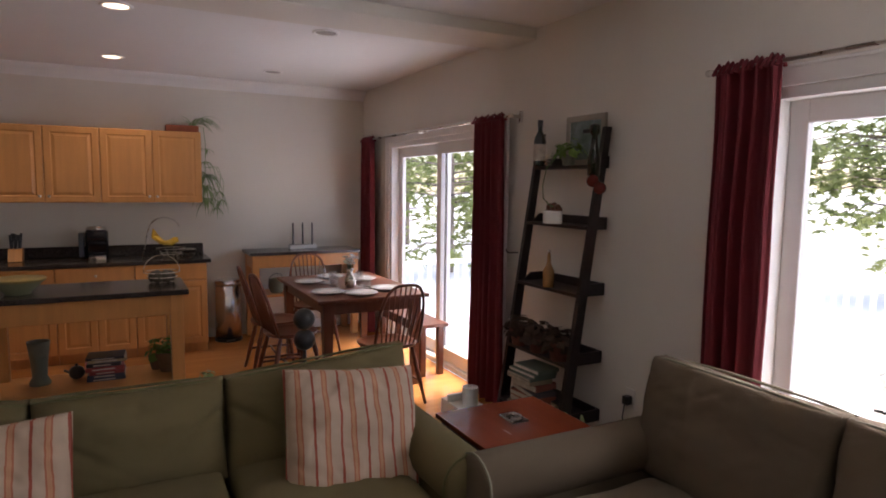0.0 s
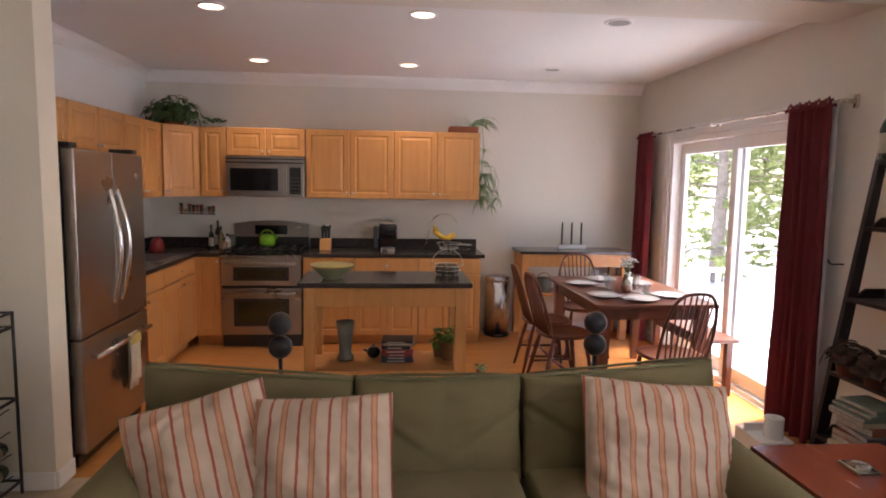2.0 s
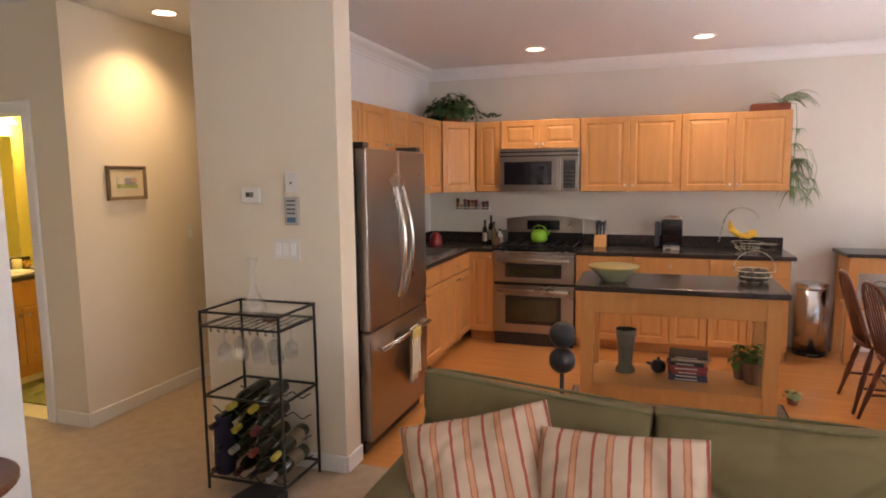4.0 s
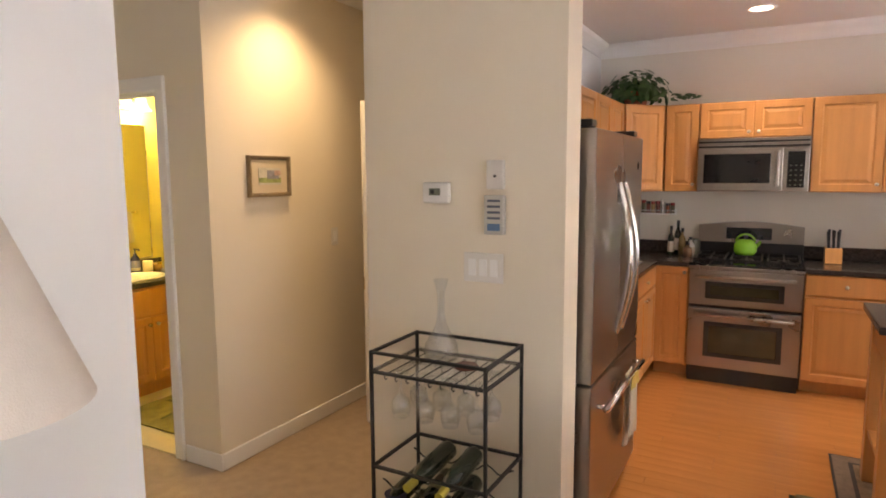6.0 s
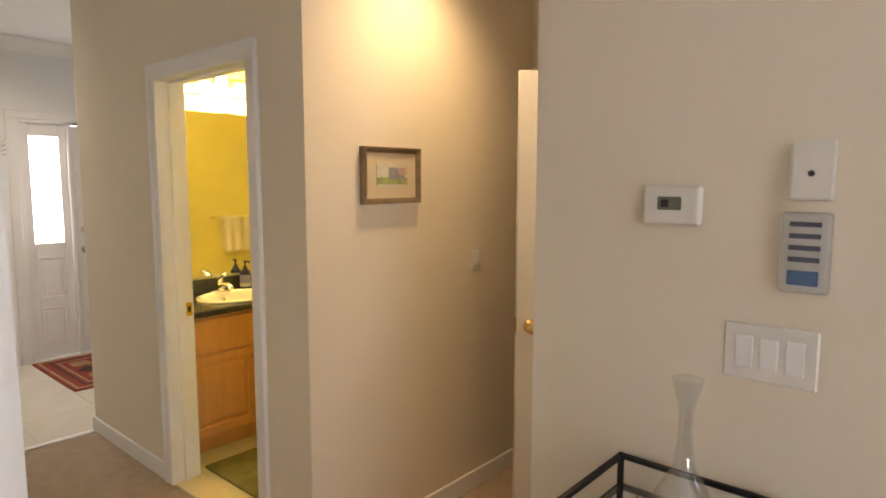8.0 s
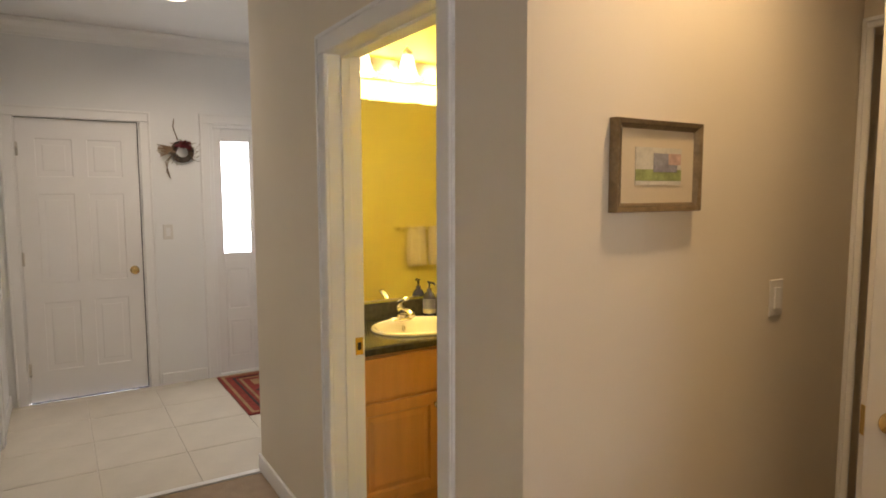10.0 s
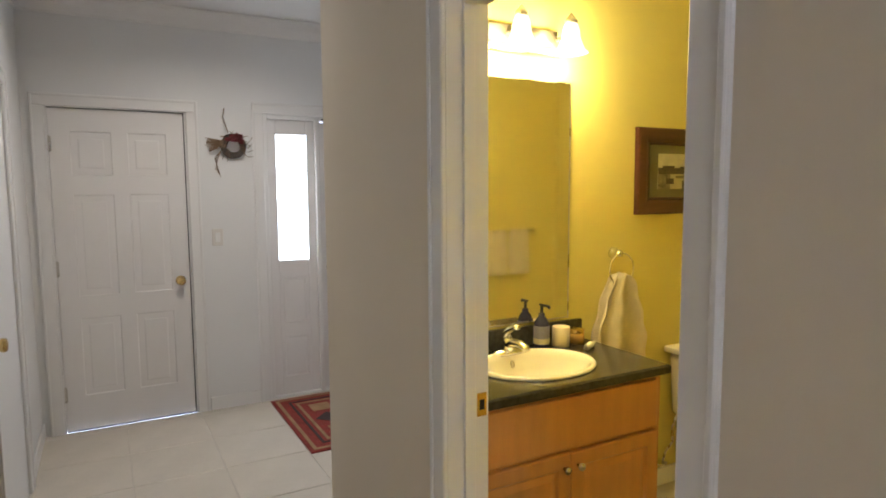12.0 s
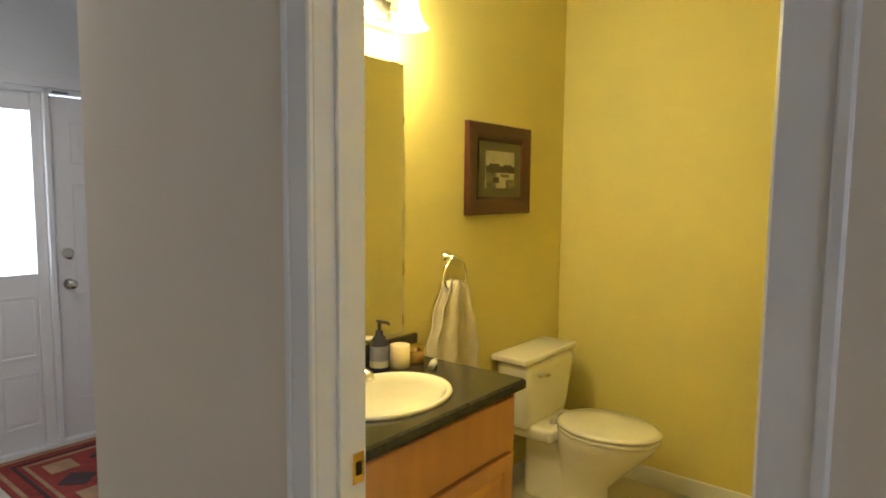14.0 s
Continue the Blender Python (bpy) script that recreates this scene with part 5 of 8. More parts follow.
# curtains and their rods
def curtain(y0, y1, x, top, seed, label):
    ob = thing("curtain", x, (y0 + y1) / 2, 0.015, label, "curtain", "crimson curtains", -90)
    w = y1 - y0
    n, m = 64, 22
    bm = bmesh.new()
    folds = max(4, round(w / 0.085))
    sheets = []
    for s in (0, 1):
        g = []
        for j in range(m + 1):
            f = j / m
            row = []
            for i in range(n + 1):
                u = i / n
                spread = 1.0 + 0.10 * f * math.sin(seed) + 0.05 * noise.noise(Vector((f * 2, seed, 0)))
                ph = folds * 2 * math.pi * u + 0.8 * noise.noise(Vector((u * 3, f * 1.3, seed)))
                dy = (0.028 + 0.02 * f) * math.sin(ph) + 0.012 * math.sin(2.3 * ph + seed)
                head = 0.018 * math.sin(folds * 4 * math.pi * u + seed) if j == 0 else 0
                row.append(bm.verts.new(((u - 0.5) * w * spread + 0.02 * noise.noise(Vector((f * 3, u, seed))), dy + s * 0.004, (top - 0.015 + head) * (1 - f) + 0.0)))
            g.append(row)
        sheets.append(g)
        for j in range(m):
            for i in range(n):
                bm.faces.new((g[j][i], g[j][i + 1], g[j + 1][i + 1], g[j + 1][i]))
    a, b = sheets
    for j in range(m):
        for i in (0, n):
            bm.faces.new((a[j][i], b[j][i], b[j + 1][i], a[j + 1][i]))
    part("drape", bm, M_CURTAIN, ob, smooth=True)
    for k in range(14):
        u = (k + 0.5) / 14 - 0.5
        tab = tube(bmesh.new(), [(u * w, -0.03, top - 0.035), (u * w + 0.004, 0.0, top + 0.012 + 0.008 * math.sin(k * 2.1 + seed)), (u * w, 0.03, top - 0.035)], 0.009, 5)
        part("heading_tab", tab, M_CURTAIN, ob)
    return ob


RX, RZ = 4.235, 2.125
curtain(-0.24, 0.10, RX, RZ, 1.0, "crimson curtain gathered beside the dining sliding door")
curtain(-2.79, -2.37, RX, RZ, 2.0, "crimson floor-length curtain at the dining sliding door")
curtain(-4.88, -4.55, RX, RZ + 0.04, 3.0, "crimson floor-length curtain at the living room sliding door")


def curtain_rod(y0, y1, z):
    ob = thing("curtain_rod", RX, y0, z, "slim grey metal curtain rod on wall brackets", "curtain rod", "curtain rods")
    part("rod", tube(bmesh.new(), [(0, 0, 0), (0, y1 - y0, 0)], 0.009, 10), M_NICKEL, ob, smooth=True)
    for yy in (0.02, (y1 - y0) / 2, y1 - y0 - 0.02):
        bm = box(bmesh.new(), -0.012, yy - 0.012, -0.015, EX - RX, yy + 0.012, 0.012, 0.003, 1)
        box(bm, EX - RX - 0.008, yy - 0.02, -0.04, EX - RX, yy + 0.02, 0.04)
        part("bracket", bm, M_NICKEL, ob)
    for yy in (0, y1 - y0):
        part("finial", ball(bmesh.new(), 0, yy, 0, 0.016, 12, 8), M_NICKEL, ob, smooth=True)


curtain_rod(-2.88, 0.14, RZ)
curtain_rod(-7.25, -4.51, RZ + 0.04)
ob = thing("curtain_tieback", EX, -2.86, 1.16, "small dark metal curtain tieback hook on the wall", "hook", rz=-90)
part("hook", tube(bmesh.new(), [(0, 0, 0), (0, -0.08, 0), (0.0, -0.10, 0.015), (0, -0.10, 0.03)], 0.005, 6), M_IRON, ob)


def table_lamp():
    x, y = -0.69, -4.78
    ob = thing("side_table", x, y, 0, "small dark round table under the lamp", "side table")
    part("top", lathe(bmesh.new(), [(0, 0.62), (0.24, 0.62), (0.25, 0.63), (0.25, 0.645), (0.24, 0.65), (0, 0.65)], 30), M_CHERRY, ob)
    part("column", lathe(bmesh.new(), [(0, 0.03), (0.05, 0.03), (0.03, 0.10), (0.035, 0.40), (0.05, 0.62), (0, 0.62)], 16), M_CHERRY, ob, smooth=True)
    part("foot", lathe(bmesh.new(), [(0, 0), (0.18, 0), (0.17, 0.03), (0, 0.035)], 24), M_CHERRY, ob)
    ob = thing("table_lamp", x, y, 0.65, "table lamp with a cream linen cone shade, unlit", "lamp")
    part("base", lathe(bmesh.new(), [(0, 0), (0.07, 0), (0.075, 0.02), (0.03, 0.05), (0.055, 0.16), (0.06, 0.26), (0.02, 0.38), (0.012, 0.52), (0, 0.52)], 20), M_IRON, ob, smooth=True)
    bm = bmesh.new()
    prof = ((0.215, 0.52), (0.085, 0.86), (0.082, 0.86), (0.212, 0.523), (0.215, 0.52))
    vs = [[bm.verts.new((r * math.cos(2 * math.pi * k / 40), r * math.sin(2 * math.pi * k / 40), z)) for k in range(40)] for r, z in prof]
    for a, b in zip(vs, vs[1:]):
        for k in range(40):
            bm.faces.new((a[k], a[(k + 1) % 40], b[(k + 1) % 40], b[k]))
    part("shade", bm, M_SHADEFAB, ob, "cream linen cone shade", smooth=True)
    part("harp", tube(bmesh.new(), [(0, 0, 0.5), (0.06, 0, 0.6), (0.06, 0, 0.78), (0, 0, 0.86), (-0.06, 0, 0.78), (-0.06, 0, 0.6), (0, 0, 0.5)], 0.003, 6), M_BRASS, ob)
    part("spider", tube(bmesh.new(), [(-0.083, 0, 0.855), (0.083, 0, 0.855)], 0.003, 6), M_BRASS, ob)


table_lamp()


# ---- bar cart by the wall end ----
def bar_cart():
    x0, x1, y0, y1 = -0.715, -0.255, -3.486, -3.157
    ob = thing("bar_cart", x0, y0, 0, "black iron wine rack stand with a glass top", "bar cart")
    w, d, h, r = x1 - x0, y1 - y0, 0.945, 0.0062
    for lx in (0, w):
        for ly in (0, d):
            part("post", box(bmesh.new(), lx - r, ly - r, 0, lx + r, ly + r, h, 0.002, 1), M_IRON, ob)
    def ring(z, name="rail", t=0.0055):
        for a, b in (((0, 0), (w, 0)), ((w, 0), (w, d)), ((0, d), (w, d)), ((0, 0), (0, d))):
            lo = (min(a[0], b[0]) - t * (a[0] == b[0]) + r * (a[0] != b[0]), min(a[1], b[1]) - t * (a[1] == b[1]) + r * (a[1] != b[1]), z - t)
            hi = (max(a[0], b[0]) + t * (a[0] == b[0]) - r * (a[0] != b[0]), max(a[1], b[1]) + t * (a[1] == b[1]) - r * (a[1] != b[1]), z + t)
            part(name, box(bmesh.new(), *lo, *hi), M_IRON, ob)
    for z in (h - 0.007, 0.865, 0.50, 0.07):
        ring(z)
    part("glass_top", box(bmesh.new(), r, r, 0.873, w - r, d - r, 0.879), M_GLASS, ob, "clear glass shelf")
    for k in range(9):
        xx = 0.045 + k * (w - 0.09) / 8
        part("hanger_wire", tube(bmesh.new(), [(xx, d - 0.006, 0.856), (xx, 0.03, 0.852), (xx + 0.004, 0.012, 0.846), (xx + 0.010, 0.010, 0.838), (xx + 0.016, 0.014, 0.843)], 0.0028, 5), M_IRON, ob)
    for j in range(4):
        zz = 0.10 + 0.115 * j
        for yy in (0.05, d - 0.05):
            pts = [(0.01 + (w - 0.02) * k / 20, yy, zz - (0.03 if yy < 0.1 else 0.0) + 0.016 * math.cos(2 * math.pi * k / 5)) for k in range(21)]
            part("bottle_wire", tube(bmesh.new(), pts, 0.0035, 5), M_IRON, ob)
    return x0, y0, w, d


CX, CY, CW, CD = bar_cart()


def bar_stock():
    dim_label = material("aged_wine_label", (0.22, 0.17, 0.11), 0.8, vary=0.2, scale=40)
    rnd = random.Random(4)
    caps = ((0.03, 0.02, 0.025), (0.20, 0.02, 0.02), (0.45, 0.38, 0.05), (0.10, 0.02, 0.03), (0.3, 0.3, 0.28))
    mats = [material("capsule_foil", c, 0.35, vary=0.1) for c in caps]
    for j in range(4):
        for k in range(4):
            if (j, k) in ((3, 0), (3, 3), (2, 3)):
                continue
            ob = thing("wine_bottle", CX + 0.06 + 0.113 * k, CY - 0.04, 0.13 + 0.115 * j, "dark glass wine bottle lying in the rack", "bottle", "bottles in the rack")
            ob.matrix_basis = pose(CX + 0.06 + 0.113 * k, CY + 0.28, 0.145 + 0.115 * j, 96, 0, rnd.uniform(-4, 4))
            part("glass", lathe(bmesh.new(), [(0, 0), (0.036, 0), (0.038, 0.01), (0.038, 0.19), (0.028, 0.225), (0.015, 0.25), (0.014, 0.30), (0, 0.30)], 14), M_OLIVEGLASS, ob, smooth=True)
            part("capsule", lathe(bmesh.new(), [(0.0155, 0.245), (0.0165, 0.25), (0.0165, 0.304), (0, 0.305)], 12), mats[rnd.randrange(5)], ob)
            if k % 2 and j < 3:
                part("paper_label", lathe(bmesh.new(), [(0.0384, 0.05), (0.0386, 0.05), (0.0386, 0.14), (0.0384, 0.14)], 14), dim_label, ob)
    ob = thing("bottle_bag", CX + 0.06, CY + 0.06, 0.078, "navy velvet bottle bag standing in the rack", "bag")
    part("bag", lathe(bmesh.new(), [(0, 0), (0.05, 0), (0.055, 0.05), (0.05, 0.24), (0.035, 0.27), (0.045, 0.30), (0, 0.29)], 14), material("navy_velvet", (0.02, 0.018, 0.05), 0.8, vary=0.3), ob, smooth=True)
    ob = thing("dark_tray_box", CX + 0.38, CY - 0.16, 0.0, "flat black box on the carpet before the rack", "box", rz=-10)
    part("lid", box(bmesh.new(), -0.10, -0.14, 0.05, 0.10, 0.14, 0.09, 0.006), M_BLACK, ob)
    part("body", box(bmesh.new(), -0.095, -0.135, 0.0, 0.095, 0.135, 0.05, 0.004), M_BLACK, ob)
    ob = thing("decanter", CX + 0.19, CY + 0.19, 0.879, "tall clear glass decanter on the glass top", "decanter")
    prof = [(0, 0), (0.058, 0), (0.066, 0.015), (0.065, 0.06), (0.045, 0.10), (0.022, 0.14), (0.014, 0.20), (0.015, 0.26), (0.030, 0.315), (0.028, 0.315), (0.013, 0.26), (0.012, 0.20), (0.019, 0.14), (0.042, 0.10), (0.061, 0.06), (0.062, 0.016), (0.054, 0.006), (0, 0.006)]
    part("glass", lathe(bmesh.new(), prof, 24), M_GLASS, ob, smooth=True)
    ob = thing("wooden_coaster", CX + 0.31, CY + 0.16, 0.879, "round dark wooden coaster on the glass top", "coaster")
    part("disc", lathe(bmesh.new(), [(0, 0), (0.045, 0), (0.047, 0.006), (0.04, 0.012), (0, 0.010)], 20), M_CHERRY, ob)
    for k in range(4):
        for j in range(2):
            ob = thing("stemmed_glass", CX + 0.07 + 0.105 * k, CY + 0.09 + 0.13 * j, 0.85, "clear stemmed wine glass hanging upside down", "wine glass", "hanging wine glasses")
            prof = [(0.032, 0.0), (0.034, -0.002), (0.006, -0.008), (0.004, -0.07), (0.012, -0.085), (0.034, -0.11), (0.038, -0.14), (0.03, -0.175), (0.0285, -0.175), (0.036, -0.14), (0.032, -0.112), (0.006, -0.09), (0.0, -0.09)]
            part("glass", lathe(bmesh.new(), prof[:13], 16), M_GLASS, ob, smooth=True)


bar_stock()


# ---- on the wall end ----
def wall_plates():
    ob = thing("thermostat", -0.63, SB, 1.510, "white thermostat with small dark display on the wall", "thermostat")
    part("case", box(bmesh.new(), -0.06, -0.026, -0.042, 0.06, 0, 0.042, 0.01, 3), M_PLASTIC, ob)
    boxpart("display", M_CLAY, ob, (-0.028, -0.028, -0.010), (0.022, -0.025, 0.018), 0.002)
    boxpart("digits", M_BLACK, ob, (-0.02, -0.029, -0.004), (-0.004, -0.0275, 0.012))
    ob = thing("door_chime", -0.375, SB, 1.580, "white plug-in sensor box on the wall", "sensor")
    part("case", box(bmesh.new(), -0.036, -0.022, -0.055, 0.036, 0, 0.055, 0.006), M_PLASTIC, ob)
    part("eye", lathe(bmesh.new(), [(0, 0), (0.006, 0), (0.005, 0.004), (0, 0.005)], 10), M_BLACK, ob).matrix_basis = pose(0, -0.022, -0.005, 90, 0, 0)
    ob = thing("remote_control", -0.378, SB, 1.437, "grey remote control with dark and blue buttons in a wall cradle", "remote")
    part("cradle", box(bmesh.new(), -0.042, -0.024, -0.085, 0.042, 0, 0.066, 0.006), material("grey_beige_plastic", (0.50, 0.48, 0.44), 0.45), ob)
    for k in range(4):
        boxpart("button_row", material("slate_keys", (0.10, 0.11, 0.15), 0.5), ob, (-0.026, -0.027, 0.040 - 0.022 * k), (0.026, -0.023, 0.049 - 0.022 * k), 0.001)
    boxpart("blue_key", material("blue_plastic", (0.08, 0.16, 0.29), 0.4), ob, (-0.026, -0.027, -0.070), (0.026, -0.023, -0.042), 0.002)
    ob = thing("light_switch", -0.43, SB, 1.22, "white three-gang rocker light switch plate", "light switch")
    part("plate", box(bmesh.new(), -0.085, -0.006, -0.058, 0.085, 0, 0.058, 0.003, 1), M_PLASTIC, ob)
    for k in (-1, 0, 1):
        boxpart("rocker", M_TRIM, ob, (k * 0.046 - 0.016, -0.010, -0.033), (k * 0.046 + 0.016, -0.005, 0.033), 0.002)


wall_plates()


def switch_plate(x, y, z, rz, label):
    ob = thing("light_switch", x, y, z, label, "light switch", "", rz)
    part("plate", box(bmesh.new(), -0.036, -0.006, -0.058, 0.036, 0, 0.058, 0.003, 1), M_PLASTIC, ob)
    boxpart("rocker", M_TRIM, ob, (-0.016, -0.011, -0.033), (0.016, -0.005, 0.033), 0.002)


switch_plate(HX, -2.06, 1.185, 90, "white single rocker switch on the hall wall")
switch_plate(FX, -3.22, 1.21, 90, "white light switch beside the entry closet door")

# ---- dining corner ----
def dining_table():
    x0, x1, y0, y1 = 3.07, 3.99, -2.12, -0.74
    ob = thing("dining_table", x0, y0, 0, "dark cherry rectangular dining table laid for a meal", "table")
    w, d = x1 - x0, y1 - y0
    part("top", box(bmesh.new(), 0, 0, 0.735, w, d, 0.765, 0.008), M_CHERRY, ob)
    bm = bmesh.new()
    for a in ((0.08, 0.07, 0.64, w - 0.08, 0.09, 0.735), (0.08, d - 0.09, 0.64, w - 0.08, d - 0.07, 0.735), (0.07, 0.08, 0.64, 0.09, d - 0.08, 0.735), (w - 0.09, 0.08, 0.64, w - 0.07, d - 0.08, 0.735)):
        box(bm, *a)
    part("apron", bm, M_CHERRY, ob)
    for lx in (0.05, w - 0.05 - 0.085):
        for ly in (0.05, d - 0.05 - 0.085):
            bm = bmesh.new()
            cx, cy = lx + 0.0425, ly + 0.0425
            lo, hi = [[bm.verts.new((cx + sx * r, cy + sy * r, z)) for sx, sy in ((-1, -1), (1, -1), (1, 1), (-1, 1))] for r, z in ((0.024, 0), (0.0425, 0.734))]
            bm.faces.new(lo)
            bm.faces.new(hi)
            for k in range(4):
                bm.faces.new((lo[k], lo[(k + 1) % 4], hi[(k + 1) % 4], hi[k]))
            part("leg", bm, M_CHERRY, ob)


dining_table()


def windsor_chair():
    """Bow-back chair that faces local +y, centred on its seat."""
    ob = thing("windsor_chair", 3.55, -2.28, 0, "dark cherry bow-back windsor chair at the dining table", "chair", "chairs round the table", 6)
    bm = bmesh.new()
    n = 28
    outline = [(0.215 * math.copysign(abs(math.cos(a)) ** 0.75, math.cos(a)), 0.205 * math.copysign(abs(math.sin(a)) ** 0.8, math.sin(a))) for a in [2 * math.pi * k / n for k in range(n)]]
    rings = [[bm.verts.new((x * f, y * f, z)) for x, y in outline] for f, z in ((0.0001, 0.448), (0.5, 0.448), (0.85, 0.456), (0.97, 0.463), (1.0, 0.455), (0.97, 0.438), (0.8, 0.425), (0.0001, 0.425))]
    for a, b in zip(rings, rings[1:]):
        for k in range(n):
            bm.faces.new((a[k], a[(k + 1) % n], b[(k + 1) % n], b[k]))
    part("seat", bm, M_CHERRY, ob, smooth=True)
    feet = []
    for sx, sy in ((-1, -1), (1, -1), (1, 1), (-1, 1)):
        top, foot = Vector((sx * 0.14, sy * 0.13, 0.43)), Vector((sx * 0.205, sy * 0.20 - (0.03 if sy < 0 else 0), 0))
        bm = bmesh.new()
        prev = None
        for f, r in ((0, 0.012), (0.12, 0.016), (0.3, 0.021), (0.4, 0.015), (0.43, 0.020), (0.62, 0.018), (0.8, 0.013), (1, 0.011)):
            p = top.lerp(foot, f)
            ring = [bm.verts.new(p + Vector((r * math.cos(2 * math.pi * k / 10), r * math.sin(2 * math.pi * k / 10), 0))) for k in range(10)]
            if prev:
                for k in range(10):
                    bm.faces.new((prev[k], prev[(k + 1) % 10], ring[(k + 1) % 10], ring[k]))
            else:
                bm.faces.new(ring)
            prev = ring
        bm.faces.new(prev)
        part("leg", bm, M_CHERRY, ob, smooth=True)
        feet.append((top, foot))
    mids = [t.lerp(f, 0.6) for t, f in feet]
    for a, b in ((mids[0], mids[3]), (mids[1], mids[2])):
        part("stretcher", tube(bmesh.new(), [a, a.lerp(b, 0.5), b], 0.010, 8), M_CHERRY, ob, smooth=True)
    part("stretcher", tube(bmesh.new(), [mids[0].lerp(mids[3], 0.5), mids[1].lerp(mids[2], 0.5)], 0.010, 8), M_CHERRY, ob, smooth=True)
    bow = []
    for k in range(25):
        a = math.pi * k / 24
        h = 0.455 + 0.47 * math.sin(a) ** 0.8
        bow.append((0.205 * math.copysign(abs(math.cos(a)) ** 0.6, math.cos(a)) * (1 - 0.10 * (1 - math.sin(a))), -0.155 - 0.14 * (h - 0.455) / 0.47, h))
    part("bow", tube(bmesh.new(), bow, 0.0115, 8), M_CHERRY, ob, smooth=True)
    for k in range(-4, 5):
        u = k / 4.7
        h = 0.455 + 0.47 * (1 - abs(u) ** 2.6) ** 0.48
        part("spindle", tube(bmesh.new(), [(0.155 * u, -0.165, 0.455), (0.178 * u, -0.165 - 0.065 * (h - 0.455) / 0.47, (0.455 + h) / 2), (0.2 * u, -0.155 - 0.14 * (h - 0.455) / 0.47, h)], 0.0062, 6), M_CHERRY, ob, smooth=True)
    return ob


chair = windsor_chair()
copy_thing(chair, pose(2.98, -1.62, 0, 0, 0, -84))
copy_thing(chair, pose(2.96, -1.16, 0, 0, 0, -92))
far_chair = copy_thing(chair, pose(3.46, -0.62, 0, 0, 0, 178))
far_chair["label"] = "dark cherry bow-back windsor chair before the console table"


def bench():
    ob = thing("bench", 4.00, -1.95, 0, "dark cherry wooden bench along the table by the door", "bench")
    w, d = 0.26, 1.05
    part("seat", box(bmesh.new(), 0, 0, 0.43, w, d, 0.46, 0.006), M_CHERRY, ob)
    for y in (0.05, d - 0.10):
        for x in (0.02, w - 0.07):
            boxpart("leg", M_CHERRY, ob, (x, y, 0), (x + 0.05, y + 0.05, 0.43), 0.004)
    boxpart("rail", M_CHERRY, ob, (0.03, 0.07, 0.36), (0.05, d - 0.07, 0.43), 0.003)


bench()


def place_settings():
    tz = 0.765
    plates = ((3.24, -1.80), (3.24, -1.22), (3.74, -1.80), (3.74, -1.22), (3.50, -1.00), (3.47, -1.95))
    for k, (px, py) in enumerate(plates):
        ob = thing("dinner_plate", px, py, tz, "round white dinner plate on the dining table", "plate", "dinner plates")
        part("plate", lathe(bmesh.new(), [(0, 0.004), (0.07, 0.004), (0.08, 0.008), (0.128, 0.020), (0.130, 0.022), (0.126, 0.024), (0.08, 0.012), (0.07, 0.008), (0, 0.008)], 30), M_CUPS, ob, smooth=True)
    for k, (px, py) in enumerate(((3.38, -1.52), (3.42, -1.34), (3.60, -1.50), (3.66, -1.38), (3.40, -1.10), (3.60, -1.72))):
        ob = thing("tumbler", px, py, tz, "clear glass water tumbler on the dining table", "glass", "water glasses")
        part("glass", lathe(bmesh.new(), [(0, 0), (0.030, 0), (0.038, 0.11), (0.036, 0.11), (0.0285, 0.012), (0, 0.012)], 18), M_GLASS, ob, smooth=True)
    for k, (px, py) in enumerate(((3.40, -1.84), (3.62, -1.62), (3.38, -1.26))):
        ob = thing("folded_napkin", px, py, tz, "folded white napkin with cutlery beside a plate", "napkin", "napkins", 20 * k)
        part("cloth", box(bmesh.new(), -0.05, -0.09, 0, 0.05, 0.09, 0.008, 0.003), M_CUPS, ob)
        part("knife", box(bmesh.new(), -0.02, -0.10, 0.008, -0.008, 0.10, 0.011), M_STEEL, ob)
        part("fork", box(bmesh.new(), 0.008, -0.09, 0.008, 0.018, 0.09, 0.011), M_STEEL, ob)
    ob = thing("flower_vase", 3.50, -1.58, tz, "silver vase of small white flowers on the table", "vase")
    part("vase", lathe(bmesh.new(), [(0, 0), (0.032, 0), (0.045, 0.03), (0.04, 0.08), (0.022, 0.13), (0.034, 0.16), (0.030, 0.16), (0, 0.13)], 20), M_NICKEL, ob, smooth=True)
    rnd, bm, st = random.Random(9), bmesh.new(), bmesh.new()
    for k in range(22):
        a, r = rnd.uniform(0, 6.28), rnd.uniform(0.01, 0.075)
        p = Vector((r * math.cos(a), r * math.sin(a), 0.20 + rnd.uniform(0, 0.07)))
        tube(st, [(0, 0, 0.14), p], 0.0018, 5)
        for j in range(7):
            b = 2 * math.pi * j / 7
            round_leaf(bm, p + Vector((0.013 * math.cos(b), 0.013 * math.sin(b), 0.003)), (math.cos(b) * 0.6, math.sin(b) * 0.6, 1), 0.015, rnd)
    part("stems", st, M_LEAF, ob)
    part("petals", bm, M_CUPS, ob, "white petals")


place_settings()


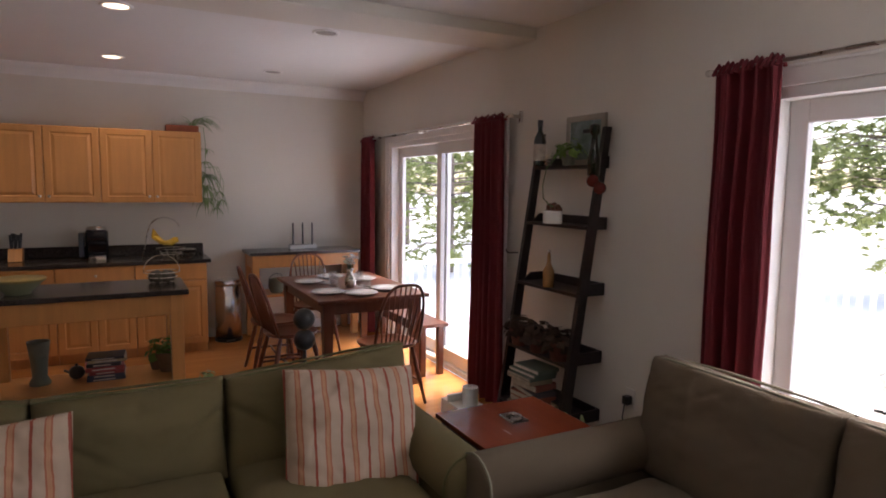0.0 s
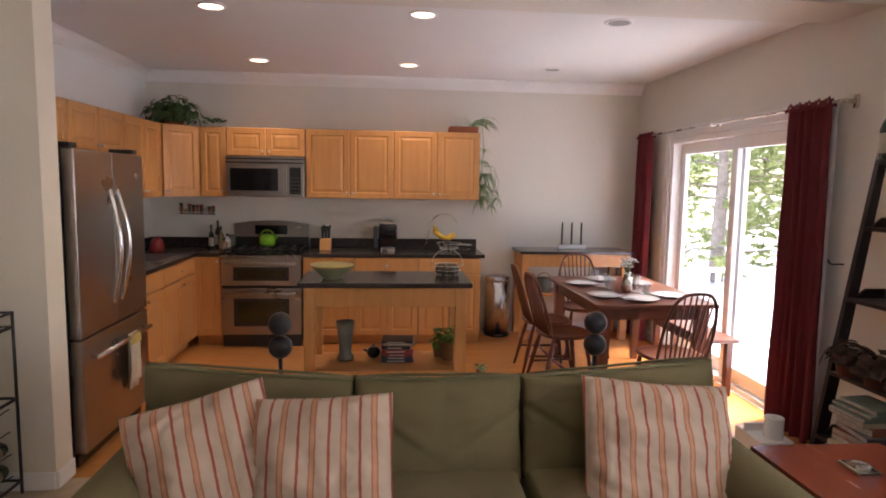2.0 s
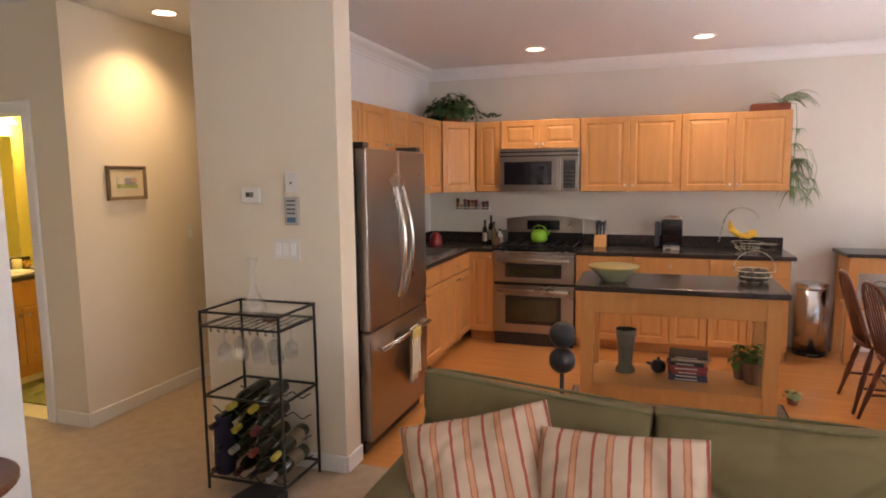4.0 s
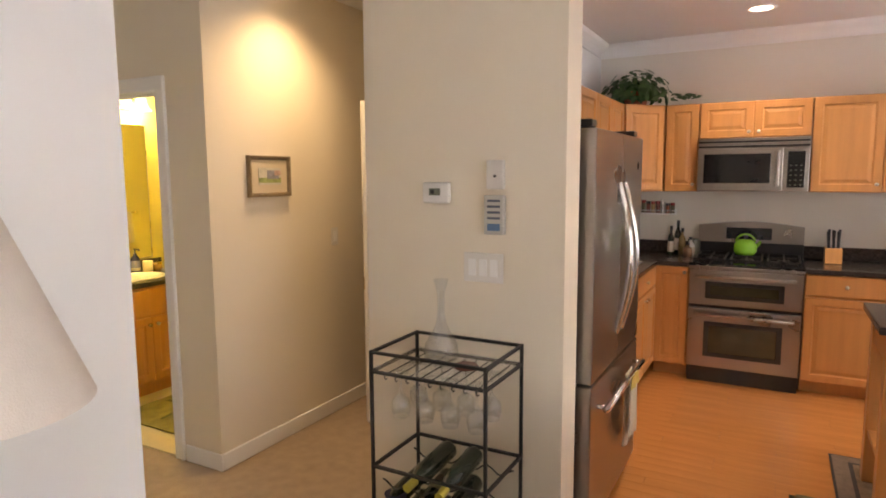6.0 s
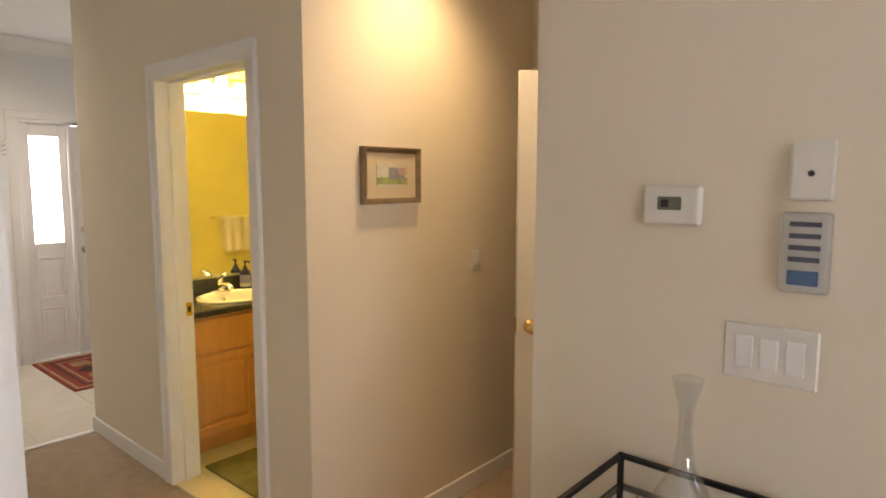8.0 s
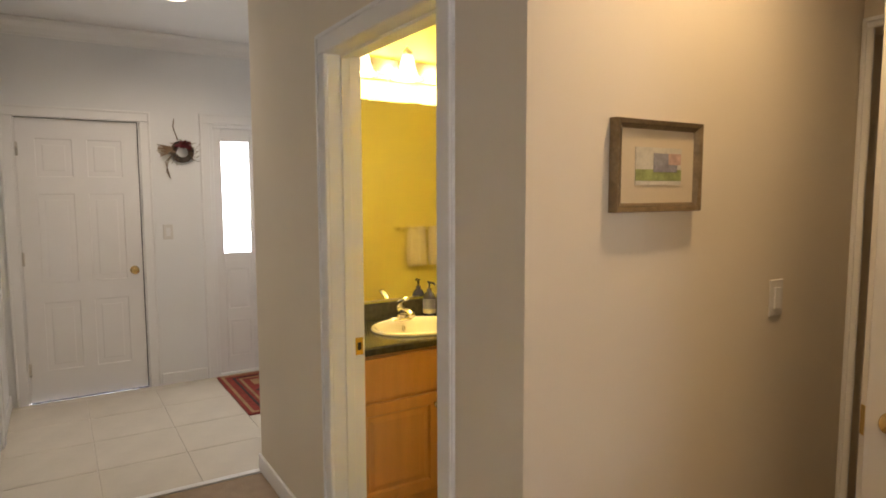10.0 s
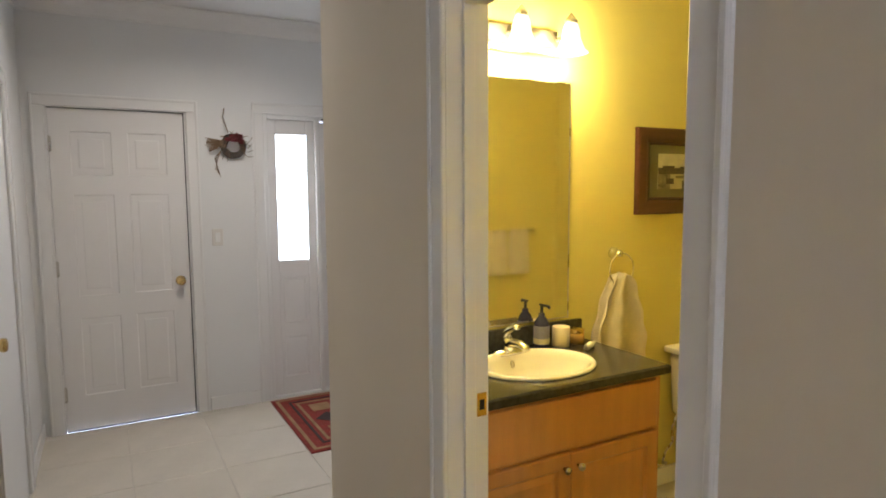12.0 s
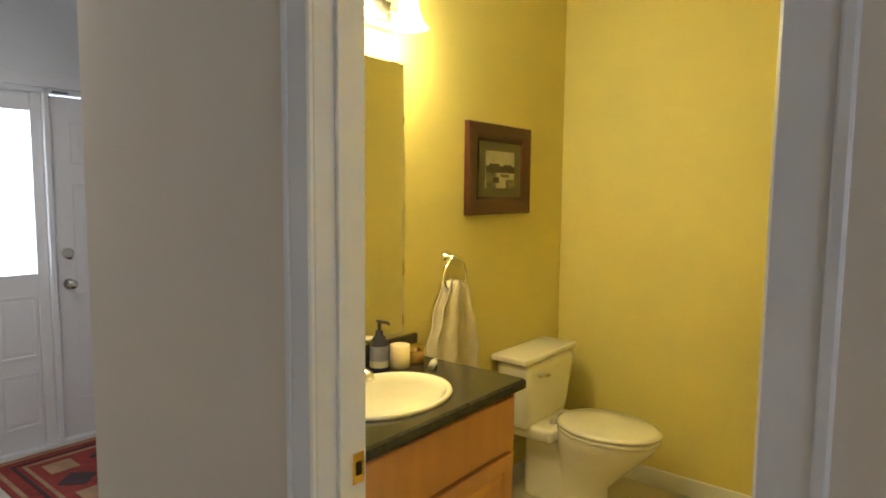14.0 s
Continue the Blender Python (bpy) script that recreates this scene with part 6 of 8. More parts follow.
def console_table():
    x0, x1, y0, y1 = 2.94, 4.12, -0.16, 0.315
    ob = thing("console_table", x0, y0, 0, "maple console table with dark granite top", "console table")
    w, d = x1 - x0, y1 - y0
    part("top", box(bmesh.new(), 0, 0, 0.90, w, d, 0.93, 0.005), M_GRANITE, ob)
    bm = bmesh.new()
    for a in ((0.03, 0.03, 0.77, w - 0.03, 0.05, 0.90), (0.03, 0.05, 0.77, 0.05, d - 0.03, 0.90), (w - 0.05, 0.05, 0.77, w - 0.03, d - 0.03, 0.90), (0.03, d - 0.05, 0.77, w - 0.03, d - 0.03, 0.90)):
        box(bm, *a)
    part("apron", bm, M_MAPLE, ob)
    for lx in (0.025, w - 0.095):
        for ly in (0.025, d - 0.095):
            boxpart("leg", M_MAPLE, ob, (lx, ly, 0), (lx + 0.07, ly + 0.07, 0.90), 0.004)
    boxpart("lower_shelf", M_MAPLE, ob, (0.06, 0.04, 0.46), (w - 0.06, d - 0.04, 0.485), 0.003)
    ob = thing("grey_crock", x0 + 0.30, y0 + 0.19, 0.485, "small grey glazed crock on the console shelf", "crock")
    part("crock", lathe(bmesh.new(), [(0, 0), (0.06, 0), (0.085, 0.06), (0.08, 0.13), (0.06, 0.15), (0, 0.145)], 20), M_CLAY, ob, smooth=True)
    part("wire_handle", tube(bmesh.new(), arc(0, 0, 0.12, 0.08, 0, 180, 12), 0.003, 5), M_IRON, ob)
    ob = thing("candle_holder", 3.56, 0.16, 0.93, "long whitewashed candle holder with three tall black candles", "candles")
    part("base", box(bmesh.new(), -0.15, -0.04, 0, 0.15, 0.04, 0.045, 0.008), M_CUPS, ob)
    for cx in (-0.105, 0, 0.105):
        part("candle", lathe(bmesh.new(), [(0, 0.045), (0.011, 0.045), (0.009, 0.27), (0.004, 0.285), (0, 0.285)], 10, cx, 0), M_BLACK, ob)


console_table()


def trash_can():
    ob = thing("trash_can", 2.76, 0.13, 0, "tall round stainless steel step trash can", "trash can")
    part("base", lathe(bmesh.new(), [(0, 0), (0.135, 0), (0.137, 0.03), (0, 0.03)], 30), M_BLACK, ob)
    part("barrel", lathe(bmesh.new(), [(0, 0.03), (0.132, 0.03), (0.132, 0.59), (0, 0.59)], 36), M_POLISHED, ob, smooth=False)
    part("lid", lathe(bmesh.new(), [(0.134, 0.59), (0.136, 0.60), (0.13, 0.63), (0.08, 0.645), (0, 0.648)], 32), M_POLISHED, ob, smooth=True)
    part("pedal", box(bmesh.new(), -0.04, -0.19, 0.012, 0.04, -0.12, 0.028, 0.005), M_BLACK, ob)
    for p in ob.children:
        if p.name.startswith("barrel"):
            p.data.polygons.foreach_set("use_smooth", [len(q.vertices) == 4 for q in p.data.polygons])


trash_can()


# ---- small things in the kitchen ----
CZ = BH + 0.035


def kitchen_things():
    ob = thing("kettle", 0.36, BF + 0.38, 0.945, "lime green enamel kettle on the range", "kettle")
    part("body", lathe(bmesh.new(), [(0, 0), (0.072, 0), (0.085, 0.03), (0.08, 0.085), (0.05, 0.12), (0, 0.125)], 26), M_LIME, ob, smooth=True)
    part("lid_knob", ball(bmesh.new(), 0, 0, 0.14, 0.014, 10, 7), M_BLACK, ob, smooth=True)
    part("spout", tube(bmesh.new(), [(0.07, 0, 0.06), (0.095, 0, 0.09), (0.105, 0, 0.11)], 0.017, 10, 0.010), M_LIME, ob, smooth=True)
    part("handle", tube(bmesh.new(), arc(0, 0, 0.09, 0.07, 10, 170, 12), 0.008, 8), M_LIME, ob, smooth=True)

    ob = thing("knife_block", 0.95, 0.10, CZ, "light wooden knife block with black-handled knives", "knife block")
    bm = box(bmesh.new(), -0.055, -0.07, 0, 0.055, 0.07, 0.115, 0.006)
    bmesh.ops.translate(bm, vec=(0, 0.04, 0), verts=[v for v in bm.verts if v.co.z > 0.1])
    part("block", bm, M_MAPLE, ob)
    for k in range(6):
        x, y = -0.03 + 0.03 * (k % 3), 0.0 + 0.05 * (k // 3)
        part("knife_handle", tube(bmesh.new(), [(x, y, 0.112), (x + 0.004 * k - 0.01, y + 0.03, 0.235 + 0.012 * (k % 2))], 0.0105, 6), M_BLACK, ob)

    ob = thing("coffee_maker", 1.59, 0.10, CZ, "black single-cup coffee maker with chrome lid", "coffee maker")
    part("body", box(bmesh.new(), -0.095, -0.02, 0, 0.095, 0.14, 0.27, 0.03, 4), M_BLACKGLASS, ob, smooth=True)
    part("head", box(bmesh.new(), -0.09, -0.14, 0.16, 0.09, 0.02, 0.28, 0.035, 4), M_BLACKGLASS, ob, smooth=True)
    part("drip_tray", box(bmesh.new(), -0.07, -0.14, 0, 0.07, 0.0, 0.03, 0.008), M_NICKEL, ob)
    part("lid", lathe(bmesh.new(), [(0.085, 0.278), (0.088, 0.285), (0.07, 0.305), (0, 0.312)], 22, 0, -0.05), M_NICKEL, ob, smooth=True)
    part("tank", box(bmesh.new(), -0.15, -0.06, 0.02, -0.10, 0.12, 0.25, 0.012), material("smoked_water_tank", (0.06, 0.07, 0.09), 0.1, coat=0.4), ob)

    ob = thing("banana_stand", 2.17, 0.05, CZ, "wire banana hook over a fruit basket with yellow bananas", "fruit stand")
    hoop = [(-0.20, 0, 0.0), (-0.16, 0, 0.18)] + arc(0, 0, 0.24, 0.145, 165, 20, 14)
    part("hook", tube(bmesh.new(), hoop, 0.006, 8), M_NICKEL, ob, smooth=True)
    for k, r in enumerate((0.10, 0.13)):
        part("basket_ring", tube(bmesh.new(), arc(0.05, 0, 0.03 + 0.05 * k, r, 0, 360, 26, "xy"), 0.004, 6), M_NICKEL, ob)
    for k in range(10):
        a = 2 * math.pi * k / 10
        part("basket_wire", tube(bmesh.new(), [(0.05 + 0.06 * math.cos(a), 0.06 * math.sin(a), 0.004), (0.05 + 0.10 * math.cos(a), 0.10 * math.sin(a), 0.03), (0.05 + 0.13 * math.cos(a), 0.13 * math.sin(a), 0.08)], 0.003, 5), M_NICKEL, ob)
    bn = thing("banana_bunch", 2.17, 0.03, CZ, "bunch of ripe yellow bananas on the hook", "bananas")
    for k in range(5):
        pts = [(-0.10, 0.012 * (k - 2), 0.27), (-0.10 + 0.01 * k, 0.02 * (k - 2), 0.20 - 0.004 * k), (-0.04 + 0.012 * k, 0.026 * (k - 2), 0.15 - 0.006 * k), (0.05 + 0.01 * k, 0.028 * (k - 2), 0.135 + 0.008 * k), (0.12, 0.025 * (k - 2), 0.155 + 0.006 * k)]
        bm = bmesh.new()
        tube(bm, pts[:2], 0.009, 8, 0.021)
        tube(bm, pts[1:4], 0.021, 8, 0.020)
        tube(bm, pts[3:], 0.020, 8, 0.007)
        for i in (1, 3):
            ball(bm, *pts[i], 0.0208, 8, 6)
        part("banana", bm, M_YELLOW, bn, smooth=True)
    ob = thing("glass_cake_dish", 2.36, -0.05, CZ, "stacked clear glass dishes on the counter end", "dish")
    for k in range(2):
        part("dish", lathe(bmesh.new(), [(0, 0.0), (0.05, 0.0), (0.085, 0.03), (0.088, 0.032), (0.05, 0.008), (0, 0.008)], 24, 0, 0, 0.045 * k), M_CHROME if k else M_GLASS, ob, smooth=True)

    ob = thing("spice_rack", -0.38, NY, 1.235, "small white wall rack filled with spice jars", "spice rack")
    part("shelf", box(bmesh.new(), -0.19, -0.075, 0, 0.19, -0.002, 0.012, 0.002), M_TRIM, ob)
    part("back_board", box(bmesh.new(), -0.19, -0.010, 0.012, 0.19, -0.002, 0.05), M_TRIM, ob)
    part("front_rail", tube(bmesh.new(), [(-0.19, -0.073, 0.035), (0.19, -0.073, 0.035)], 0.004, 6), M_TRIM, ob)
    rnd = random.Random(2)
    for k in range(9):
        h = rnd.uniform(0.07, 0.12)
        j = thing("spice_jar", -0.38 - 0.16 + 0.04 * k, NY - 0.042, 1.2475, "small spice jar with dark lid on the wall rack", "jar", "spice jars")
        part("jar", lathe(bmesh.new(), [(0, 0), (0.017, 0), (0.017, h * 0.75), (0, h * 0.75)], 12), material("spice", rnd.choice(((0.30, 0.08, 0.03), (0.40, 0.26, 0.10), (0.14, 0.12, 0.06), (0.5, 0.45, 0.4), (0.22, 0.05, 0.03))), 0.4), j)
        part("lid", lathe(bmesh.new(), [(0, h * 0.75), (0.018, h * 0.75), (0.018, h), (0, h)], 12), rnd.choice((M_BLACK, M_RED, M_PLASTIC)), j)

    rnd = random.Random(6)
    for k, (bx, by, h, r) in enumerate(((-0.20, 0.12, 0.24, 0.026), (-0.12, 0.18, 0.22, 0.028), (-0.05, 0.15, 0.15, 0.034), (-0.06, 0.05, 0.11, 0.036), (-0.16, 0.22, 0.28, 0.03))):
        bottle(bx, by, CZ, h, r, (M_OLIVEGLASS, material("oil_glass", (0.30, 0.22, 0.10), 0.15), M_CUPS, material("brown_jar", (0.2, 0.11, 0.06), 0.3), M_OLIVEGLASS)[k], "oil or sauce bottle beside the range", k % 2 == 0, group="bottles by the range")
    ob = thing("utensil_crock", -0.03, 0.22, CZ, "brown crock of cooking utensils beside the range", "crock")
    part("crock", lathe(bmesh.new(), [(0, 0), (0.045, 0), (0.05, 0.13), (0.045, 0.13), (0, 0.12)], 16), M_CLAY, ob)
    ob = thing("red_mixer", -0.62, -0.20, CZ, "red kettle on the corner of the counter", "kettle")
    part("body", lathe(bmesh.new(), [(0, 0), (0.065, 0), (0.072, 0.025), (0.056, 0.10), (0.025, 0.135), (0, 0.14)], 20), material("dark_red_enamel", (0.20, 0.02, 0.02), 0.25, vary=0.15, coat=0.3), ob, smooth=True)
    part("handle", tube(bmesh.new(), arc(0.0, 0, 0.085, 0.068, -50, 60, 8, "yz"), 0.008, 8), M_BLACK, ob)

    ob = thing("ceramic_bowl", 1.20, -1.90, 0.92, "large pale green and yellow ceramic bowl on the island", "bowl")
    part("bowl", lathe(bmesh.new(), [(0, 0), (0.07, 0), (0.075, 0.012), (0.15, 0.085), (0.158, 0.10), (0.152, 0.10), (0.14, 0.082), (0.06, 0.018), (0, 0.014)], 32), material("celadon_glaze", (0.24, 0.24, 0.14), 0.3, vary=0.12, scale=6, coat=0.4), ob, smooth=True)
    part("rim_band", lathe(bmesh.new(), [(0.1495, 0.083), (0.1515, 0.083), (0.159, 0.10), (0.157, 0.101)], 32), material("yellow_glaze", (0.34, 0.27, 0.09), 0.3, coat=0.4), ob, smooth=True)
    ob = thing("fruit_basket", 2.04, -1.72, 0.92, "wire basket with avocados and dark fruit on the island", "fruit basket")
    for k, r in enumerate((0.07, 0.10, 0.12)):
        part("wire_ring", tube(bmesh.new(), arc(0, 0, 0.006 + 0.035 * k, r, 0, 360, 24, "xy"), 0.003, 5), M_NICKEL, ob)
    part("wire_handle", tube(bmesh.new(), arc(0, 0, 0.075, 0.12, 0, 180, 12), 0.003, 5), M_NICKEL, ob)
    for k in range(6):
        a = k * 1.05
        f = thing("avocado", 2.04 + 0.055 * math.cos(a), -1.72 + 0.055 * math.sin(a), 0.96, "dark green avocado in the wire basket", "fruit", "fruit on the island")
        part("fruit", ball(bmesh.new(), 0, 0, 0, 0.036, 12, 8, 1.2), material("avocado_skin", (0.05, 0.045, 0.03), 0.5, vary=0.3, scale=40, bump=0.4), f, smooth=True)

    SZ = 0.29
    ob = thing("pottery_vase", 1.28, -1.78, SZ, "grey-green stoneware vase on the island shelf", "vase")
    part("vase", lathe(bmesh.new(), [(0, 0), (0.062, 0), (0.064, 0.015), (0.045, 0.05), (0.048, 0.12), (0.062, 0.25), (0.068, 0.29), (0.062, 0.29), (0.05, 0.2), (0, 0.19)], 22), M_CLAY, ob, smooth=True)
    ob = thing("dark_teapot", 1.49, -1.76, SZ, "small dark round teapot on the island shelf", "teapot")
    part("pot", ball(bmesh.new(), 0, 0, 0.048, 0.05, 18, 12, 0.95), M_BLACK, ob, smooth=True)
    part("spout", tube(bmesh.new(), [(-0.04, 0, 0.05), (-0.075, 0, 0.07)], 0.012, 8, 0.008), M_BLACK, ob)
    part("knob", ball(bmesh.new(), 0, 0, 0.10, 0.010, 8, 6), M_BLACK, ob)
    z, rnd = SZ, random.Random(12)
    for k in range(7):
        h, w, d = rnd.uniform(0.014, 0.032), rnd.uniform(0.20, 0.25), rnd.uniform(0.17, 0.2)
        col = rnd.choice(((0.30, 0.05, 0.05), (0.05, 0.06, 0.10), (0.5, 0.46, 0.40), (0.03, 0.03, 0.035), (0.35, 0.07, 0.06), (0.45, 0.35, 0.20)))
        b = thing("cookbook", 1.67 + rnd.uniform(-0.012, 0.012), -1.80 + rnd.uniform(-0.01, 0.01), z, "cookbook lying in a stack on the island shelf", "book", "stacked cookbooks", rnd.uniform(-4, 4))
        part("cover", box(bmesh.new(), -w / 2, -d / 2, 0, w / 2, d / 2, h, 0.0015, 1), material("book_jacket", col, 0.4, vary=0.15, scale=20), b)
        boxpart("title_bar", M_PAPER, b, (-w / 2 + 0.04, -d / 2 - 0.0015, h * 0.3), (w / 2 - 0.06, -d / 2 + 0.001, h * 0.65))
        boxpart("page_block", M_PAPER, b, (w / 2 - 0.01, -d / 2 + 0.006, 0.003), (w / 2 + 0.001, d / 2 - 0.004, h - 0.003))
        z += h + 0.001
    for k, (px, py, s) in enumerate(((2.06, -1.80, 1.0), (1.99, -1.72, 0.7))):
        ob = thing("potted_herb", px, py, SZ, "leafy green herb in a brown clay pot on the island shelf", "plant", "herbs on the island")
        part("pot", lathe(bmesh.new(), [(0, 0), (0.055 * s, 0), (0.078 * s, 0.11 * s), (0.085 * s, 0.11 * s), (0.085 * s, 0.14 * s), (0.07 * s, 0.14 * s), (0, 0.125 * s)], 18), material("brown_clay", (0.20, 0.11, 0.06), 0.8, vary=0.2, bump=0.2), ob)
        part("foliage", moved(bushy(21 + k, 60, 0.08, 0.08, 0.16, 0.028), pose(0, 0, 0.12 * s)), material("herb_green", (0.09, 0.19, 0.03), 0.5, vary=0.4, scale=20), ob)


kitchen_things()


def cabinet_plants():
    ob = thing("pothos_plant", -0.50, 0.02, UZ + UH, "dense dark green pothos on top of the corner cabinets", "plant")
    part("pot", lathe(bmesh.new(), [(0, 0), (0.08, 0), (0.11, 0.12), (0.10, 0.12), (0, 0.11)], 18), M_TERRACOTTA, ob)
    bm = moved(bushy(31, 240, 0.30, 0.20, 0.26, 0.045, 0.1), pose(0, -0.04, 0.04))
    rnd = random.Random(3)
    for k in range(26):
        round_leaf(bm, (0.30 + 0.02 * rnd.uniform(-1, 1) + 0.012 * k * 0.6, -0.02 + 0.04 * rnd.uniform(-1, 1), 0.03 + 0.05 * rnd.random()), (0, -0.5, 1), 0.03, rnd)
    part("foliage", bm, M_LEAF, ob)
    ob = thing("spider_plant", 2.36, 0.13, UZ + UH, "spider plant in a long terracotta planter, runners hanging down", "plant")
    part("planter", box(bmesh.new(), -0.15, -0.08, 0, 0.15, 0.08, 0.065, 0.01), M_TERRACOTTA, ob)
    part("soil", box(bmesh.new(), -0.135, -0.065, 0.064, 0.135, 0.065, 0.068), M_BARK, ob)
    rnd, bm = random.Random(14), bmesh.new()
    for k in range(34):
        a = rnd.uniform(-0.6, 0.9) if k % 3 else rnd.uniform(0, 6.28)
        leaf_blade(bm, (0.07 + 0.05 * rnd.random(), 0.03 * rnd.uniform(-1, 1), 0.06), (math.cos(a), math.sin(a) * 0.7, 0.7 + rnd.random()), 0.18 + 0.16 * rnd.random(), 0.018, 2.4, 6)
    part("leaves", bm, M_LEAF_PALE, ob)
    runner = [(0.12, 0.0, 0.07), (0.20, 0.0, 0.06), (0.215, 0.0, -0.10), (0.21, 0.01, -0.35), (0.20, 0.0, -0.55)]
    part("runner", tube(bmesh.new(), runner, 0.003, 5), M_LEAF_PALE, ob)
    for cz, cnt, ln in ((-0.16, 8, 0.10), (-0.28, 14, 0.14), (-0.42, 34, 0.26), (-0.54, 34, 0.26), (-0.66, 24, 0.24)):
        bm = bmesh.new()
        for k in range(cnt):
            a = rnd.uniform(0, 6.28)
            leaf_blade(bm, (0.205 + 0.02 * rnd.uniform(-1, 1), 0.0, cz), (math.cos(a) * 0.9 + 0.25, math.sin(a) * 0.6 - 0.1, 0.5 * rnd.uniform(-1, 1)), ln * rnd.uniform(0.6, 1.15), 0.019, 2.6, 6)
        part("plantlet", bm, M_LEAF_PALE, ob)
    for k, (dx, dz) in enumerate(((0.30, -0.58), (0.25, -0.74), (0.36, -0.66))):
        side = [(0.20, -0.01 * k, -0.34), (0.20 + dx * 0.35, -0.03, -0.33), (0.20 + dx * 0.5, -0.03, dz * 0.75), (0.20 + dx * 0.45, -0.02, dz)]
        r = part("runner", tube(bmesh.new(), side, 0.0024, 5), M_LEAF_PALE, ob)
        bm = bmesh.new()
        for q in range(9):
            a = rnd.uniform(0, 6.28)
            leaf_blade(bm, side[-1], (math.cos(a), math.sin(a) * 0.6, -0.6 + 0.5 * rnd.random()), 0.10 + 0.08 * rnd.random(), 0.012, 2.2, 5)
        part("leaf_tuft", bm, M_LEAF_PALE, r)
    ob = thing("potted_sprout", 2.38, -1.28, 0.0, "small potted sprout on the wooden floor by the island", "plant")
    part("pot", lathe(bmesh.new(), [(0, 0), (0.03, 0), (0.04, 0.05), (0, 0.05)], 12), M_TERRACOTTA, ob)
    part("foliage", moved(bushy(41, 30, 0.07, 0.07, 0.06, 0.022), pose(0, 0, 0.05)), M_LEAF_PALE, ob)


cabinet_plants()

# ---- bathroom ----
BX = -3.84


def vanity():
    y0, y1, h = -2.932, -1.99, 0.81
    ob = thing("bath_vanity", BX, y0, 0, "maple bathroom vanity with two panelled doors", "vanity")
    d, w = 0.49, y1 - y0 - 0.02
    bm = box(bmesh.new(), 0.002, 0.0, 0.1, d, w, h - 0.19, 0.002, 1)
    box(bm, 0.002, 0.0, 0.0, d - 0.06, w, 0.1)
    for q in ((d - 0.02, 0.0, d, w), (0.002, 0.0, d - 0.02, 0.018), (0.002, w - 0.018, d - 0.02, w), (0.002, 0.018, 0.02, w - 0.018)):
        box(bm, q[0], q[1], h - 0.19, q[2], q[3], h)
    part("body", bm, M_MAPLE, ob)
    for name, a, b, z0, z1, kx in (("door", 0.03, w / 2 - 0.002, 0.12, 0.585, 0.93), ("door", w / 2 + 0.002, w - 0.03, 0.12, 0.585, 0.07), ("false_drawer", 0.03, w - 0.03, 0.60, h - 0.02, None)):
        bm = bmesh.new()
        if kx is None:
            stepped(bm, a, z0, b, z1, ((0, 0), (0, 0.015), (0.005, 0.018)))
        else:
            stepped(bm, a, z0, b, z1, CAB_STEPS)
        p = part(name, bm, M_MAPLE_IN, ob)
        p.matrix_basis = pose(d, 0, 0, 0, 0, 90)
        if kx is not None:
            knob(p, a + kx * (b - a), -0.02, z1 - 0.05, 0.014, M_NICKEL, 0.026)
    top = thing("laminate_countertop", BX, y0, h, "dark green laminate vanity top with backsplash", "countertop")
    sx, sy, L, n = 0.275, -2.45 - y0, y1 - y0, 48
    bm, loops = bmesh.new(), []
    for z, grow in ((0.0, 0.0), (0.028, 0.0), (0.035, -0.007)):
        for rim in (0, 1):
            ring = []
            for k in range(n):
                a = 2 * math.pi * k / n
                c, q = math.cos(a), math.sin(a)
                if rim:
                    ring.append(bm.verts.new((sx + 0.182 * c, sy + 0.228 * q, z)))
                else:
                    f = min((0.525 + grow - sx if c > 0 else sx - 0.002) / max(abs(c), 1e-6), (L + grow - sy if q > 0 else sy) / max(abs(q), 1e-6))
                    ring.append(bm.verts.new((sx + f * c, sy + f * q, z)))
            loops.append(ring)
    corners = [(0.525, L), (0.002, L), (0.002, 0.0), (0.525, 0.0)]
    for ring, grow in ((loops[0], 0.0), (loops[2], 0.0), (loops[4], -0.007)):
        for cx, cy in corners:
            near = min(ring, key=lambda v: (v.co.x - cx) ** 2 + (v.co.y - cy) ** 2)
            near.co.x, near.co.y = cx + (grow if cx > 0.1 else 0), cy + (grow if cy > 0.1 else 0)
    for p, q in ((0, 2), (2, 4), (4, 5), (1, 5), (0, 1)):
        for k in range(n):
            bm.faces.new((loops[p][k], loops[p][(k + 1) % n], loops[q][(k + 1) % n], loops[q][k]))
    part("slab", bm, M_LAMINATE, top)
    part("backsplash", box(bmesh.new(), 0.002, 0, 0.036, 0.022, y1 - y0 - 0.01, 0.125, 0.004), M_LAMINATE, top)
    sink = thing("sink", BX + 0.275, -2.45, h + 0.034, "oval cream porcelain drop-in sink", "sink")
    bm = bmesh.new()
    lathe(bm, [(0.232, 0.0015), (0.246, 0.002), (0.248, 0.008), (0.242, 0.015), (0.232, 0.016), (0.222, 0.010), (0.213, -0.01), (0.196, -0.06), (0.160, -0.105), (0.10, -0.130), (0.03, -0.138), (0, -0.138)], 48, sx=0.80, sy=1.0)
    bm.faces.ensure_lookup_table()
    bmesh.ops.delete(bm, geom=[f for f in bm.faces if len(f.verts) > 8], context="FACES_ONLY")
    part("basin", bm, M_PORCELAIN, sink, smooth=True)
    part("drain", lathe(bmesh.new(), [(0, -0.138), (0.022, -0.137), (0.02, -0.133), (0, -0.133)], 16), M_CHROME, sink)
    slot = lathe(bmesh.new(), [(0, 0), (0.018, 0), (0.016, 0.004), (0, 0.004)], 14, sy=0.5)
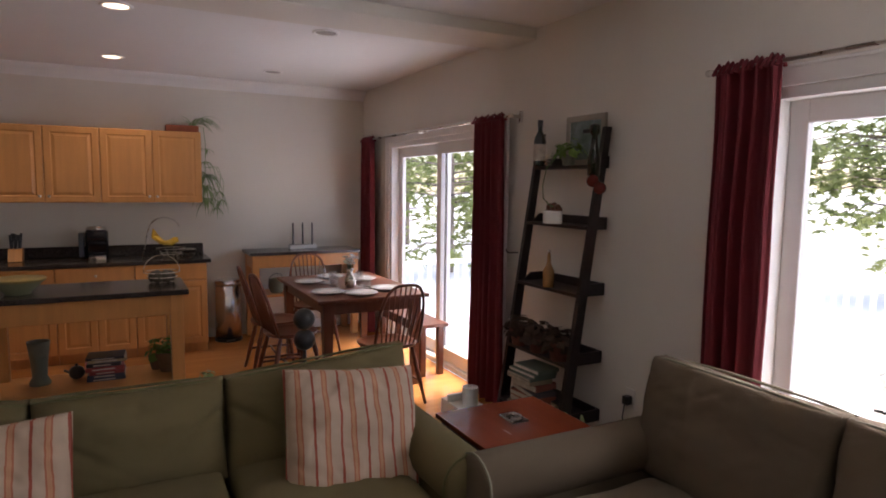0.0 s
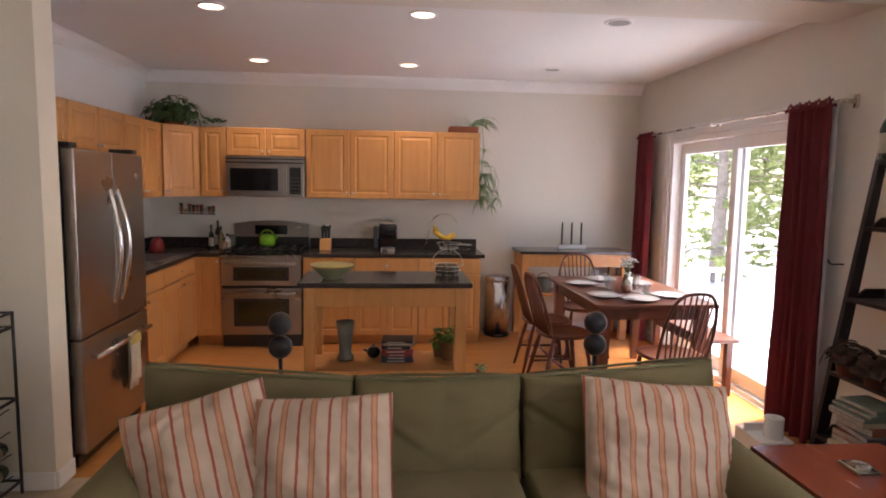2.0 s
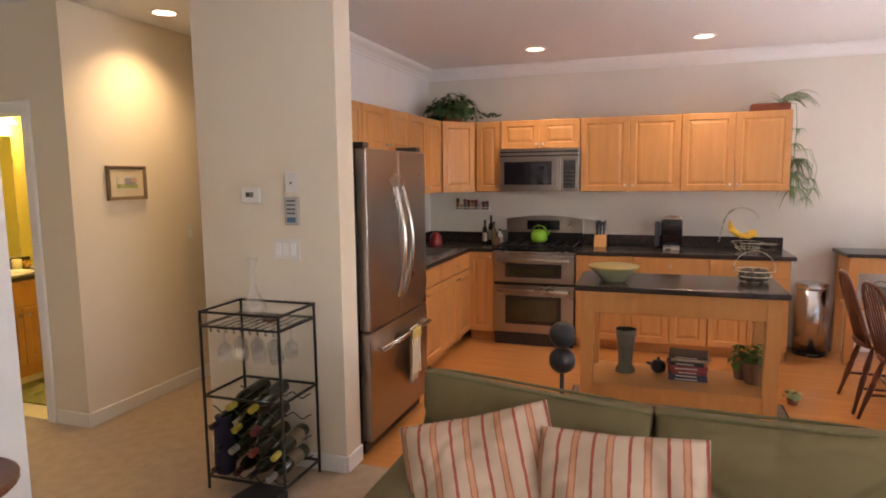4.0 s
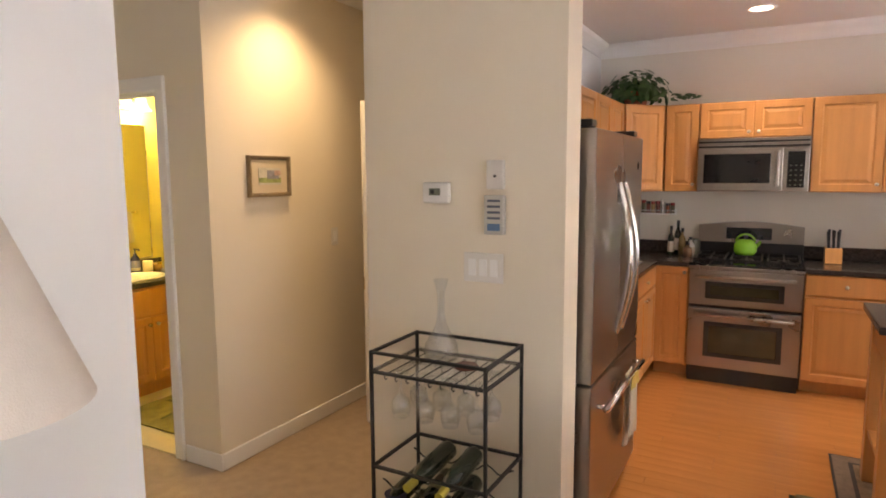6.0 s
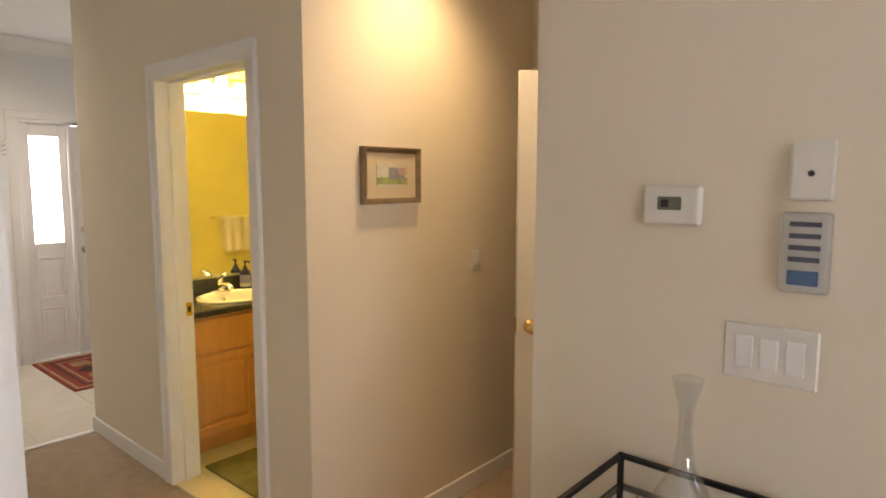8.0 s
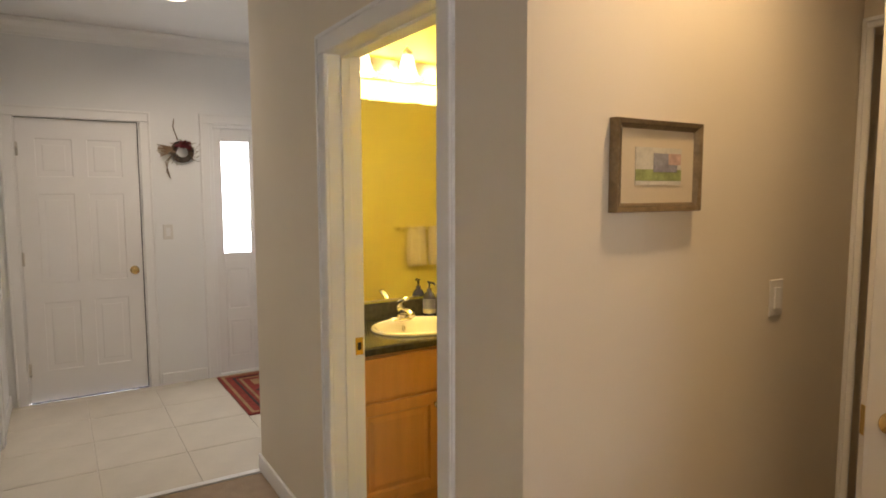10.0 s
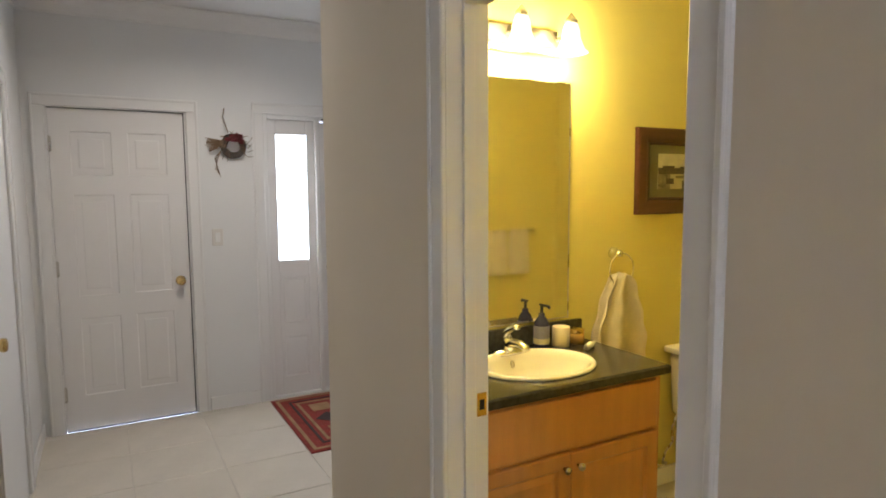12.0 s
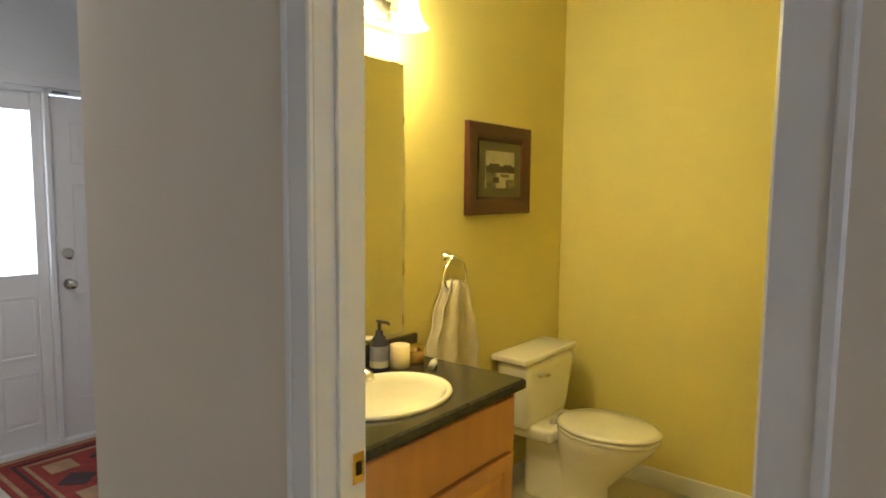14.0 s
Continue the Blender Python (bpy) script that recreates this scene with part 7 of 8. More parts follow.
    part("overflow_slot", slot, M_NICKEL, sink).matrix_basis = pose(-0.163, 0, -0.035, 0, 74, 0)
    f = thing("faucet", BX + 0.085, -2.45, h + 0.035, "chrome single-handle bathroom faucet", "faucet")
    part("base", lathe(bmesh.new(), [(0, 0), (0.078, 0), (0.078, 0.008), (0.068, 0.018), (0.03, 0.024), (0, 0.024)], 28, sx=0.36), M_CHROME, f, smooth=True)
    part("body", lathe(bmesh.new(), [(0.026, 0.015), (0.024, 0.05), (0.022, 0.066), (0, 0.07)], 18), M_CHROME, f, smooth=True)
    bm = tube(bmesh.new(), [(0.0, 0, 0.038), (0.04, 0, 0.056), (0.085, 0, 0.060), (0.115, 0, 0.052), (0.125, 0, 0.040)], 0.019, 14, 0.013)
    for v in bm.verts:
        v.co.y *= 1.25
    part("spout", bm, M_CHROME, f, smooth=True)
    bm = tube(bmesh.new(), [(-0.012, 0, 0.066), (-0.016, 0, 0.085), (0.01, 0, 0.105), (0.05, 0, 0.122), (0.068, 0, 0.126)], 0.018, 12, 0.011)
    for v in bm.verts:
        v.co.y *= 1.3
    part("lever", bm, M_CHROME, f, smooth=True)
    return h + 0.035


VZ = vanity()


def mirror():
    ob = thing("wall_mirror", BX, -2.93, 0.95, "large frameless wall mirror above the vanity", "mirror")
    part("mirror_glass", box(bmesh.new(), 0.001, 0, 0, 0.006, 0.856, 1.03), M_MIRROR, ob)
    bm = bmesh.new()
    for a in ((0.001, 0.856, 0, 0.008, 0.86, 1.03), (0.001, 0, -0.005, 0.009, 0.86, 0.0), (0.001, 0, 1.03, 0.009, 0.86, 1.034)):
        box(bm, *a)
    part("edge_clip", bm, M_NICKEL, ob)


mirror()


def sconce():
    ob = thing("vanity_light", BX, -2.415, 2.158, "brushed nickel three-lamp vanity light with frosted bell shades, lit", "wall lamp")
    part("backplate", box(bmesh.new(), 0, -0.26, -0.035, 0.02, 0.26, 0.035, 0.004), M_NICKEL, ob)
    part("lower_rail", box(bmesh.new(), 0.0, -0.27, -0.070, 0.03, 0.27, -0.054, 0.003), M_NICKEL, ob)
    for y in (-0.25, 0.0, 0.25):
        part("arm", tube(bmesh.new(), [(0.015, y, 0.0), (0.06, y, -0.005), (0.10, y, 0.03), (0.115, y, 0.065), (0.115, y, 0.075)], 0.009, 8), M_NICKEL, ob, smooth=True)
        part("cap", lathe(bmesh.new(), [(0.026, 0.04), (0.026, 0.06), (0.014, 0.072), (0.005, 0.085), (0, 0.09)], 14, 0.115, y), M_NICKEL, ob, smooth=True)
        bm = bmesh.new()
        prof = ((0.025, 0.045), (0.034, 0.02), (0.040, -0.02), (0.055, -0.055), (0.072, -0.075), (0.069, -0.075), (0.052, -0.052), (0.037, -0.02), (0.031, 0.02), (0.022, 0.044))
        vs = [[bm.verts.new((0.115 + r * math.cos(2 * math.pi * k / 24), y + r * math.sin(2 * math.pi * k / 24), z)) for k in range(24)] for r, z in prof]
        for a, b in zip(vs, vs[1:]):
            for k in range(24):
                bm.faces.new((a[k], a[(k + 1) % 24], b[(k + 1) % 24], b[k]))
        part("shade", bm, M_SHADE, ob, "lit frosted glass bell shade", smooth=True).visible_shadow = False


sconce()


def framed(name, x, y, z, rz, w, h, fw, frame_mat, mount, label, inner, scene_mat):
    ob = thing(name, x, y, z, label, "picture", "", rz)
    bm = bmesh.new()
    corners = ((-1, 0), (1, 0), (1, 1), (-1, 1))
    prof = ((0, -0.001), (0, -0.024), (0.08, -0.029), (0.7, -0.026), (0.95, -0.021), (1, -0.012))
    rings = [[bm.verts.new((sx * (w / 2 - fw * f), yy, (fw * f if not sz else h - fw * f))) for sx, sz in corners] for f, yy in prof]
    for p, q in zip(rings, rings[1:]):
        for k in range(4):
            bm.faces.new((p[k], p[(k + 1) % 4], q[(k + 1) % 4], q[k]))
    part("picture_frame", bm, frame_mat, ob)
    part("inner_lip", stepped(bmesh.new(), -w / 2 + fw, fw, w / 2 - fw, h - fw, ((0, 0.024), (0.006, 0.018), (0.0065, 0.012))), frame_mat, ob)
    mt = boxpart("mount", mount, ob, (-w / 2 + fw, -0.016, fw), (w / 2 - fw, -0.004, h - fw))
    iw, ih = inner
    art = boxpart("print", scene_mat[0], mt, (-iw / 2, -0.018, h / 2 - ih / 2), (iw / 2, -0.0155, h / 2 + ih / 2))
    for mat, a, b, c, d in scene_mat[1]:
        boxpart("painted_shape", mat, art, (a * iw - iw / 2, -0.0184 - 0.0007 * scene_mat[1].index((mat, a, b, c, d)), h / 2 - ih / 2 + b * ih), (c * iw - iw / 2, -0.0178, h / 2 - ih / 2 + d * ih), 0.0)
    return ob


dark_ink, mid_ink = material("sepia_dark", (0.06, 0.05, 0.03), 0.6, vary=0.5, scale=30), material("sepia_mid", (0.16, 0.14, 0.09), 0.6, vary=0.6, scale=40)
sepia = (material("sepia_print_sky", (0.46, 0.43, 0.28), 0.6, vary=0.2, scale=20), [(dark_ink, 0.0, 0.42, 1.0, 0.60), (dark_ink, 0.12, 0.58, 0.46, 0.66), (dark_ink, 0.62, 0.58, 0.9, 0.64), (mid_ink, 0.0, 0.0, 0.34, 0.42), (dark_ink, 0.22, 0.14, 0.44, 0.30), (mid_ink, 0.70, 0.0, 1.0, 0.24), (mid_ink, 0.5, 0.30, 0.78, 0.38)])
framed("framed_photograph", BX, -1.413, 1.40, 90, 0.52, 0.413, 0.075, M_DKFRAME, M_MATGREEN, "small landscape photograph in a wide mahogany frame", (0.24, 0.17), sepia)
water = (material("watercolour_sky", (0.56, 0.52, 0.42), 0.8, vary=0.15, scale=30), [(material("watercolour_green", (0.30, 0.34, 0.12), 0.8, vary=0.4, scale=40), 0.0, 0.12, 1.0, 0.42), (material("watercolour_grey", (0.26, 0.25, 0.27), 0.8, vary=0.4, scale=40), 0.38, 0.35, 0.9, 0.85), (material("watercolour_pink", (0.5, 0.33, 0.26), 0.8, vary=0.3, scale=40), 0.7, 0.55, 0.98, 0.85)])
framed("framed_watercolour", HX, -2.648, 1.465, 90, 0.325, 0.23, 0.017, M_GOLDFRAME, M_MAT, "small watercolour of a house in a gilt frame", (0.175, 0.095), water)


def towel_ring():
    ob = thing("towel_ring", BX, -1.80, 1.225, "chrome towel ring on the bathroom wall", "towel ring")
    part("mount", moved(lathe(bmesh.new(), [(0, 0), (0.028, 0), (0.026, 0.012), (0.012, 0.03), (0.016, 0.05), (0, 0.055)], 16), pose(0, 0, 0, 0, 90, 0)), M_CHROME, ob, smooth=True)
    part("ring", tube(bmesh.new(), arc(0.045, 0.015, -0.075, 0.075, 0, 360, 30, "yz"), 0.0045, 8), M_CHROME, ob, smooth=True)
    t = thing("hand_towel", BX + 0.05, -1.785, 1.115, "cream hand towel hanging through the ring", "towel", "", 90)
    for k, (dy, drop, w) in enumerate(((-0.012, 0.42, 0.27), (0.022, 0.46, 0.30))):
        bm = bmesh.new()
        n, m = 26, 20
        sheets = []
        for s in (0, 1):
            g = []
            for j in range(m + 1):
                f = j / m
                ww = w * (0.32 + 0.68 * min(1, f * 1.5) ** 0.7)
                g.append([bm.verts.new((ww * (i / n - 0.5) + 0.006 * math.sin(j), dy + s * 0.007 + 0.02 * math.sin(3.4 * math.pi * i / n + k + 0.9 * f) * (0.5 + 0.5 * f), 0.02 * math.sin(math.pi * i / n) - drop * f)) for i in range(n + 1)])
            sheets.append(g)
            for j in range(m):
                for i in range(n):
                    bm.faces.new((g[j][i], g[j][i + 1], g[j + 1][i + 1], g[j + 1][i]))
        a, b = sheets
        for j in range(m):
            for i in (0, n):
                bm.faces.new((a[j][i], b[j][i], b[j + 1][i], a[j + 1][i]))
        for i in range(n):
            for j in (0, m):
                bm.faces.new((a[j][i], a[j][i + 1], b[j][i + 1], b[j][i]))
        part("towel_layer", bm, M_TOWEL, t, smooth=True)


towel_ring()


def toilet():
    ob = thing("toilet", BX, -1.205, 0, "white porcelain two-piece toilet with closed lid", "toilet")
    bm = box(bmesh.new(), 0.02, -0.235, 0.375, 0.215, 0.235, 0.705, 0.045, 4)
    for v in bm.verts:
        f = (v.co.z - 0.375) / 0.33
        v.co.y *= 0.86 + 0.14 * f
        v.co.x = 0.02 + (v.co.x - 0.02) * (0.86 + 0.14 * f)
    part("tank", bm, M_PORCELAIN, ob, smooth=True)
    bm = box(bmesh.new(), 0.01, -0.25, 0.705, 0.235, 0.25, 0.735, 0.012, 4)
    for v in bm.verts:
        if v.co.z > 0.72:
            v.co.z += 0.022 * (1 - (v.co.y / 0.25) ** 2)
        v.co.x -= 0.03 * (v.co.y / 0.25) ** 4 * (v.co.x > 0.12)
    part("tank_lid", bm, M_PORCELAIN, ob, smooth=True)
    part("flush_lever", tube(bmesh.new(), [(0.205, -0.15, 0.645), (0.230, -0.15, 0.645), (0.240, -0.09, 0.64)], 0.008, 8), M_CHROME, ob, smooth=True)

    def oval(bm, rings, n=32):
        vs = [[bm.verts.new((cx + rx * math.cos(2 * math.pi * k / n) * (1.12 if math.cos(2 * math.pi * k / n) > 0 else 0.9), ry * math.sin(2 * math.pi * k / n), z)) for k in range(n)] for cx, rx, ry, z in rings]
        for a, b in zip(vs, vs[1:]):
            for k in range(n):
                bm.faces.new((a[k], a[(k + 1) % n], b[(k + 1) % n], b[k]))
        bm.faces.new(vs[0])
        bm.faces.new(vs[-1])
        return bm

    part("bowl", oval(bmesh.new(), ((0.38, 0.15, 0.10, 0.0), (0.38, 0.15, 0.10, 0.03), (0.36, 0.13, 0.085, 0.06), (0.37, 0.13, 0.09, 0.14), (0.42, 0.17, 0.13, 0.24), (0.46, 0.22, 0.175, 0.34), (0.47, 0.235, 0.185, 0.385), (0.47, 0.23, 0.18, 0.395))), M_PORCELAIN, ob, smooth=True)
    part("deck", box(bmesh.new(), 0.03, -0.17, 0.33, 0.30, 0.17, 0.40, 0.03, 4), M_PORCELAIN, ob, smooth=True)
    part("trapway", box(bmesh.new(), 0.10, -0.085, 0.0, 0.40, 0.085, 0.34, 0.04, 4), M_PORCELAIN, ob, smooth=True)
    part("seat", oval(bmesh.new(), ((0.475, 0.235, 0.185, 0.396), (0.475, 0.24, 0.19, 0.402), (0.475, 0.24, 0.19, 0.412), (0.475, 0.235, 0.185, 0.416))), M_PORCELAIN, ob, smooth=True)
    part("seat_lid", oval(bmesh.new(), ((0.475, 0.235, 0.186, 0.418), (0.475, 0.242, 0.192, 0.424), (0.475, 0.242, 0.192, 0.432), (0.475, 0.22, 0.175, 0.442), (0.475, 0.10, 0.08, 0.447))), M_PORCELAIN, ob, smooth=True)
    for y in (-0.07, 0.07):
        part("hinge_cap", lathe(bmesh.new(), [(0, 0.40), (0.016, 0.40), (0.014, 0.425), (0, 0.428)], 12, 0.255, y), M_PORCELAIN, ob)
    v = thing("water_valve", BX, -1.505, 0.16, "chrome supply valve with braided hose under the tank", "valve")
    part("escutcheon", moved(lathe(bmesh.new(), [(0, 0), (0.028, 0), (0.02, 0.008), (0, 0.008)], 14), pose(0, 0, 0, 0, 90, 0)), M_CHROME, v)
    part("valve", tube(bmesh.new(), [(0, 0, 0), (0.07, 0, 0), (0.09, 0, 0)], 0.011, 8), M_CHROME, v)
    part("handle", lathe(bmesh.new(), [(0, 0), (0.02, 0), (0.02, 0.012), (0, 0.012)], 12, 0.075, -0.03, -0.005), M_CHROME, v)
    part("hose", tube(bmesh.new(), [(0.07, 0, 0.01), (0.085, 0.0, 0.06), (0.10, 0.03, 0.11), (0.08, 0.05, 0.17), (0.10, 0.06, 0.245)], 0.006, 8), M_NICKEL, v, smooth=True)


toilet()


def vanity_items():
    for x, y in ((-3.775, -2.265),):
        ob = thing("soap_dispenser", x, y, VZ, "navy pump soap bottle with a pale label", "bottle", "soap bottles")
        part("bottle", lathe(bmesh.new(), [(0, 0), (0.033, 0), (0.034, 0.01), (0.034, 0.105), (0.022, 0.128), (0.014, 0.135), (0.014, 0.15), (0, 0.15)], 20), M_NAVY, ob, smooth=True)
        part("paper_label", lathe(bmesh.new(), [(0.0343, 0.018), (0.0348, 0.02), (0.0348, 0.095), (0.0343, 0.097)], 20), material("lilac_label", (0.22, 0.22, 0.40), 0.6, vary=0.1, scale=60), ob)
        part("label_foot", lathe(bmesh.new(), [(0.0346, 0.02), (0.0352, 0.021), (0.0352, 0.042), (0.0346, 0.043)], 20), M_PAPER, ob)
        part("pump", tube(bmesh.new(), [(0, 0, 0.15), (0, 0, 0.178), (0.0, 0.0, 0.183)], 0.007, 8), M_BLACK, ob)
        part("nozzle", tube(bmesh.new(), [(-0.012, 0.0, 0.185), (0.035, 0.008, 0.183), (0.042, 0.010, 0.176)], 0.006, 8), M_BLACK, ob)
    c = thing("jar_candle", -3.755, -2.175, VZ, "cream candle in a frosted jar on the vanity", "candle")
    part("jar", lathe(bmesh.new(), [(0, 0), (0.036, 0), (0.038, 0.01), (0.038, 0.085), (0.034, 0.086), (0.033, 0.07), (0, 0.07)], 20), M_WAX, c, smooth=True)
    c = thing("jar_candle", -3.755, -2.09, VZ, "amber glass jar candle on the vanity", "candle")
    part("jar", lathe(bmesh.new(), [(0, 0), (0.034, 0), (0.036, 0.01), (0.036, 0.05), (0, 0.05)], 20), material("amber_jar", (0.42, 0.24, 0.05), 0.15, coat=0.5), c, smooth=True)
    part("lid", lathe(bmesh.new(), [(0, 0.05), (0.037, 0.05), (0.037, 0.065), (0.03, 0.068), (0, 0.068)], 20), M_BRASS, c)
    t = thing("toothpaste_tube", -3.66, -2.09, VZ, "white crumpled toothpaste tube on the vanity", "tube", "", 30)
    part("tube", lathe(bmesh.new(), [(0, 0), (0.013, 0.0), (0.015, 0.05), (0.004, 0.11), (0, 0.11)], 12, sy=1.0), M_CUPS, t).matrix_basis = pose(0, -0.05, 0.014, -90, 0, 0)
    part("cap", lathe(bmesh.new(), [(0, -0.015), (0.009, -0.015), (0.009, 0.0), (0, 0)], 10), M_NICKEL, t).matrix_basis = pose(0, -0.05, 0.014, -90, 0, 0)
    g = thing("drinking_glass", -3.66, -2.78, VZ, "clear glass tumbler on the vanity", "glass")
    part("glass", lathe(bmesh.new(), [(0, 0), (0.028, 0), (0.034, 0.10), (0.032, 0.10), (0.026, 0.01), (0, 0.01)], 18), M_GLASS, g, smooth=True)
    bar = thing("towel_bar", HX - 0.124, -1.285, 1.21, "chrome towel bar with two hanging cream towels", "towel bar", "", -90)
    part("bar", tube(bmesh.new(), [(-0.26, -0.06, 0), (0.26, -0.06, 0)], 0.008, 8), M_CHROME, bar, smooth=True)
    for x in (-0.26, 0.26):
        part("post", tube(bmesh.new(), [(x, 0, 0), (x, -0.068, 0)], 0.014, 10), M_CHROME, bar)
    for k, x in enumerate((0.08, -0.125)):
        t = thing("bath_towel", HX - 0.124 - 0.068, -1.285 - x, 1.22, "cream towel folded over the towel bar", "towel", "bathroom towels", -90)
        part("front_fold", cloth(bmesh.new(), 0.18, 0.33, 2, amp=0.006, seed=k, back=-0.004), M_TOWEL, t, smooth=True)
        part("back_fold", cloth(bmesh.new(), 0.18, 0.29, 2, amp=0.005, seed=k + 3), M_TOWEL, t, smooth=True).matrix_basis = pose(0, 0.024, 0)
    r = thing("bath_mat", -2.80, -2.52, 0.004, "olive green patterned bath rug on the bathroom floor", "rug")
    part("mat", box(bmesh.new(), -0.42, -0.36, 0, 0.42, 0.36, 0.014, 0.006), material("olive_rug", (0.22, 0.20, 0.06), 0.95, vary=0.4, scale=9, bump=0.8, fine=300), r)
    for k in range(7):
        a = k * 0.9
        part("woven_motif", box(bmesh.new(), -0.05, -0.012, 0.013, 0.05, 0.012, 0.016, 0.002, 1), material("dark_olive_yarn", (0.10, 0.11, 0.04), 0.95), r).matrix_basis = pose(-0.30 + 0.1 * k, 0.2 * math.sin(2.3 * k), 0, 0, 0, 50 * k)


vanity_items()


# ---- entry ----
def wreath():
    ob = thing("twig_wreath", FX, -3.10, 1.84, "small dried twig and red berry wreath on the wall", "wreath")
    rnd, bm = random.Random(17), bmesh.new()
    for k in range(5):
        r = 0.05 + 0.007 * k
        tube(bm, [(0.02 + 0.01 * rnd.random(), r * math.cos(a) + 0.006 * rnd.uniform(-1, 1), r * math.sin(a) - 0.01) for a in [2 * math.pi * j / 18 for j in range(19)]], 0.008, 5)
    part("ring", bm, material("dark_vine", (0.075, 0.06, 0.05), 0.9, vary=0.4, scale=30), ob)
    bm = bmesh.new()
    for k in range(70):
        a, l = rnd.uniform(-0.5, 4.2), rnd.uniform(0.02, 0.075)
        p = Vector((0.03, 0.045 * math.cos(a), 0.045 * math.sin(a)))
        d = Vector((rnd.uniform(0, 0.3), math.cos(a + rnd.uniform(-0.6, 0.6)), math.sin(a + rnd.uniform(-0.6, 0.6))))
        tube(bm, [p, p + d * l * 0.5, p + d * l + Vector((0, 0, -0.02))], 0.0018, 4)
    tube(bm, [(0.03, -0.03, 0.08), (0.03, -0.06, 0.18), (0.03, -0.05, 0.24)], 0.004, 5)
    for k in range(5):
        tube(bm, [(0.03, -0.07, -0.03), (0.03, -0.10 - 0.006 * k, -0.09), (0.03, -0.12 + 0.008 * k, -0.17 - 0.012 * k)], 0.0016, 4)
    for k in range(16):
        tube(bm, [(0.03, -0.05, 0.02), (0.04, -0.11, 0.03 - 0.004 * k), (0.03, -0.15 - 0.03 * rnd.random(), 0.04 - 0.006 * k)], 0.0024, 4)
    for k in range(4):
        tube(bm, [(0.03, 0.05, 0.02 * k - 0.06), (0.03, 0.10, 0.03 * k - 0.08), (0.03, 0.13, 0.045 * k - 0.08)], 0.0018, 4)
    part("twig_spray", bm, material("dry_twig", (0.22, 0.15, 0.09), 0.9, vary=0.4), ob)
    bm = bmesh.new()
    for k in range(45):
        a, r = rnd.uniform(-0.5, 3.2), rnd.uniform(0.0, 0.055)
        round_leaf(bm, (0.04 + 0.03 * rnd.random(), r * math.cos(a) + 0.01, r * math.sin(a) * 0.7 + 0.03), (1, rnd.uniform(-1, 1), rnd.uniform(-1, 1)), 0.02, rnd)
    part("red_leaves", bm, material("dried_red_leaf", (0.16, 0.022, 0.025), 0.7, vary=0.5, scale=20), ob)


wreath()


def entry_rug():
    ob = thing("entry_rug", -5.57, -2.155, 0.008, "red patterned oriental rug before the front door", "rug")
    w, d = 1.0, 1.52
    red = material("rug_red", (0.26, 0.035, 0.025), 0.95, vary=0.3, scale=18, bump=0.8, fine=320)
    part("field", box(bmesh.new(), -w / 2, -d / 2, 0, w / 2, d / 2, 0.010, 0.003, 1), red, ob)
    dark, gold = material("rug_navy", (0.05, 0.03, 0.03), 0.95, vary=0.3), material("rug_gold", (0.36, 0.22, 0.11), 0.95, vary=0.3)
    for inset, t, mat in ((0.025, 0.022, gold), (0.10, 0.016, dark), (0.14, 0.02, gold)):
        bm = bmesh.new()
        a, b = w / 2 - inset, d / 2 - inset
        for q in ((-a, -b, a, -b + t), (-a, b - t, a, b), (-a, -b + t, -a + t, b - t), (a - t, -b + t, a, b - t)):
            box(bm, q[0], q[1], 0.0095, q[2], q[3], 0.0125)
        part("woven_border", bm, mat, ob)
    for i in range(3):
        for j in range(5):
            m = part("medallion", box(bmesh.new(), -0.07, -0.07, 0.0095, 0.07, 0.07, 0.012), dark if (i + j) % 2 else gold, ob)
            m.matrix_basis = pose(-0.22 + 0.22 * i, -0.48 + 0.24 * j, 0, 0, 0, 45 if (i + j) % 2 else 0)


entry_rug()

# ---- outside: deck, snow, pines ----
def ground():
    bm = bmesh.new()
    n = 40
    xs = [4.6 + 120 * (k / n) ** 2 for k in range(n + 1)]
    ys = [-90 + 180 * k / n for k in range(n + 1)]
    g = [[bm.verts.new((x, y, -0.55 + 0.02 * max(0, x - 8) + 0.10 * noise.noise(Vector((x * 0.4, y * 0.4, 0))) * (x > 9))) for y in ys] for x in xs]
    for i in range(n):
        for j in range(n):
            bm.faces.new((g[i][j], g[i + 1][j], g[i + 1][j + 1], g[i][j + 1]))
    structure("ground", bm, M_SNOW, "snow-covered garden ground", "ground")
    bm = bmesh.new()
    box(bm, -70, -90, -0.75, 4.6, 90, -0.6)
    structure("ground_house", bm, M_SNOW, "snow-covered ground round the house", "ground")
    bm = bmesh.new()
    box(bm, 4.52, -9.5, -0.7, 8.4, 0.42, -0.26, 0.02)
    structure("deck", bm, M_SNOW, "wooden deck under a layer of snow", "deck")


ground()


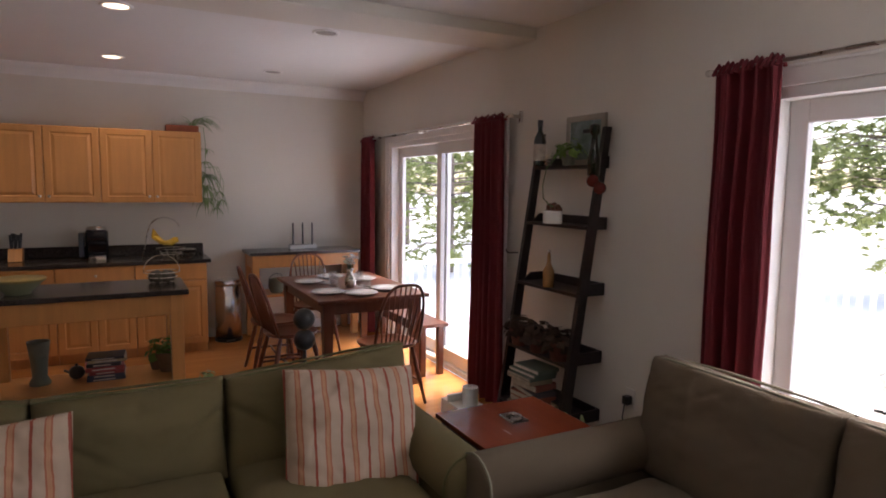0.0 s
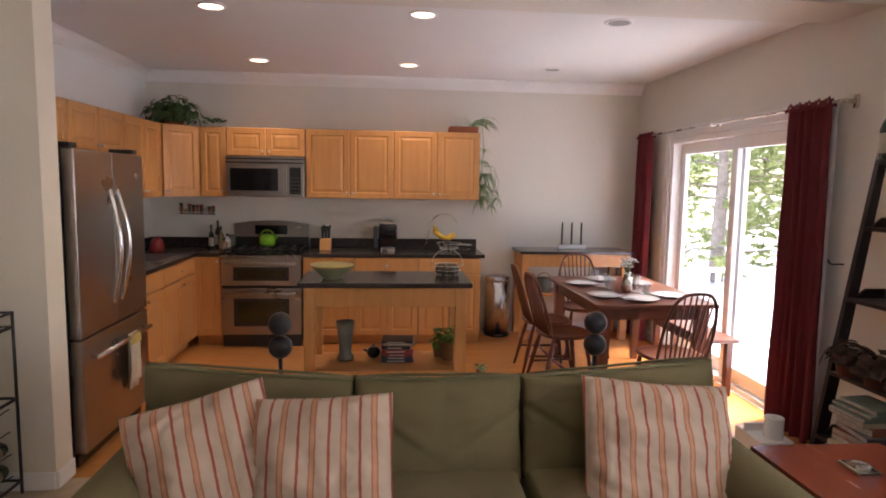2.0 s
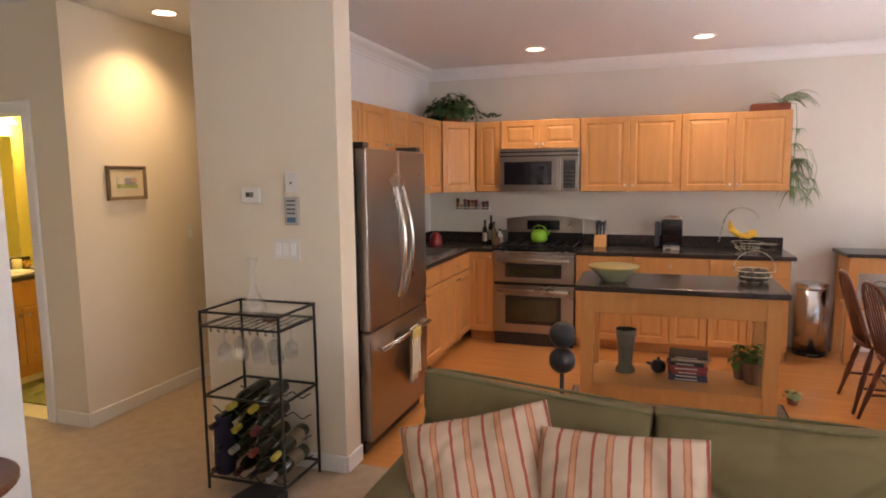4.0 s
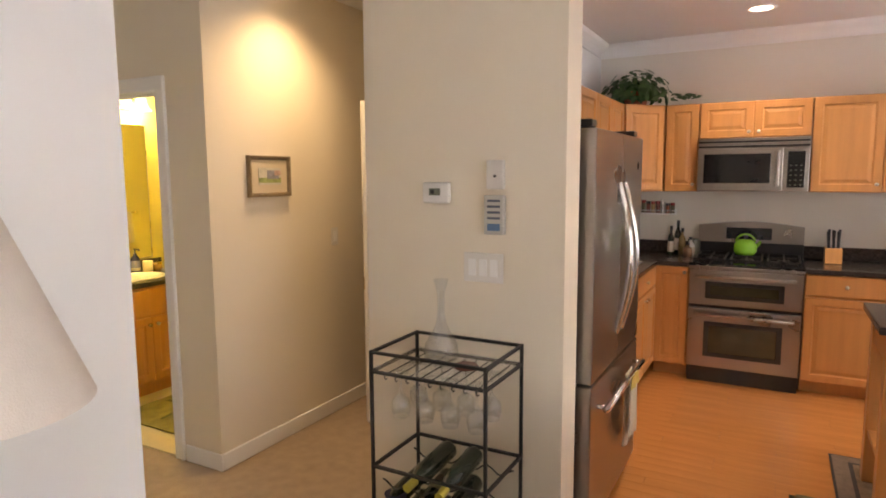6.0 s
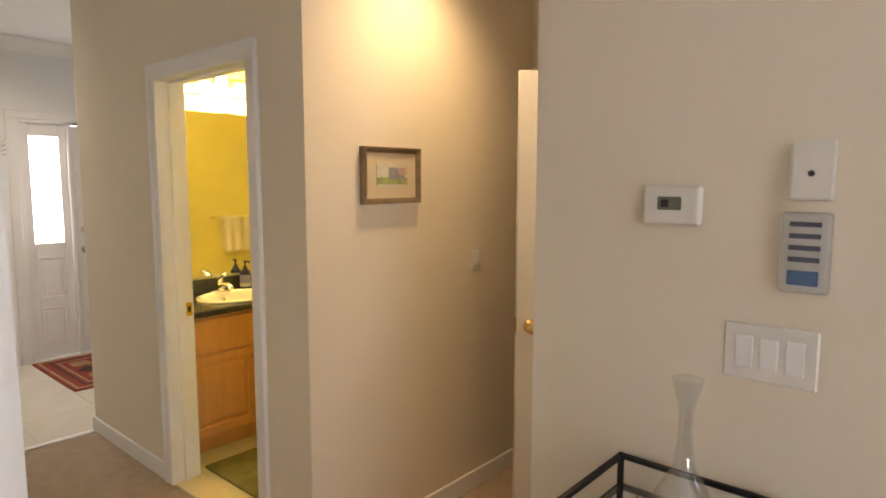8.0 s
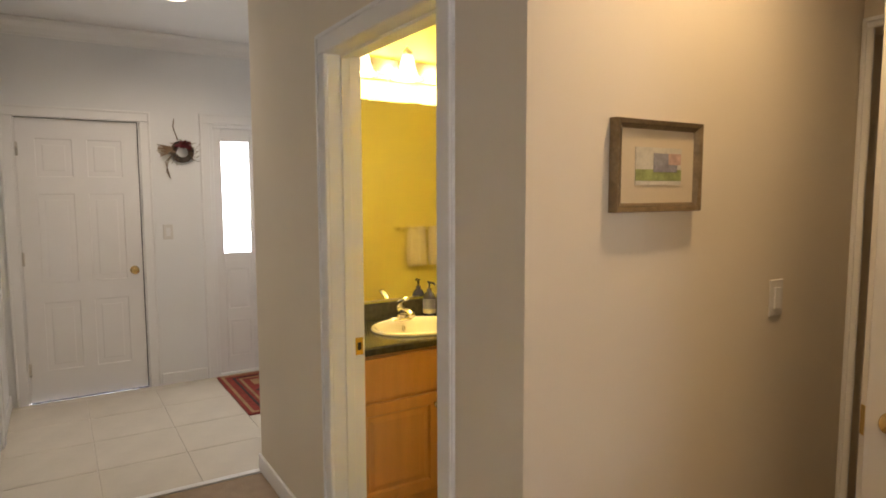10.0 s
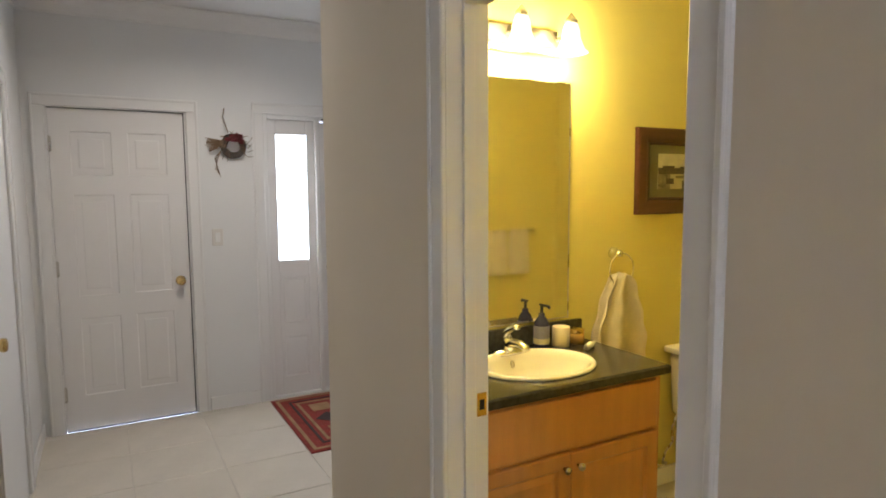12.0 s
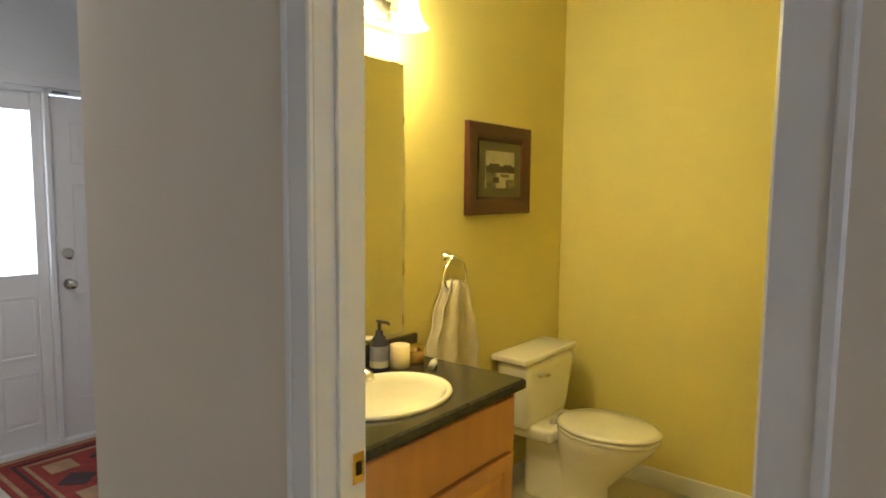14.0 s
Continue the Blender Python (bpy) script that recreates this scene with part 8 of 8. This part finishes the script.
def railing(x, y, rz, L, posts):
    ob = thing("deck_railing", x, y, -0.26, "white painted wooden deck railing with square balusters", "railing", "deck railings", rz)
    part("top_rail", box(bmesh.new(), 0, -0.05, 0.92, L, 0.05, 0.96, 0.006), M_DECK, ob)
    part("bottom_rail", box(bmesh.new(), 0, -0.025, 0.10, L, 0.025, 0.15, 0.004), M_DECK, ob)
    for k in range(posts):
        px = k * (L - 0.1) / (posts - 1)
        boxpart("post", M_DECK, ob, (px, -0.05, 0), (px + 0.1, 0.05, 1.02), 0.006)
    me = None
    for k in range(int((L - 0.2) / 0.128)):
        if me is None:
            b = boxpart("baluster", M_DECK, ob, (-0.02, -0.02, 0.15), (0.02, 0.02, 0.92), 0.003)
            me = b.data
        else:
            b = new("baluster", me)
            b.parent = ob
        b.location = (0.14 + 0.128 * k, 0, 0)


railing(4.56, 0.34, 0, 3.8, 3)
railing(8.31, 0.26, -90, 9.6, 6)


def deck_chair():
    ob = thing("patio_chair", 6.6, -4.75, -0.26, "grey metal patio chair arm showing above the snow", "chair")
    for y in (0, 0.5):
        part("arm", tube(bmesh.new(), [(-0.2, y, 0.62), (0.15, y, 0.66), (0.28, y, 0.64), (0.30, y, 0.50), (0.25, y, 0.0)], 0.016, 8), M_NICKEL, ob)
    part("back", box(bmesh.new(), -0.22, 0.0, 0.30, -0.19, 0.5, 0.62, 0.01), M_NICKEL, ob)
    part("seat", box(bmesh.new(), -0.22, 0.0, 0.36, 0.26, 0.5, 0.40, 0.01), M_NICKEL, ob)


deck_chair()


def pine(x, y, h, r, seed):
    ob = thing("pine_tree", x, y, -0.5, "tall green pine tree beyond the snowy deck", "tree", "pines behind the deck")
    rnd = random.Random(seed)
    part("trunk", tube(bmesh.new(), [(0, 0, 0), (0.05, 0.02, h * 0.3), (0.0, -0.05, h * 0.65), (0.02, 0.0, h)], 0.17, 9, 0.03), M_BARK, ob)
    limbs, cv, cf = bmesh.new(), [], []
    for k in range(int(h * 9)):
        z = h * (0.06 + 0.92 * rnd.random())
        a = rnd.uniform(0, 6.28)
        l = r * (1.05 - 0.75 * z / h) * rnd.uniform(0.6, 1.1)
        d = Vector((math.cos(a), math.sin(a), 0.05))
        tip = Vector((0, 0, z)) + d * l + Vector((0, 0, -0.12 * l))
        mid = Vector((0, 0, z)) + d * l * 0.5 + Vector((0, 0, 0.05))
        tube(limbs, [(0, 0, z), mid, tip], 0.028, 5, 0.006)
        for j in range(18):
            f = rnd.uniform(0.25, 1.05)
            c = Vector((0, 0, z)).lerp(tip, f) + Vector((rnd.gauss(0, 0.2), rnd.gauss(0, 0.2), rnd.gauss(0, 0.16)))
            for q in range(13):
                v = Vector((rnd.gauss(0, 1), rnd.gauss(0, 1), rnd.gauss(0, 0.7) - 0.1)).normalized()
                s = v.orthogonal().normalized() * 0.03
                e = c + v * rnd.uniform(0.12, 0.24)
                i = len(cv)
                cv += [c - s, c + s, e]
                cf.append((i, i + 1, i + 2))
    part("limbs", limbs, M_BARK, ob)
    me = bpy.data.meshes.new("crown")
    me.from_pydata([tuple(v) for v in cv], [], cf)
    me.materials.append(M_PINE)
    crown_ob = new("crown", me)
    crown_ob.parent = ob


for k, (tx, ty, th, tr) in enumerate(((13.5, 4.5, 9, 2.6), (12.0, 9.0, 10, 2.8), (15.5, 0.0, 10, 2.8), (14.0, -4.0, 9, 2.7), (17.5, 5.5, 11, 3.0), (16.5, -8.0, 10, 3.0), (11.0, 14.0, 10, 2.9), (19.0, -2.0, 11, 3.0), (9.0, 7.0, 8.5, 2.3), (21.0, 9.0, 12, 3.2), (22.0, 2.0, 12, 3.2), (21.0, -6.0, 12, 3.2), (13.0, -11.0, 10, 2.8), (18.0, 13.0, 12, 3.2))):
    pine(tx, ty, th, tr, 50 + k)

# ---- floor pieces: oak boards of the kitchen, tiles of the entry ----
def oak_boards():
    floor = structure("floor_kitchen", box(bmesh.new(), WX, -3.0, -0.1, EX, NY, -0.006), material("dark_board_gap", (0.26, 0.12, 0.045), 0.7), "honey oak strip floor in the kitchen", "floor")
    rnd = random.Random(23)
    width, shapes = 0.0832, {}
    for r in range(40):
        y, x = -3.0 + r * width, WX
        while x < EX - 0.01:
            L = min(rnd.choice((0.9, 1.2, 1.5, 1.8)), EX - x)
            if EX - x - L < 0.3:
                L = EX - x
            key = round(L, 3)
            if key not in shapes:
                bm = box(bmesh.new(), 0.0006, 0.0006, -0.02, L - 0.0006, width - 0.0006, 0.0)
                me = bpy.data.meshes.new("floor_board")
                bm.to_mesh(me)
                bm.free()
                me.materials.append(M_OAK)
                shapes[key] = me
            b = new("floor_board", shapes[key])
            b.location, b.parent = (x, y, 0.0), floor
            x += L


def entry_tiles():
    floor = structure("floor_entry", box(bmesh.new(), FX, HS, -0.1, -4.20, -0.95, 0.004), M_GROUT, "glossy cream tile floor in the entry", "floor")
    s = 0.457
    me = bpy.data.meshes.new("floor_tile")
    bm = box(bmesh.new(), 0.0025, 0.0025, -0.01, s - 0.0025, s - 0.0025, 0.0068, 0.0015, 1)
    bm.to_mesh(me)
    bm.free()
    me.materials.append(M_TILE)
    for i in range(5):
        for j in range(8):
            x, y = -4.22 - s * (i + 1), HS + 0.01 + s * j
            if x > FX - 0.3 and y < -1.2:
                t = new("floor_tile", me)
                t.location, t.parent = (max(x, FX + 0.0), y, 0.0), floor
    bm = box(bmesh.new(), -4.235, HS, -0.02, -4.195, BY, 0.010, 0.004)
    structure("trim_threshold", bm, M_TRIM, "pale strip between tile and carpet", "threshold")


oak_boards()
entry_tiles()
